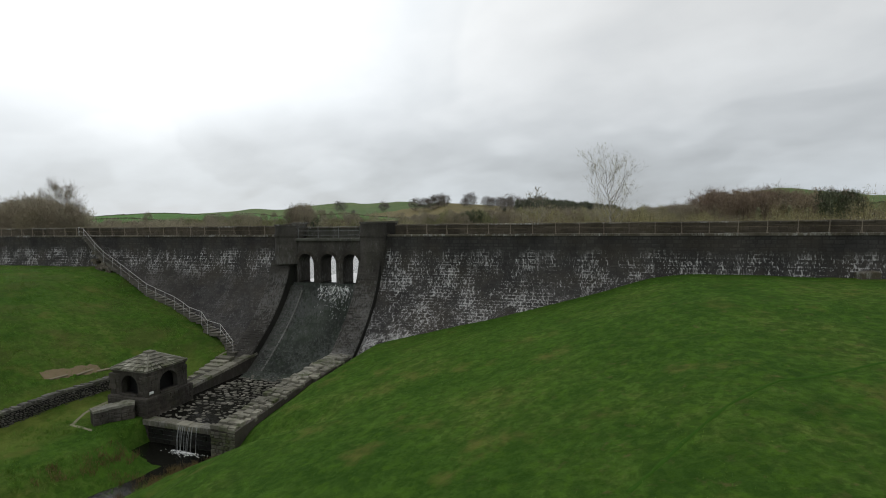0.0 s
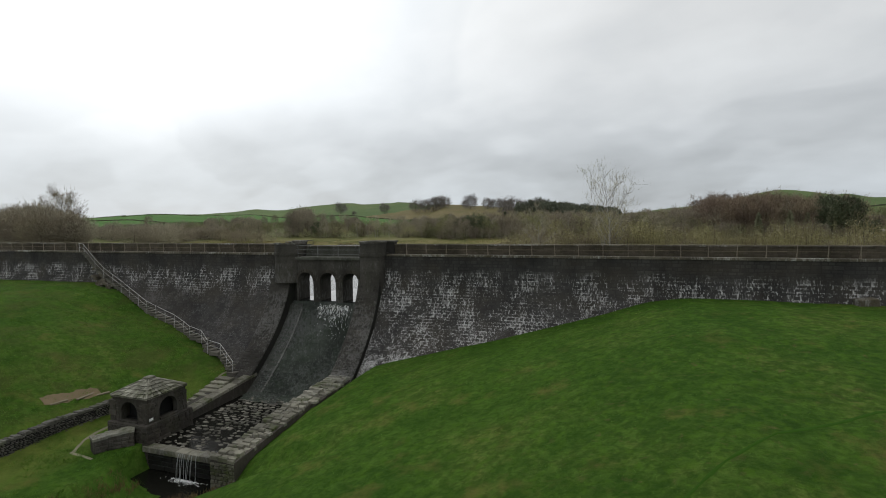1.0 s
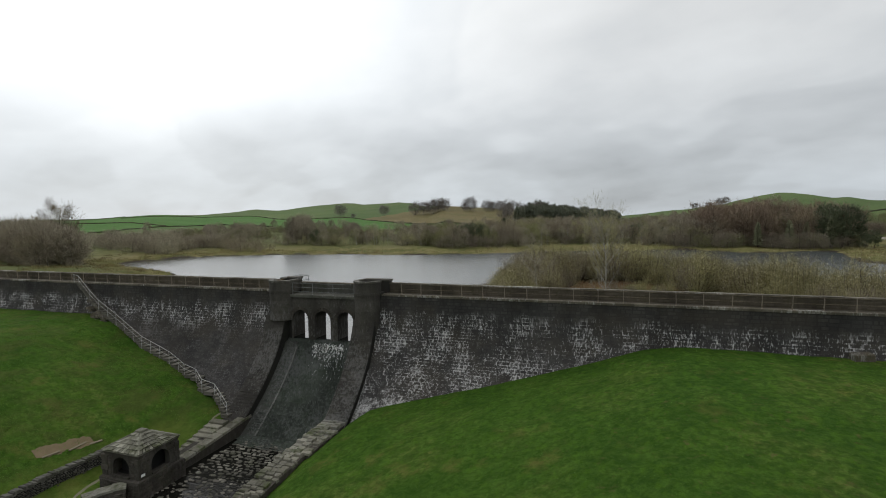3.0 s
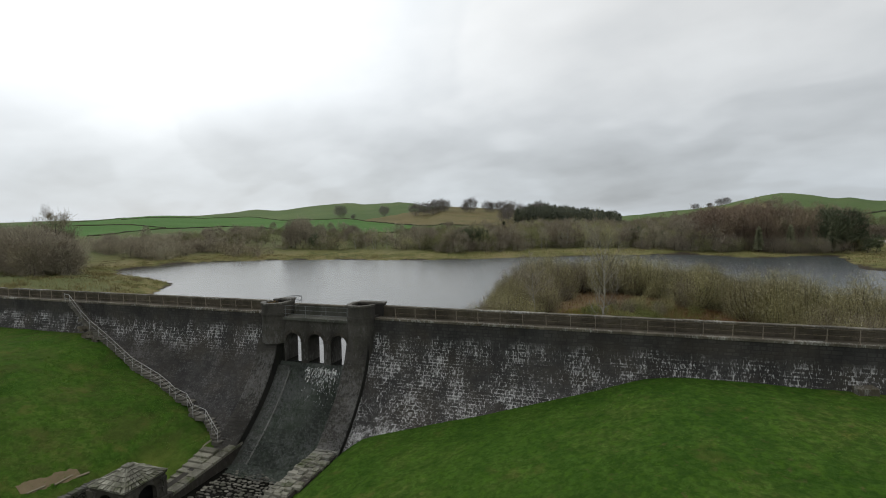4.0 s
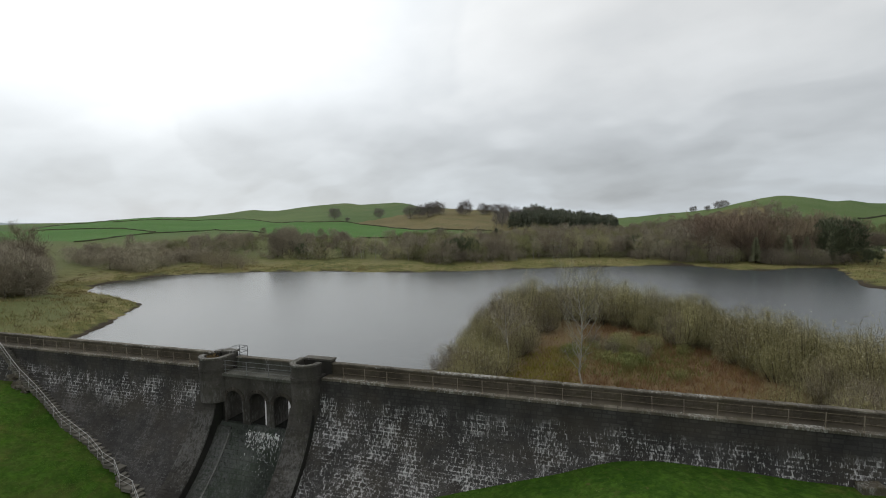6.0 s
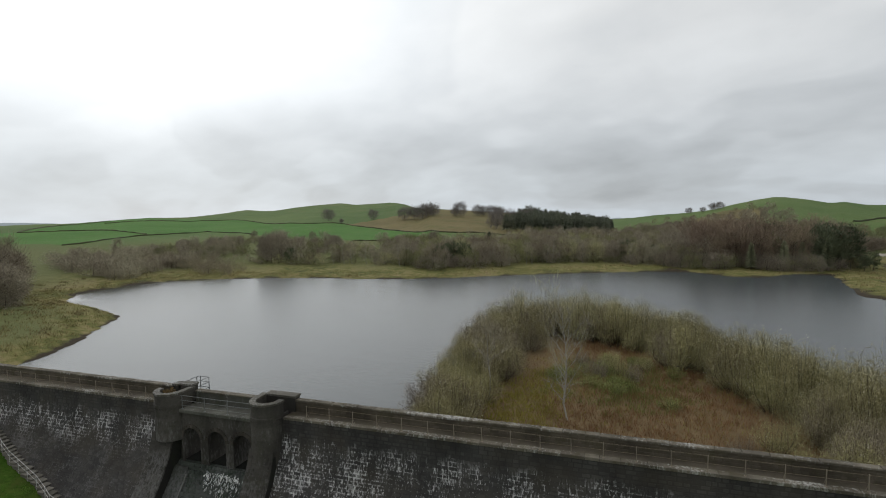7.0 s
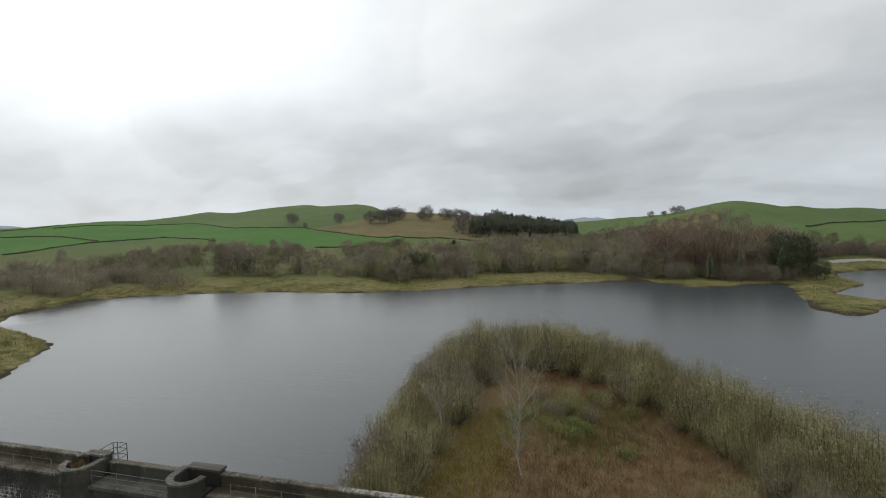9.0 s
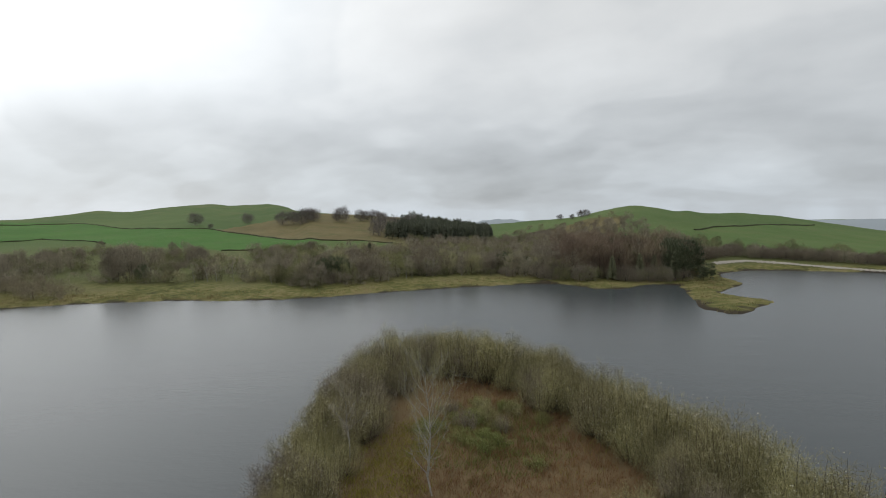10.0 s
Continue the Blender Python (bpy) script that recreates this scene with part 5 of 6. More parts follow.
def draped(name, pts, width, mat, label, category, lift=0.04):
    """A strip that lies on the ground along pts."""
    g = Geo()
    vs, fs = [], []
    dense = []
    for (xa, ya), (xb, yb) in zip(pts, pts[1:]):
        n = max(2, int(math.hypot(xb - xa, yb - ya) / 0.3))
        dense += [(xa + (xb - xa) * i / n, ya + (yb - ya) * i / n) for i in range(n)]
    dense.append(pts[-1])
    for i, (x, y) in enumerate(dense):
        x2, y2 = dense[min(i + 1, len(dense) - 1)]
        x1, y1 = dense[max(i - 1, 0)]
        d = Vector((x2 - x1, y2 - y1, 0)).normalized()
        ragged = random.uniform(0.6, 1.25)
        for s in (-1, -0.35, 0.35, 1):
            wv = width * ragged * (1 + 0.10 * math.sin(i * 0.9) + 0.12 * math.sin(i * 2.3 + 2 * s)) * 0.5 * s
            px, py = x - d.y * wv, y + d.x * wv
            vs.append((px, py, ground_at(px, py) + (lift if abs(s) < 1 else lift - 0.08)))
        if i:
            a = 4 * (i - 1)
            fs += [(a + j, a + j + 1, a + j + 5, a + j + 4) for j in range(3)]
    g.add(vs, fs)
    return tagged(part(name, g, mat, smooth=True), label, category, kind="structure")


draped("worn_path", [(-21.7, -21.4), (-22.2, -20.7), (-22.75, -19.8), (-23.2, -18.6), (-23.4, -17.5)], 0.42, M_PATH, "pale worn path through the grass", "path", 0.03)
draped("worn_path", [(-21.9, -21.35), (-20.8, -21.35), (-19.8, -21.4)], 0.38, M_PATH, "pale worn path through the grass", "path", 0.03)
draped("grass_furrow", [(13.2, -30.3), (14.9, -27.8), (16.5, -25.7), (18.5, -23.7), (20.9, -22.3), (22.6, -21.0), (26, -19.5)], 0.36, M_FURROW, "faint dark wheel furrow across the bank grass", "furrow", 0.015)
draped("shingle_beach", [(113, 206.5), (130, 212.5), (145, 206.5), (175, 187.5), (215, 168.5), (250, 153)], 3.4, M_SHINGLE, "pale shingle beach along the far arm of the reservoir", "beach", 0.25)
draped("path_edging", [(-20.9, -13.6), (-21.3, -10.5), (-21.9, -7.6), (-21.9, -6.2)], 0.28, M_PATH, "thin pale path edging up to the stair", "path")
draped("bare_earth", [(-27.5, -19.4), (-27.2, -17.8), (-26.9, -16.6), (-26.7, -15.6)], 1.9, M_DIRT, "strip of bare brown earth on the bank", "soil", 0.02)
for x, y, a, L in ((-26.9, -18.6, 1.45, 1.2), (-26.6, -16.8, 1.7, 1.5), (-26.25, -15.6, 1.3, 0.9)):
    g = Geo()
    g.box(-L / 2, L / 2, -0.08, 0.08, -0.03, 0.05, 0.01)
    o = tagged(part("plank", g, M_PLANK), "weathered plank lying on bare earth", "plank", group="planks on the bank")
    o.location = (x, y, ground_at(x, y) + 0.04)
    o.rotation_euler = (0.35, 0, a)


# ---- dry-stone field wall ----
fwall = thing("field_wall", "grey dry-stone field wall at the foot of the bank", "wall", (-25.0, -18, -12), kind="structure")


def wall_x(y):
    return -25.0 + 0.012 * (y + 18) * (y + 18) * (0.25 if y < -18 else 1.0)


g = Geo()
ys = np.arange(-15.2, -42, -0.8)
for a, b in zip(ys, ys[1:]):
    xa = wall_x(a)
    zb = ground_at(xa + 0.5, a)
    g.box(xa - 0.22 + 25.0, xa + 0.22 + 25.0, b + 18, a + 18, zb - 0.5 + 12, zb + 0.95 + 12)
part("core", g, M_BLACK, fwall)
rest = Geo()
count = 0
for course in range(9):
    y = -15.2
    while y > -42:
        wv = random.uniform(0.08, 0.2)
        hv = random.uniform(0.045, 0.072)
        xa = wall_x(y)
        zb = ground_at(xa + 0.5, y)
        v = Geo() if (y > -25 and course > 4 and count < 290) else rest
        z = zb + 0.02 + 0.118 * course + random.uniform(-0.02, 0.02)
        v.stone(Vector((xa + 0.22 + 25, y - wv + 18, z + 12)), Vector((0, 1, 0)), Vector((0, 0, 1)), Vector((1, 0, 0)), wv - 0.012, hv, random.uniform(0.02, 0.10), 0.035, 0.12)
        if v is not rest:
            part("stone", v, M_WALLING, fwall)
            count += 1
        y -= 2 * wv
y = -15.2
while y > -42:
    wv = random.uniform(0.05, 0.12)
    xa = wall_x(y)
    zb = ground_at(xa + 0.5, y) + 0.97
    rest.box(xa - 0.26 + 25, xa + 0.28 + 25, y - 2 * wv + 18, y + 18 - 0.01, zb + 12, zb + 12 + random.uniform(0.14, 0.26), 0.03)
    y -= 2 * wv
tagged(part("stone_rest", rest, M_WALLING, fwall), kind="stuff")

block = Geo()
block.box(-0.65, 0.65, -0.35, 0.4, -0.4, 0.42, 0.06)
b = tagged(part("boulder", block, M_COPING), "pale squared stone block at the foot of the dam", "boulder")
b.location = (29.9, -0.75, ground_at(29.9, -0.75) + 0.1)
b.rotation_euler = (0.05, -0.08, 0.2)


# ---- plants ----
rng = np.random.default_rng(7)


def unit(v):
    return v / np.maximum(np.linalg.norm(v, axis=-1, keepdims=True), 1e-9)


def blades(base, direction, length, width):
    """Thin tapered triangles: arrays of vertices and faces."""
    side = unit(np.cross(direction, rng.normal(size=direction.shape)))
    w2 = (width * 0.5)[:, None]
    v = np.stack([base - side * w2, base + side * w2, base + direction * length[:, None]], 1).reshape(-1, 3)
    f = np.arange(len(v)).reshape(-1, 3)
    return v, f


def bars(p0, p1, r0, r1):
    """Three-sided tapered sticks between arrays of points."""
    d = unit(p1 - p0)
    a = unit(np.cross(d, np.array([0.31, 0.22, 0.92])))
    b = np.cross(d, a)
    ring0, ring1 = [], []
    for k in range(3):
        t = 2 * math.pi * k / 3
        o = a * math.cos(t) + b * math.sin(t)
        ring0.append(p0 + o * r0[:, None])
        ring1.append(p1 + o * r1[:, None])
    v = np.stack(ring0 + ring1, 1).reshape(-1, 3)
    i = (np.arange(len(p0)) * 6)[:, None]
    f = np.concatenate([np.concatenate([i + k, i + (k + 1) % 3, i + 3 + (k + 1) % 3, i + 3 + k], 1) for k in range(3)])
    return v, f


def array_mesh(name, parts, mats):
    """One mesh out of (vertices, faces, material index) arrays."""
    vs, fs, mi, k = [], [], [], 0
    for v, f, m in parts:
        vs.append(v)
        fs += (f + k).tolist()
        mi += [m] * len(f)
        k += len(v)
    me = bpy.data.meshes.new(name)
    me.from_pydata(np.concatenate(vs).tolist(), [], fs)
    for m in mats:
        me.materials.append(m)
    me.polygons.foreach_set("material_index", mi)
    me.update()
    return me


def branching(h, crown, low, limbs, seed, lean=0.35, trunk=0.02, fine=True):
    """A trunk with limbs and side branches: sticks (p0, p1, r0, r1) and the points where twigs grow."""
    r = np.random.default_rng(seed)
    p0, p1, a0, a1, tips = [], [], [], [], []

    def stick(p, q, ra, rb):
        p0.append(p), p1.append(q), a0.append(ra), a1.append(rb)

    p = np.zeros(3)
    R = h * trunk
    spine = [p]
    n = 6
    for i in range(n):
        q = p + np.array([r.normal(0, 0.02 * h), r.normal(0, 0.02 * h), h * 0.86 / n])
        stick(p, q, R * (1 - i / n * 0.85), R * (1 - (i + 1) / n * 0.85))
        p = q
        spine.append(p)
    spine = np.array(spine)
    for i in range(limbs):
        t = low + (1 - low) * (i + r.uniform(0, 1)) / limbs
        s = t * n
        k = min(int(s), n - 1)
        o = spine[k] + (spine[k + 1] - spine[k]) * (s - k)
        az = i * 2.4 + r.uniform(-0.5, 0.5)
        reach = crown * (0.35 + 0.65 * math.sin(math.pi * min(1, (1 - t) * 0.8 + 0.2))) * r.uniform(0.75, 1.1)
        d = np.array([math.cos(az), math.sin(az), lean + r.uniform(0.1, 0.7)])
        q = o
        for j in range(4):
            e = q + d / np.linalg.norm(d) * reach / 4
            rr = R * 0.45 * (1 - t * 0.6)
            stick(q, e, rr * (1 - j / 4), rr * (1 - (j + 1) / 4) + 0.004 * h / 10)
            d = d + np.array([r.normal(0, 0.25), r.normal(0, 0.25), 0.16])
            for b in range(2 + j):
                dd = d / np.linalg.norm(d) + r.normal(0, 0.6, 3)
                g_ = e + dd / np.linalg.norm(dd) * reach * r.uniform(0.15, 0.36)
                if fine:
                    stick(e, g_, rr * 0.3, rr * 0.1 + 0.003)
                tips.append(g_)
                tips.append((e + g_) / 2)
            tips.append(e)
            q = e
    return tuple(np.array(x) for x in (p0, p1, a0, a1)), np.array(tips)


def tree_proto(h, crown, low, limbs, twigs, tw, tl, seed, up=0.35, trunk=0.02, spread=0.06, fine=True, lean=0.35):
    (p0, p1, a0, a1), tips = branching(h, crown, low, limbs, seed, lean, trunk=trunk, fine=fine)
    wood = bars(p0, p1, a0, a1)
    i = rng.integers(0, len(tips), twigs)
    base = tips[i] + rng.normal(0, spread * crown, (twigs, 3))
    out = unit(tips[i] - np.array([0, 0, h * 0.45]))
    d = unit(out * 0.6 + rng.normal(0, 0.55, (twigs, 3)) + np.array([0, 0, up]))
    crown_m = blades(base, d, rng.uniform(0.5, 1.2, twigs) * tl, rng.uniform(0.6, 1.3, twigs) * tw)
    return wood, crown_m


def bush_proto(h, w, stems, twigs, tw, seed, buds=0):
    """Willow scrub: many stems that fan out from the base, fine upright twigs."""
    r = np.random.default_rng(seed)
    az = r.uniform(0, 2 * math.pi, stems)
    out = r.uniform(0.05, 1.0, stems) ** 0.7
    tip = np.stack([np.cos(az) * out * w * 0.5, np.sin(az) * out * w * 0.5, h * (1.0 - 0.42 * out ** 2) * r.uniform(0.72, 1.05, stems)], 1)
    root = np.stack([np.cos(az) * out * w * 0.12, np.sin(az) * out * w * 0.12, np.full(stems, -0.15)], 1)
    mid = root + (tip - root) * 0.5 + np.stack([np.cos(az) * 0.10 * w * out, np.sin(az) * 0.10 * w * out, np.full(stems, -0.03 * h)], 1) + r.normal(0, 0.05 * w, (stems, 3))
    rad = np.full(stems, 0.028)
    v1, f1 = bars(root, mid, rad, rad * 0.65)
    v2, f2 = bars(mid, tip, rad * 0.65, rad * 0.2)
    wood = (np.concatenate([v1, v2]), np.concatenate([f1, f2 + len(v1)]))
    k = r.integers(0, stems, twigs)
    t = r.uniform(0.25, 1.0, twigs)[:, None]
    a = np.where(t < 0.5, root[k] + (mid[k] - root[k]) * t * 2, mid[k] + (tip[k] - mid[k]) * (t * 2 - 1))
    a = a + r.normal(0, 0.05 * w, (twigs, 3))
    d = unit(unit(tip[k] - root[k]) * 0.5 + r.normal(0, 0.8, (twigs, 3)) + np.array([0, 0, 0.05]))
    tw_m = blades(a, d, r.uniform(0.35, 1.0, twigs) * h * 0.13, r.uniform(0.5, 1.2, twigs) * tw)
    bud_m = None
    if buds:
        k = r.integers(0, twigs, buds)
        b = (a + d * (h * 0.12))[k] + r.normal(0, 0.1, (buds, 3))
        bud_m = blades(b, unit(r.normal(size=(buds, 3))), np.full(buds, 0.09), np.full(buds, 0.07))
    return wood, tw_m, bud_m


def conifer_proto(h, w, n, seed):
    r = np.random.default_rng(seed)
    wood = bars(np.array([[0, 0, -0.3]]), np.array([[0, 0, h]]), np.array([0.02 * h]), np.array([0.02]))
    t = r.uniform(0.08, 1.0, n) ** 0.8
    az = r.uniform(0, 2 * math.pi, n)
    rad = (1.02 - t) ** 0.42 * w * 0.5 * r.uniform(0.35, 1.15, n) + 0.1
    tip = np.stack([np.cos(az) * rad, np.sin(az) * rad, t * h - 0.12 * rad], 1)
    base = np.stack([np.cos(az) * rad * 0.3, np.sin(az) * rad * 0.3, t * h + 0.05 * rad], 1)
    d = tip - base
    L = np.linalg.norm(d, axis=1)
    return wood, blades(base, unit(d + r.normal(0, 0.25, d.shape) * L[:, None]), L * 1.1, np.maximum(L * 0.38, 0.25))


def placed(mesh, x, y, z, s, turn, tilt=0.0):
    v, f = mesh
    c, n = math.cos(turn), math.sin(turn)
    m = np.array([[c, -n, 0], [n, c, 0], [tilt, 0, 1]])
    return (v * s) @ m.T + np.array([x, y, z]), f


def round_proto(h, rx, rz, cz, clumps, twigs, tw, tl, seed, limbs=10, up=0.25, spread=0.16, trunk=0.02):
    """A tree whose twigs gather in many small clumps inside a rounded crown."""
    r = np.random.default_rng(seed)
    (p0, p1, a0, a1), tips = branching(h, rx * 1.15, 0.2, limbs, seed, trunk=trunk, fine=False)
    wood = bars(p0, p1, a0, a1)
    u = unit(r.normal(size=(clumps, 3))) * (r.uniform(0.15, 1.0, clumps) ** 0.4)[:, None]
    c = u * np.array([rx, rx, rz]) * r.uniform(0.8, 1.12, clumps)[:, None] + np.array([0, 0, cz])
    c[:, 2] = np.maximum(c[:, 2], 0.06 * h)
    i = r.integers(0, clumps, twigs)
    base = c[i] + r.normal(0, spread * rx, (twigs, 3))
    d = unit(unit(base - np.array([0, 0, cz * 0.6])) * 0.8 + r.normal(0, 0.5, (twigs, 3)) + np.array([0, 0, up]))
    return wood, blades(base, d, r.uniform(0.5, 1.2, twigs) * tl, r.uniform(0.6, 1.3, twigs) * tw)


# prototypes
FAR_TREES = [round_proto(9.5, 2.9 + 0.35 * (i % 3), 4.3, 5.0, 40, 1500, 0.085, 0.95, 20 + i, trunk=0.014) for i in range(6)]
FAR_TALL = [round_proto(12.0, 3.4 + 0.4 * i, 5.6, 6.4, 60, 2300, 0.09, 1.0, 30 + i, trunk=0.014) for i in range(4)]
FAR_ROUND = [round_proto(12, 6.0, 5.2, 6.3, 150, 6500, 0.09, 1.0, 40 + i, limbs=18, spread=0.15) for i in range(3)]
FAR_BUSH = [round_proto(4.2, 2.7, 2.2, 1.8, 30, 900, 0.08, 0.65, 60 + i, limbs=6) for i in range(4)]
CONIFERS = [conifer_proto(12, 7.0, 520, 80 + i) for i in range(3)]
SPRUCES = [conifer_proto(12, 5.0, 1500, 86 + i) for i in range(3)]
THICKET = [round_proto(9.0, 4.0, 4.2, 4.2, 90, 3600, 0.085, 0.8, 96 + i, limbs=12, spread=0.15, trunk=0.012) for i in range(3)]
PINES = [round_proto(13, 4.2, 5.2, 7.6, 60, 2400, 0.22, 1.0, 84 + i, spread=0.12) for i in range(2)]
SLIM = [round_proto(10, 1.7, 3.4, 6.6, 26, 500, 0.05, 0.9, 70 + i, limbs=9, trunk=0.013) for i in range(3)]


def stand(name, spots, protos, mats, label):
    """A far stand of trees nobody could count, as one object."""
    parts = []
    for (x, y, s) in spots:
        wood, crown = protos[rng.integers(0, len(protos))]
        turn = rng.uniform(0, 6.28)
        z = ground_at(x, y) - 0.2
        for m, (v, f) in enumerate((wood, crown)):
            parts.append((*placed((v, f), x, y, z, s, turn), m))
    return tagged(new(name, array_mesh(name, parts, mats)), label, "woodland", kind="stuff")


def scatter(n, x0, x1, y_of, depth, s0, s1, keep=None):
    out = []
    while len(out) < n:
        x = rng.uniform(x0, x1)
        y = y_of(x) + depth * rng.uniform(0, 1) ** 1.3
        if keep is None or keep(x, y):
            out.append((x, y, rng.uniform(s0, s1)))
    return out


FRONT = [(-152, 133), (-104, 138), (-77, 147), (-44, 136), (-28, 145), (-11, 163), (12, 168), (31, 167), (42, 157), (62, 158), (84, 156), (96, 174)]


def front(x):
    return float(np.interp(x, [p[0] for p in FRONT], [p[1] for p in FRONT]))


def copse(x, y):
    return math.sin(0.11 * x + 0.05 * y) + math.sin(0.07 * y - 0.05 * x + 1.0) > 0.15


for n, mt, lb in ((120, M_TWIG, "bare grey-brown winter woodland behind the far shore"), (45, M_TAN, "pale tan budding trees in the far woodland"), (110, M_PURPLE, "bare red-brown trees in the far woodland"), (55, M_OLIVE, "olive-green trees in the far woodland")):
    stand("far_woodland", scatter(n, -52, 44, lambda x: front(x) + 2, 75, 0.68, 1.08), FAR_TREES, [M_BARK, mt], lb)
    stand("far_woodland", scatter(n // 8, -104, -52, lambda x: front(x) + 2, 40, 0.5, 0.8), FAR_TREES, [M_BARK, mt], lb)
stand("shore_scrub", scatter(110, -70, 44, lambda x: front(x) - 0.5, 22, 0.55, 1.1), FAR_BUSH, [M_BARK, M_TWIG], "grey-brown shoreline scrub across the water")
stand("shore_scrub", scatter(50, -104, 30, lambda x: front(x) - 0.5, 20, 0.5, 0.9), FAR_BUSH, [M_BARK, M_OLIVE], "olive-brown shoreline scrub across the water")
stand("shore_birches", [(x + rng.uniform(-1.5, 1.5), front(x) - 0.5 + rng.uniform(-1, 1), rng.uniform(0.75, 1.1)) for x in (-88, -85, -83, -80, -77, -60, -21, -14, -13, -7, -6, 4, 22)], SLIM, [M_BIRCH, M_TWIG], "slim pale birches at the edge of the far woodland")
for n, mt in ((190, M_OLIVE), (85, M_TWIG), (50, M_TAN)):
    stand("hillside_scrub", scatter(n, -205, -48, lambda x: front(x) + 1, 100, 0.55, 1.35, lambda x, y: copse(x, y) or rng.uniform() < 0.15), FAR_BUSH, [M_BARK, mt], "olive-brown scrub scattered over rough pasture")
stand("hillside_trees", scatter(80, -200, -50, lambda x: front(x) + 4, 80, 0.45, 0.75, copse), FAR_TALL, [M_BARK, M_TWIG], "bare trees scattered over rough pasture")
stand("bank_scrub", scatter(95, -200, -136, lambda x: 92 - 0.25 * (x + 150), 40, 0.8, 1.5), FAR_BUSH, [M_BARK, M_TWIG], "dense grey-brown scrub behind the reservoir bank")
stand("bank_scrub", scatter(40, -170, -112, lambda x: 112 - 0.1 * (x + 140), 16, 0.7, 1.3), FAR_BUSH, [M_BARK, M_PURPLE], "red-brown scrub behind the reservoir bank")
stand("tall_copse", [(-118 + rng.uniform(-7, 7), 147 + rng.uniform(-5, 8), rng.uniform(0.85, 1.15)) for i in range(14)], FAR_TALL, [M_BARK, M_TWIG], "tall bare copse behind the far shore")
# the wooded point: lower towards the bay, tallest in its middle
for n, mt, x0, x1, s0, s1, lb in ((26, M_TWIG, 28, 48, 0.75, 0.98, "bare grey-brown trees on the point"), (34, M_POINT, 44, 68, 1.12, 1.38, "tall bare red-brown woodland on the point"), (22, M_POINT, 66, 92, 1.0, 1.28, "tall bare red-brown woodland on the point"),
                                  (14, M_OLIVE, 40, 92, 0.9, 1.25, "olive budding trees on the point"), (22, M_TWIG, 60, 98, 0.85, 1.2, "bare grey-brown trees on the point")):
    stand("point_woodland", scatter(n, x0, x1, lambda x: front(x) + 4, 44, s0, s1), FAR_TALL, [M_BARK, mt], lb)
stand("point_edge", scatter(60, 30, 97, lambda x: front(x) - 0.5, 10, 0.8, 1.5), FAR_BUSH, [M_BARK, M_TWIG], "bushy edge of the woodland on the point")
stand("point_edge", scatter(16, 34, 90, lambda x: front(x) - 0.5, 8, 0.7, 1.3), FAR_BUSH, [M_BARK, M_OLIVE], "olive bushes at the edge of the point")
stand("point_pines", scatter(9, 78, 94, lambda x: front(x) + 3, 18, 0.95, 1.2), PINES, [M_BARK, M_CONIFER], "dark round-topped pines among bare trees on the point")
stand("point_pines", [(70, 176, 1.15), (72, 172, 1.05), (66, 179, 1.1)], PINES, [M_BARK, M_CONIFER], "dark round-topped pines among bare trees on the point")
stand("plantation", [(-52 + 66 * u + rng.uniform(-3, 3), 292 + 22 * u + 92 * v * (1 - 0.35 * u), rng.uniform(0.8, 1.05) * (1.05 - 0.3 * u)) for u, v in rng.uniform(0, 1, (230, 2))], CONIFERS + PINES, [M_BARK, M_PLANT], "dark green conifer plantation on the hillside")
stand("plantation_edge", [(rng.uniform(-66, -40), rng.uniform(300, 345), rng.uniform(0.8, 1.3)) for i in range(14)], FAR_TALL, [M_BARK, M_OLD], "bare trees at the upper edge of the plantation")
for n, mt, lb in ((90, M_TWIG, "bare brown trees below the plantation"), (60, M_PURPLE, "bare red-brown trees below the plantation"), (25, M_OLIVE, "olive-brown trees below the plantation")):
    stand("valley_woodland", scatter(n, -34, 60, lambda x: 225 + 0.5 * max(0, x + 10), 55, 0.55, 0.85), FAR_TREES, [M_BARK, mt], lb)
stand("valley_woodland", [(rng.uniform(40, 110), rng.uniform(220, 330), rng.uniform(0.5, 0.85)) for i in range(85)], FAR_TREES, [M_BARK, M_TWIG], "bare brown trees filling the valley")
stand("moor_scrub", [(rng.uniform(30, 105), rng.uniform(290, 370), rng.uniform(0.5, 1.0)) for i in range(60)], FAR_BUSH, [M_BARK, M_PURPLE], "brown scrub on the moorland slope")


def arm(x):
    return float(np.interp(x, [100, 115, 130, 157, 182, 280, 330], [203, 213, 218, 210, 197, 150, 30]))


for n, mt in ((190, M_TWIG), (150, M_PURPLE)):
    stand("far_arm_trees", scatter(n, 104, 260, lambda x: arm(x) + 2, 14, 0.7, 1.35), FAR_BUSH, [M_BARK, mt], "bare scrub along the far arm of the reservoir")
stand("far_arm_trees", scatter(22, 112, 210, lambda x: arm(x) + 6, 16, 0.65, 1.0), FAR_TREES, [M_BARK, M_OLIVE], "bare trees along the far arm of the reservoir")


def in_thicket(x, y):
    return 0.64 * (15.5 - x) > y + 38.5


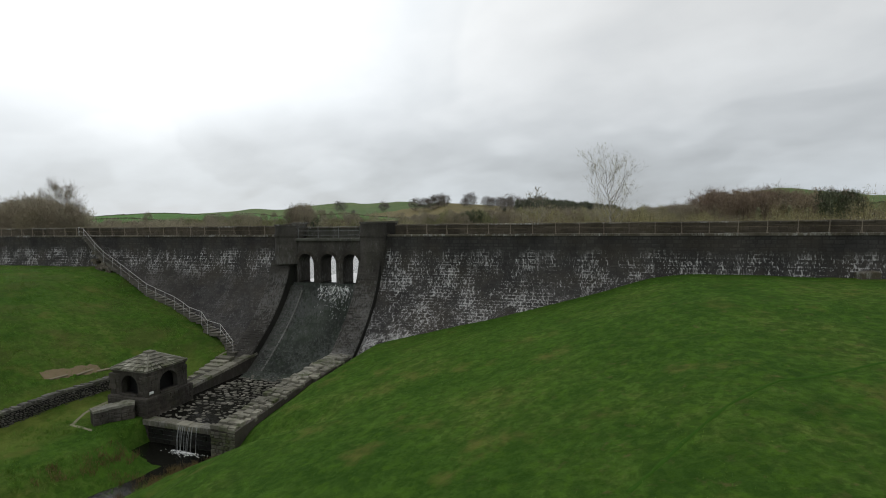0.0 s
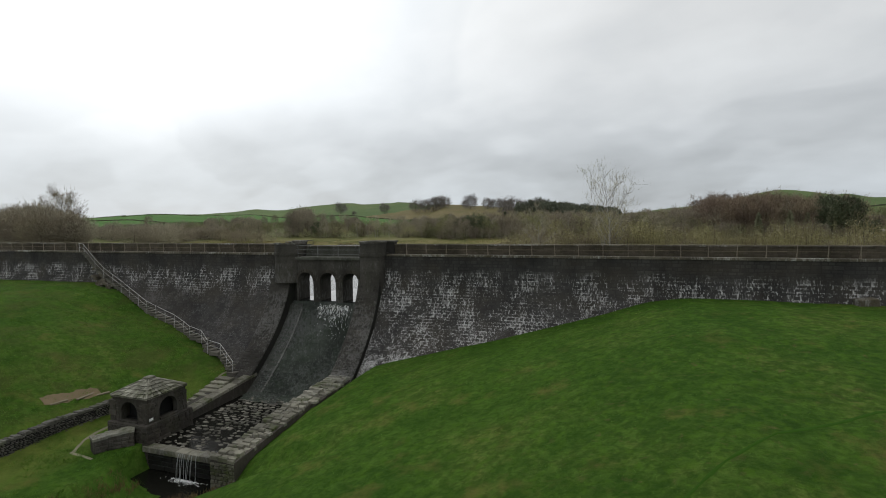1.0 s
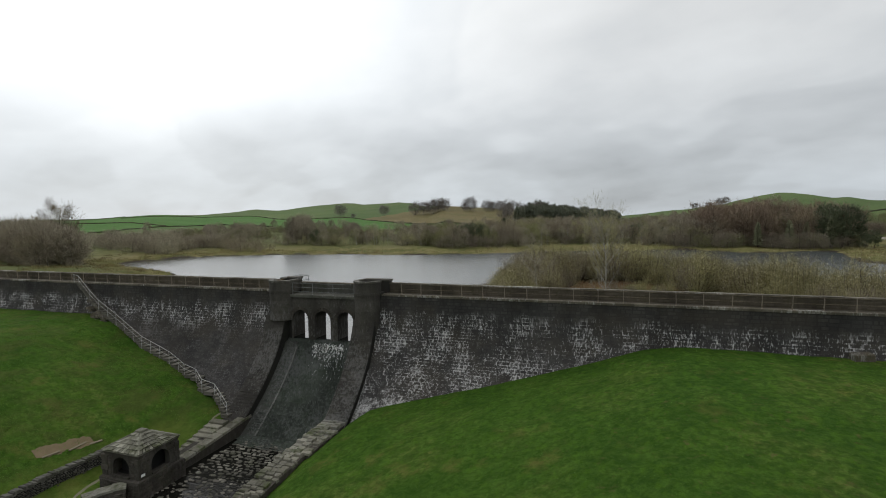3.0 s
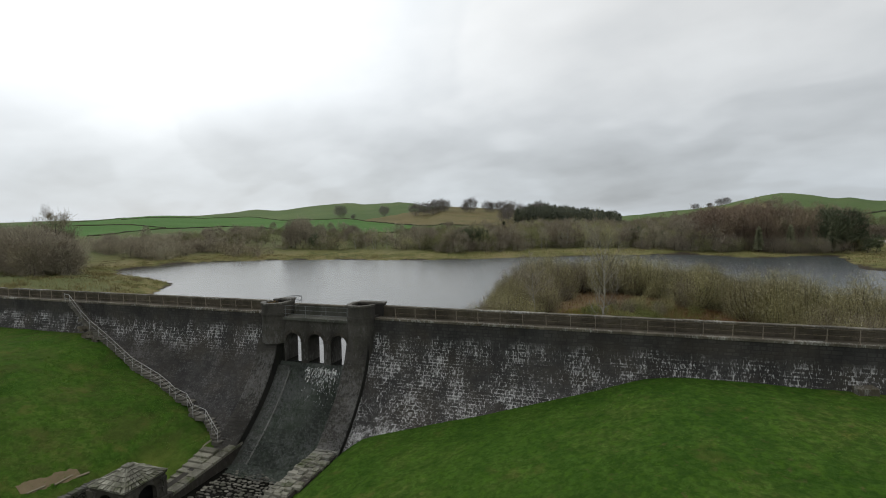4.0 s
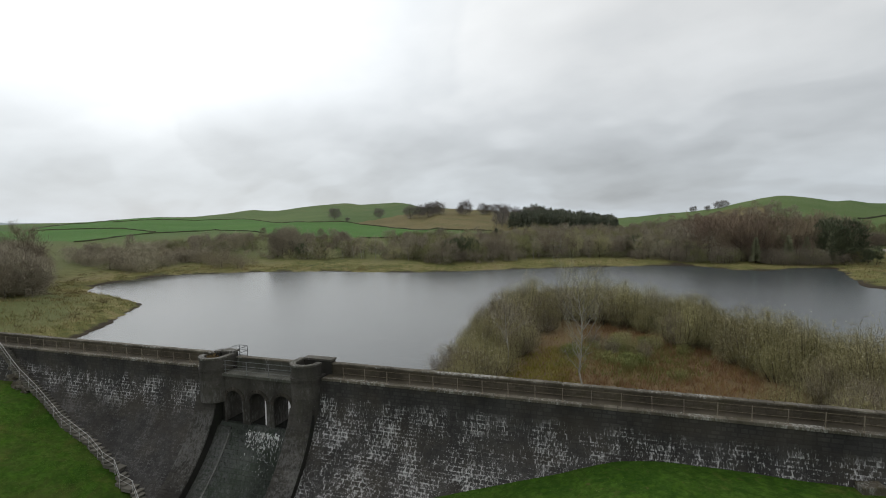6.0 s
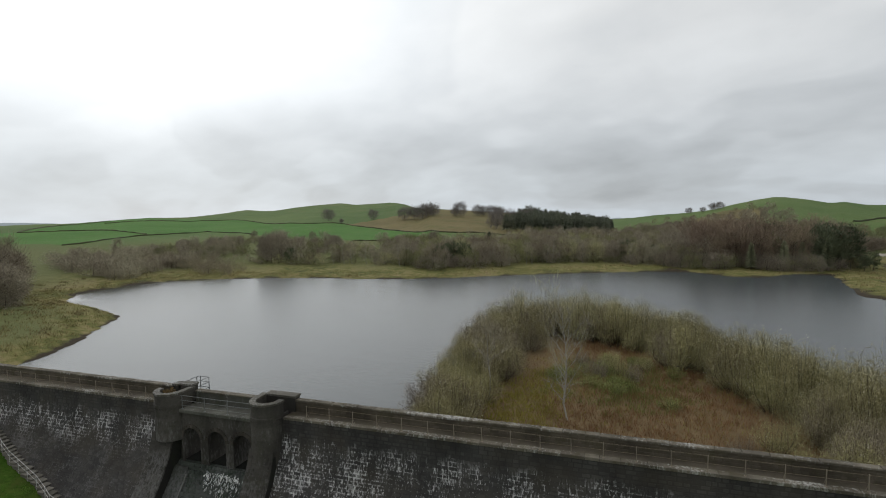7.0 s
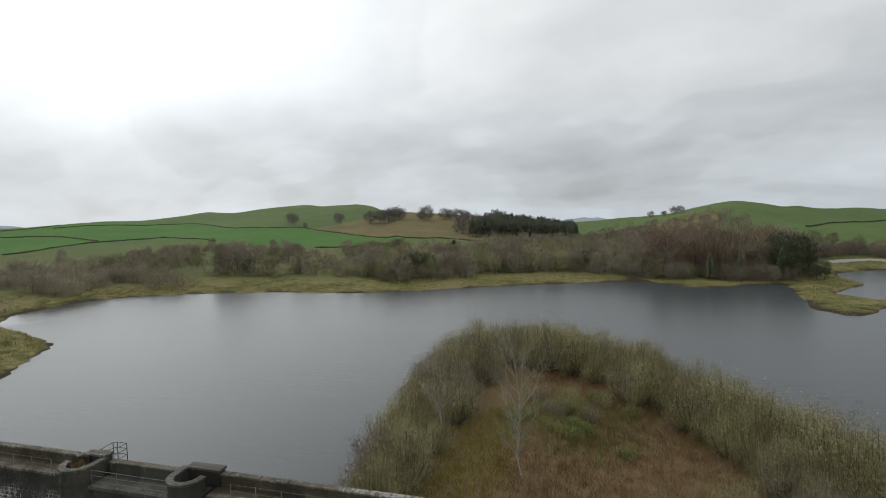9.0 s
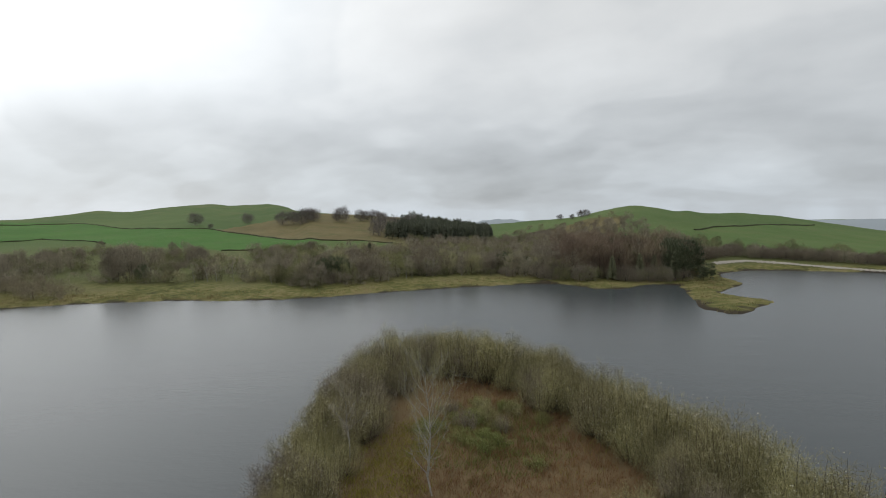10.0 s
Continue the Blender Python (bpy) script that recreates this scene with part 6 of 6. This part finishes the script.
stand("bank_thicket", scatter(60, -165, -103, lambda x: 27 + 0.42 * (-101 - x), 26, 0.95, 1.3, in_thicket), THICKET, [M_BARK, M_TWIG], "dense grey-brown thicket on the reservoir bank")
stand("bank_thicket", scatter(30, -164, -104, lambda x: 28 + 0.42 * (-101 - x), 24, 0.8, 1.15, in_thicket), THICKET, [M_BARK, M_PURPLE], "dense red-brown thicket on the reservoir bank")
stand("bank_thicket", scatter(22, -195, -150, lambda x: 58, 26, 0.5, 0.9, in_thicket), THICKET, [M_BARK, M_TWIG], "bare trees behind the bank thicket")
stand("dark_evergreens", [(-46, 146, 0.62), (-43, 148, 0.7), (-40, 150, 0.75), (-37, 151, 0.7), (-48, 150, 0.5), (-107, 141, 0.55), (19, 178, 0.6), (22, 179, 0.65), (26, 178, 0.6), (29, 177, 0.55), (90, 158, 0.42), (93, 160, 0.5)], PINES, [M_BARK, M_CONIFER], "small dark evergreens at the water's edge")


# countable far trees: old round trees on the fell and single field trees
def tree_thing(name, wood, crown, bark, leaf, label, category, at, s, turn, group=""):
    t = thing(name, label, category, at, group)
    t.scale = (s, s, s)
    t.rotation_euler = (0, 0, turn)
    part_ob = new("trunk", array_mesh("trunk", [(*wood, 0)], [bark]))
    part_ob.parent = t
    part_ob = new("crown", array_mesh("crown", [(*crown, 0)], [leaf]))
    part_ob.parent = t
    return t


olds = []
for i, (w_, c_) in enumerate(FAR_ROUND):
    x, y = [(-166, 400), (-158, 404), (-139, 388)][i]
    olds.append(tree_thing("old_tree", w_, c_, M_BARK, M_OLD, "bare round-crowned old tree on the brown fell", "tree", (x, y, ground_at(x, y) - 0.3), 1.08, i * 1.3, "old trees on the fell"))
for i, (x, y, s) in enumerate([(-145, 391, 0.95), (-132, 384, 0.8), (-111, 392, 0.95), (-101, 414, 0.75), (-96, 417, 0.7), (-89, 419, 0.75), (-83, 424, 0.6), (-118, 400, 0.55)]):
    copy_thing(olds[i % 3], pose(x, y, ground_at(x, y) - 0.3, 0, 0, 67 * i) @ Matrix.Scale(1.1 * s, 4))
for i, (x, y, s) in enumerate([(-248, 403, 0.95), (-212, 428, 0.85), (-220, 379, 0.35), (74, 428, 0.42), (82, 412, 0.36), (89, 412, 0.5), (93, 408, 0.5)]):
    o = copy_thing(olds[(i + 1) % 3], pose(x, y, ground_at(x, y) - 0.3, 0, 0, 50 * i) @ Matrix.Scale(s, 4))
    tagged(o, "bare round-crowned tree alone in a green field", group="single field trees")
(w_, c_) = tree_proto(15, 4.6, 0.25, 18, 3200, 0.07, 1.5, 91, spread=0.12)
tree_thing("bank_tree", w_, c_, M_BARK, M_PURPLE, "tall bare tree above the bank thicket", "tree", (-125, 50, ground_at(-125, 50) - 0.3), 1.0, 0.4)

spruce = tree_thing("spruce_tree", *SPRUCES[0], M_BARK, M_LARCH, "pale green spruce among bare trees on the point", "tree", (59, 157.5, ground_at(59, 157.5) - 0.2), 0.75, 0.0, "spruces on the point")
for i, (x, y, s) in enumerate([(81, 160, 1.15), (69, 160, 1.1), (75, 163, 1.0)]):
    copy_thing(spruce, pose(x, y, ground_at(x, y) - 0.2, 0, 0, 70 * i) @ Matrix.Scale(s, 4))
dark_spruce = tree_thing("spruce_tree", *SPRUCES[1], M_BARK, M_CONIFER, "dark green spruce standing above bare woodland", "tree", (-38, 195, ground_at(-38, 195) - 0.2), 0.8, 0.0, "dark spruces")
for i, (x, y, s) in enumerate([(-52, 160, 0.5), (71, 182, 1.35), (79, 186, 1.3)]):
    copy_thing(dark_spruce, pose(x, y, ground_at(x, y) - 0.2, 0, 0, 80 * i) @ Matrix.Scale(s, 4))

# far blue fells, beyond the ridges; their haze is painted as pale colour
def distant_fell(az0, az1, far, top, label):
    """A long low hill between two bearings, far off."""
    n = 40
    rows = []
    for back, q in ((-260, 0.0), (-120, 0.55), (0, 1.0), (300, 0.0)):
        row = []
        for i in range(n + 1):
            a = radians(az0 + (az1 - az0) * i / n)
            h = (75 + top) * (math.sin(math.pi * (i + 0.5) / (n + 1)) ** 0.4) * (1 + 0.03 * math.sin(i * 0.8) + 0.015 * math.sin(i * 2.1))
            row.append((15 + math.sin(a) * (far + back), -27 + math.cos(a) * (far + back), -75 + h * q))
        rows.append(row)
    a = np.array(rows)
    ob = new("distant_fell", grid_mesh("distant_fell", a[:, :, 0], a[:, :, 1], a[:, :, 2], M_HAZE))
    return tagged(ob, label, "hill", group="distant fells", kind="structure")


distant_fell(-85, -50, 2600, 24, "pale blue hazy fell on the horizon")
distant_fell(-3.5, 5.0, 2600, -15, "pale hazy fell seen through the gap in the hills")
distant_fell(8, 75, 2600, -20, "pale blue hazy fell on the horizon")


# field boundaries
def hedge(pts, label, h=0.75, wd=1.0):
    g = Geo()
    dense = []
    for (xa, ya), (xb, yb) in zip(pts, pts[1:]):
        n = max(2, int(math.hypot(xb - xa, yb - ya) / 4))
        dense += [(xa + (xb - xa) * i / n, ya + (yb - ya) * i / n) for i in range(n)]
    dense.append(pts[-1])
    vs, fs = [], []
    for i, (x, y) in enumerate(dense):
        x2, y2 = dense[min(i + 1, len(dense) - 1)]
        x1, y1 = dense[max(i - 1, 0)]
        d = Vector((x2 - x1, y2 - y1, 0)).normalized()
        z = ground_at(x, y)
        hh = h * random.uniform(0.7, 1.3)
        for s, q in ((-1, -0.4), (-0.8, 0.7 * hh), (-0.2, hh), (0.4, hh * 0.95), (1, -0.4)):
            vs.append((x - d.y * s * wd / 2, y + d.x * s * wd / 2, z + q))
        if i:
            a = 5 * (i - 1)
            fs += [(a + j, a + j + 1, a + j + 6, a + j + 5) for j in range(4)]
    g.add(vs, fs)
    return tagged(part("hedge", g, M_HEDGE), label, "hedge", group="field hedges")


for pts in ([(-440, 247), (-430, 264), (-410, 280), (-360, 271), (-315, 257)], [(-290, 178), (-292, 198), (-308, 236), (-307, 259), (-311, 281), (-305, 306), (-263, 295), (-238, 284)],
            [(-484, 356), (-450, 385), (-440, 440), (-414, 454), (-342, 420), (-263, 382), (-236, 380), (-211, 369), (-159, 337), (-123, 303), (-91, 280), (-74, 288), (-60, 284), (-36, 274)],
            [(-137, 247), (-115, 252), (-105, 259), (-87, 260)], [(-440, 247), (-457, 261), (-525, 338), (-529, 369), (-548, 413)], [(20, 322), (41, 339), (59, 354), (68, 351)], [(140, 302), (158, 321), (172, 331), (197, 352), (282, 427)]):
    hedge(pts, "dark field hedge between green pastures")


# ---- the spit: scrub, birch, bracken ----
BUSHES = []
for i in range(6):
    wood, tw_m, bud_m = bush_proto(5.2, 5.6, 44, 6400, 0.021, 120 + i, 420 if i in (1, 4) else (90 if i in (0, 3) else 0))
    olive = i % 3 != 2
    b = thing("willow_bush", "bare olive-brown willow bush on the wooded spit" if olive else "bare purple-brown bush on the wooded spit", "bush", group="bushes on the spit")
    for nm, dat, mt in (("trunk", wood, M_BARK), ("crown", tw_m, M_SCRUB if olive else M_PURPLE), ("catkin", bud_m, M_BUD)):
        if dat is not None:
            o = new(nm, array_mesh(nm, [(*dat, 0)], [mt]))
            o.parent = b
            if nm == "catkin":
                tagged(o, kind="stuff")
    BUSHES.append(b)
used = [False] * len(BUSHES)


def plant_bush(k, x, y, s):
    m = pose(x, y, ground_at(x, y) - 0.05, 0, 0, rng.uniform(0, 360)) @ Matrix.Diagonal((s * rng.uniform(0.9, 1.15), s * rng.uniform(0.9, 1.15), s * rng.uniform(0.85, 1.15), 1))
    if not used[k]:
        BUSHES[k].matrix_basis = m
        used[k] = True
    else:
        bpy_copy = copy_thing(BUSHES[k], Matrix())
        bpy_copy.matrix_basis = m


ringp = [Vector((p[0], p[1], 0)) for p in SPIT]
centre = Vector((17, 22, 0))
for a, b in zip(ringp, ringp[1:]):
    n = max(1, int((b - a).length / 1.7))
    for i in range(n):
        p = a.lerp(b, (i + 0.5) / n)
        for depth in (0.6, 3.0, 5.6, 8.6):
            q = p + (centre - p).normalized() * (depth + rng.uniform(-0.6, 1.8))
            if q.y < 3.4 or (depth > 5 and (rng.uniform() < 0.4 or q.y < 22)) or (depth > 8 and q.y < 34):
                continue
            yellow = q.x > 26 or rng.uniform() < 0.3
            k = int(rng.choice([1, 4, 0, 3] if yellow else [2, 0, 3, 5]))
            plant_bush(k, q.x, q.y, rng.uniform(0.6, 1.25) * (0.85 if depth < 1 else 1.0) * (1.0 + 0.22 * float(smooth01(22, 40, q.y)) + 0.2 * float(smooth01(27, 34, q.x)) * float(smooth01(34, 26, q.y))))
for i in range(46):
    x, y = rng.uniform(31.5, 48), rng.uniform(4.5, 24)
    if inside_distance(np.array([x]), np.array([y]), SPIT)[0] > 1.5:
        plant_bush(int(rng.choice([1, 4, 0, 3, 2, 5])), x, y, rng.uniform(0.65, 1.2))
for x, y, s in [(1.6, 8.5, 0.8), (2.6, 13, 0.75), (3.2, 18, 0.8), (2.0, 23, 0.9), (3.8, 28, 0.8), (14.5, 29, 0.55), (17, 31, 0.5), (18.6, 28.5, 0.45), (16, 34, 0.5), (20, 33, 0.45), (12.5, 33, 0.4), (26, 10, 0.5), (29, 8, 0.7), (29, 13, 0.7)]:
    plant_bush(int(rng.choice([0, 3, 5])), x, y, s)

(w_, c_) = tree_proto(12.4, 4.4, 0.14, 28, 1900, 0.018, 0.9, 205, up=0.8, trunk=0.0095, spread=0.05, lean=0.85)
tree_thing("birch_tree", w_, c_, M_BIRCH, M_TAN, "pale leafless birch standing alone on the spit", "tree", (12.3, 15.2, ground_at(12.3, 15.2) - 0.2), 1.0, 0.9)
(w_, c_) = tree_proto(9.5, 2.2, 0.35, 10, 700, 0.03, 0.8, 217, up=0.5, trunk=0.009, spread=0.05)
tree_thing("birch_tree", w_, c_, M_BIRCH, M_TWIG, "slim pale birch among willow scrub", "tree", (3.6, 19.5, ground_at(3.6, 19.5) - 0.2), 1.0, 2.0)


def sward(name, n, spots, hgt, wid, mat, label, category="grass", lean=0.38):
    """Upright blades strewn over the ground, as one object."""
    xy = spots(n)
    z = height(xy[:, 0], xy[:, 1])
    base = np.column_stack([xy, z - 0.03])
    m = len(base)
    d = unit(np.column_stack([rng.normal(0, lean, m), rng.normal(0, lean, m), np.ones(m)]))
    return tagged(new(name, array_mesh(name, [(*blades(base, d, rng.uniform(0.4, 1.2, m) * hgt, rng.uniform(0.6, 1.3, m) * wid), 0)], [mat])), label, category, kind="stuff")


def clumped(x0, x1, y0, y1, keep, clump=0.3, per=9):
    def spots(n):
        k = n // per + 1
        c = np.column_stack([rng.uniform(x0, x1, k), rng.uniform(y0, y1, k)])
        p = np.repeat(c, per, 0) + rng.normal(0, clump, (k * per, 2))
        return p[keep(p[:, 0], p[:, 1])]
    return spots


def in_spit(x, y):
    return (inside_distance(x, y, SPIT) > 1.2) & (y > 2.2)


def patch(cx_, cy_, rx, ry):
    return lambda x, y: in_spit(x, y) & (((x - cx_) / rx) ** 2 + ((y - cy_) / ry) ** 2 + 0.5 * fnoise(x, y, 2.5, 3.0) < 1)


def soft(cx_, cy_, rx, ry, most=1.0):
    """Ragged patch whose cover thins out towards its rim."""
    def keep(x, y):
        d = ((x - cx_) / rx) ** 2 + ((y - cy_) / ry) ** 2 + 0.7 * fnoise(x, y, 3.0, 3.0) + 0.5 * fnoise(x, y, 1.0, 5.0)
        return in_spit(x, y) & (rng.uniform(0, 1, x.shape) < most * np.clip(1.4 - d, 0, 1))
    return keep


sward("bracken", 64000, clumped(2, 40, 3, 50, lambda x, y: in_spit(x, y) & (rng.uniform(0, 1, x.shape) < 0.12 + 0.88 * smooth01(8, 14, x + 2 * fnoise(x, y, 3.0, 1.0)))), 0.75, 0.045, M_BRACKEN, "dead red-brown bracken on the spit", "bracken")
sward("rough_grass", 34000, clumped(2, 18, 3, 36, soft(7.5, 17, 4.2, 13)), 0.5, 0.05, M_MOSS, "yellow-green rough grass beside the birch")
sward("rough_grass", 12000, clumped(4, 34, 6, 46, soft(19, 27, 14, 18, 0.5)), 0.55, 0.045, M_MOSS, "thin yellowed grass among bracken")
sward("green_brambles", 17000, clumped(7, 28, 16, 42, soft(17, 28, 7.5, 9.0)), 0.8, 0.06, M_BRAMBLE, "green bramble patch among bracken", "brambles")
wood, tw_m, bud_m = bush_proto(2.6, 3.4, 26, 3600, 0.035, 301)
bramble = None
for i in range(22):
    x, y = rng.normal(17, 3.8), rng.normal(29, 4.2)
    m = pose(x, y, ground_at(x, y) - 0.05, 0, 0, rng.uniform(0, 360)) @ Matrix.Diagonal((rng.uniform(0.6, 1.1), rng.uniform(0.5, 0.95), rng.uniform(0.3, 0.65), 1))
    if bramble is None:
        bramble = thing("bramble_bush", "dense olive-green bramble bush on the spit", "bush", group="brambles on the spit")
        for nm, dat, mt in (("stem", wood, M_BARK), ("leaves", tw_m, M_BRAMBLE)):
            o = new(nm, array_mesh(nm, [(*dat, 0)], [mt]))
            o.parent = bramble
        bramble.matrix_basis = m
    else:
        copy_thing(bramble, Matrix()).matrix_basis = m
sward("shore_tussocks", 42000, clumped(-150, -62, 3, 112, lambda x, y: (inside_distance(x, y, LAKE) < -1.0) & (inside_distance(x, y, LAKE) > -45) & (fnoise(x, y, 3.0, 7.0) > 0.05), 0.45, 24), 0.75, 0.07, M_TUSSOCK, "dead brown tussocks on the reservoir bank", "grass", 0.6)
sward("shore_rushes", 26000, clumped(-135, -62, 3, 118, lambda x, y: (inside_distance(x, y, LAKE) < -0.5) & (inside_distance(x, y, LAKE) > -25), 0.7, 12), 0.7, 0.10, M_REED, "yellowed rushes along the reservoir shore", "rushes")
sward("shore_rushes", 22000, clumped(-128, 100, 98, 175, lambda x, y: (inside_distance(x, y, LAKE) < -0.3) & (inside_distance(x, y, LAKE) > -14), 0.8, 12), 0.6, 0.16, M_REED, "yellowed rushes along the far shore", "rushes")
sward("stream_rushes", 26000, clumped(-24, -7, -34, -19.5, lambda x, y: (height(x, y) < -12.6) & (height(x, y) > -14.15) & (fnoise(x, y, 2.2, 8.0) > 0.08), 0.14, 30), 0.42, 0.022, M_RUSH, "red-brown dead rushes along the stream", "rushes", 0.3)
sward("stream_grass", 16000, clumped(-26, -12, -34, -19.5, lambda x, y: (height(x, y) < -12.1) & (height(x, y) > -14.1) & (fnoise(x, y, 1.6, 2.0) > 0.0), 0.16, 30), 0.25, 0.03, M_TUFT, "coarse green grass beside the stream", lean=0.7)


def on_bank(x, y):
    return ((x > -8.8) | (x < -18.9)) & (y < -0.064 * np.maximum(0, -height(x, y) - 0.8) ** 2 - 0.05)


sward("grass_tufts", 26000, clumped(-9, 34, -34, -0.5, lambda x, y: on_bank(x, y) & (fnoise(x, y, 1.3, 4.0) + fnoise(x, y, 5.0, 2.0) > -0.1), 0.22, 12), 0.11, 0.03, M_TUFT, "tufts in the mown bank grass", lean=1.1)
sward("grass_tufts", 50000, clumped(-60, -19, -30, -2, lambda x, y: on_bank(x, y) & (fnoise(x, y, 1.3, 4.0) + fnoise(x, y, 5.0, 2.0) > -0.1), 0.25, 12), 0.2, 0.045, M_TUFT, "tufts in the rough bank grass", lean=1.1)


# ---- masonry pieces of the dam, last ----
def face_table(off):
    zs = np.linspace(0.0, -13.5, 500)
    ys = np.array([face_y(z, off) for z in zs])
    s = np.concatenate([[0], np.cumsum(np.hypot(np.diff(zs), np.diff(ys)))])
    return zs, ys, s


def face_point(tab, s):
    zs, ys, ss = tab
    y, z = float(np.interp(s, ss, ys)), float(np.interp(s, ss, zs))
    y2, z2 = float(np.interp(s + 0.1, ss, ys)), float(np.interp(s + 0.1, ss, zs))
    down = Vector((0, y2 - y, z2 - z)).normalized()
    return Vector((0, y, z)), down


EX = Vector((1, 0, 0))


def limed(me):
    """Gives the flanks of every stone the joint's surface."""
    me.materials.append(M_MORTAR)
    me.polygons.foreach_set("material_index", [0, 0, 1, 0, 1] * (len(me.polygons) // 5))
    me.update()
    return me


UNIT_STONES = []
for i in range(8):
    g = Geo()
    g.stone(Vector((0, 0, 0)), Vector((1, 0, 0)), Vector((0, 0, 1)), Vector((0, -1, 0)), 1.0, 1.0, 1.0, 0.09, 1.4)
    UNIT_STONES.append(limed(g.data("stone", M_STONE)))


def lay(tab, x0, x1, s0, s1, skip, own, parent, rest, depth=(0.008, 0.026), wr=(0.15, 0.38), gap=0.017, hr=(0.12, 0.19)):
    s = s0
    while s < s1:
        h = random.uniform(*hr)
        o, down = face_point(tab, s + h)
        nrm = Vector((0, down.z, -down.y))
        if nrm.y > 0:
            nrm = -nrm
        x = x0 + random.uniform(-0.3, 0)
        while x < x1:
            w_ = random.uniform(*wr)
            a, b = max(x, x0), min(x + 2 * w_, x1)
            if b - a > 0.12 and not skip((a + b) / 2, o):
                c = Vector(((a + b) / 2, o.y, o.z))
                hw, dp = (b - a) / 2 - gap * 1.35, random.uniform(*depth)
                hj = h - gap * 0.6 + random.uniform(-0.025, 0.006)
                if own(c):
                    ob = new("stone", UNIT_STONES[random.randrange(8)])
                    ob.parent = parent
                    ob.matrix_basis = Matrix(((hw, 0, 0, c.x), (0, -nrm.y * dp, -down.y * hj, c.y), (0, -nrm.z * dp, -down.z * hj, c.z), (0, 0, 0, 1)))
                else:
                    rest.stone(c, EX, -down, nrm, hw, hj, dp, random.uniform(0.018, 0.042), 0.06)
            x += 2 * w_
        s += 2 * h


TAB = face_table(0.0)
rest = Geo()


def buried(x, o):
    return ground_at(x, min(o.y - 0.3, -0.3)) > o.z + 0.7


GROUND_CACHE = {}


def buried_fast(x, o):
    k = (int(x * 2), int(o.z * 3))
    if k not in GROUND_CACHE:
        GROUND_CACHE[k] = buried(x, o)
    return GROUND_CACHE[k]


lay(TAB, -8.6, 44.0, 0.26, 9.9, buried_fast, lambda c: 4.0 < c.x < 12.5 and c.z > -5.5, dam, rest)
lay(TAB, -72.0, -21.25, 0.26, 12.0, buried_fast, lambda c: False, dam, rest)
o = part("stone_rest", rest, M_STONE, dam)
limed(o.data)
tagged(o, kind="stuff")

# ledge stones and parapet copings, piece by piece
for x0, x1 in ((-84.0, -20.75), (-8.2, 60.0)):
    x = x0
    while x < x1:
        d = min(random.uniform(0.9, 1.6), x1 - x)
        near_enough = -62 < x < 36
        if d > 0.2 and near_enough:
            box_part("ledge_stone", M_COPING, dam, x + 0.012, x + d - 0.012, -0.09 + random.uniform(-0.015, 0.015), 0.44, -0.2, random.uniform(-0.015, 0.012), c=0.02)
            box_part("coping_stone", M_COPING, dam, x + 0.01, x + d - 0.01, 1.24 + random.uniform(-0.02, 0.02), 1.77, 0.80, 0.93 + random.uniform(-0.015, 0.015), c=0.035)
        x += d
far = Geo()
for x0, x1 in ((-95, -63.5), (37, 70)):
    far.box(x0, x1, -0.09, 0.44, -0.2, 0.0, 0.02)
    far.box(x0, x1, 1.24, 1.77, 0.80, 0.93, 0.03)
part("ledge_far", far, M_COPING, dam)
inner = Geo()
for x0, x1 in ((-66.0, -20.6), (-7.9, 42.0)):
    for r in range(4):
        x = x0
        while x < x1:
            w_ = random.uniform(0.16, 0.34)
            inner.stone(Vector((x + w_, 1.30, 0.1 + 0.22 * r)), EX, Vector((0, 0, 1)), Vector((0, -1, 0)), w_ - 0.014, 0.098, random.uniform(0.01, 0.035), 0.02, 0.03)
            x += 2 * w_
tagged(part("parapet_stone", inner, M_CREST, dam), kind="stuff")

# cheeks and chute courses
cheek_rest = Geo()
for x0, x1, proud in ((-21.17, CHUTE_L - 0.02, 0.45), (BAY_R + 0.02, -8.68, 0.70)):
    lay(face_table(proud), x0, x1, 3.0, 14.6, lambda x, o: o.z < -11.2, lambda c: False, spill, cheek_rest, (0.015, 0.05), (0.25, 0.5), 0.018, (0.12, 0.17))
part("cheek_stone", cheek_rest, M_TURRET, spill)
chute_rest = Geo()
pts = [Vector((0, a, b)) for a, b in floor_prof[1:27]]
for p, q in zip(pts, pts[1:]):
    L = (q - p).length
    n = max(1, round(L / 0.30))
    for i in range(n):
        c = p.lerp(q, (i + 0.5) / n)
        down = (q - p).normalized()
        nrm = Vector((0, down.z, -down.y))
        if nrm.y > 0:
            nrm = -nrm
        tilt = (nrm * 1.0 + down * 0.45).normalized()
        dn = Vector((0, tilt.z, -tilt.y))
        if dn.z > 0:
            dn = -dn
        x = BAY_L + 0.03 + random.uniform(-0.2, 0.0)
        proud = random.uniform(0.05, 0.14)
        while x < BAY_R:
            w_ = random.uniform(0.18, 0.42)
            a, b = max(x, BAY_L + 0.02), min(x + 2 * w_, BAY_R - 0.02)
            if b - a > 0.1:
                chute_rest.stone(Vector(((a + b) / 2, c.y, c.z)), EX, -dn, tilt, (b - a) / 2 - 0.004, L / n / 2, proud + random.uniform(-0.012, 0.012), 0.008, 0.15)
            x += 2 * w_
tagged(part("chute_stone", chute_rest, M_CHUTE, spill), kind="stuff")
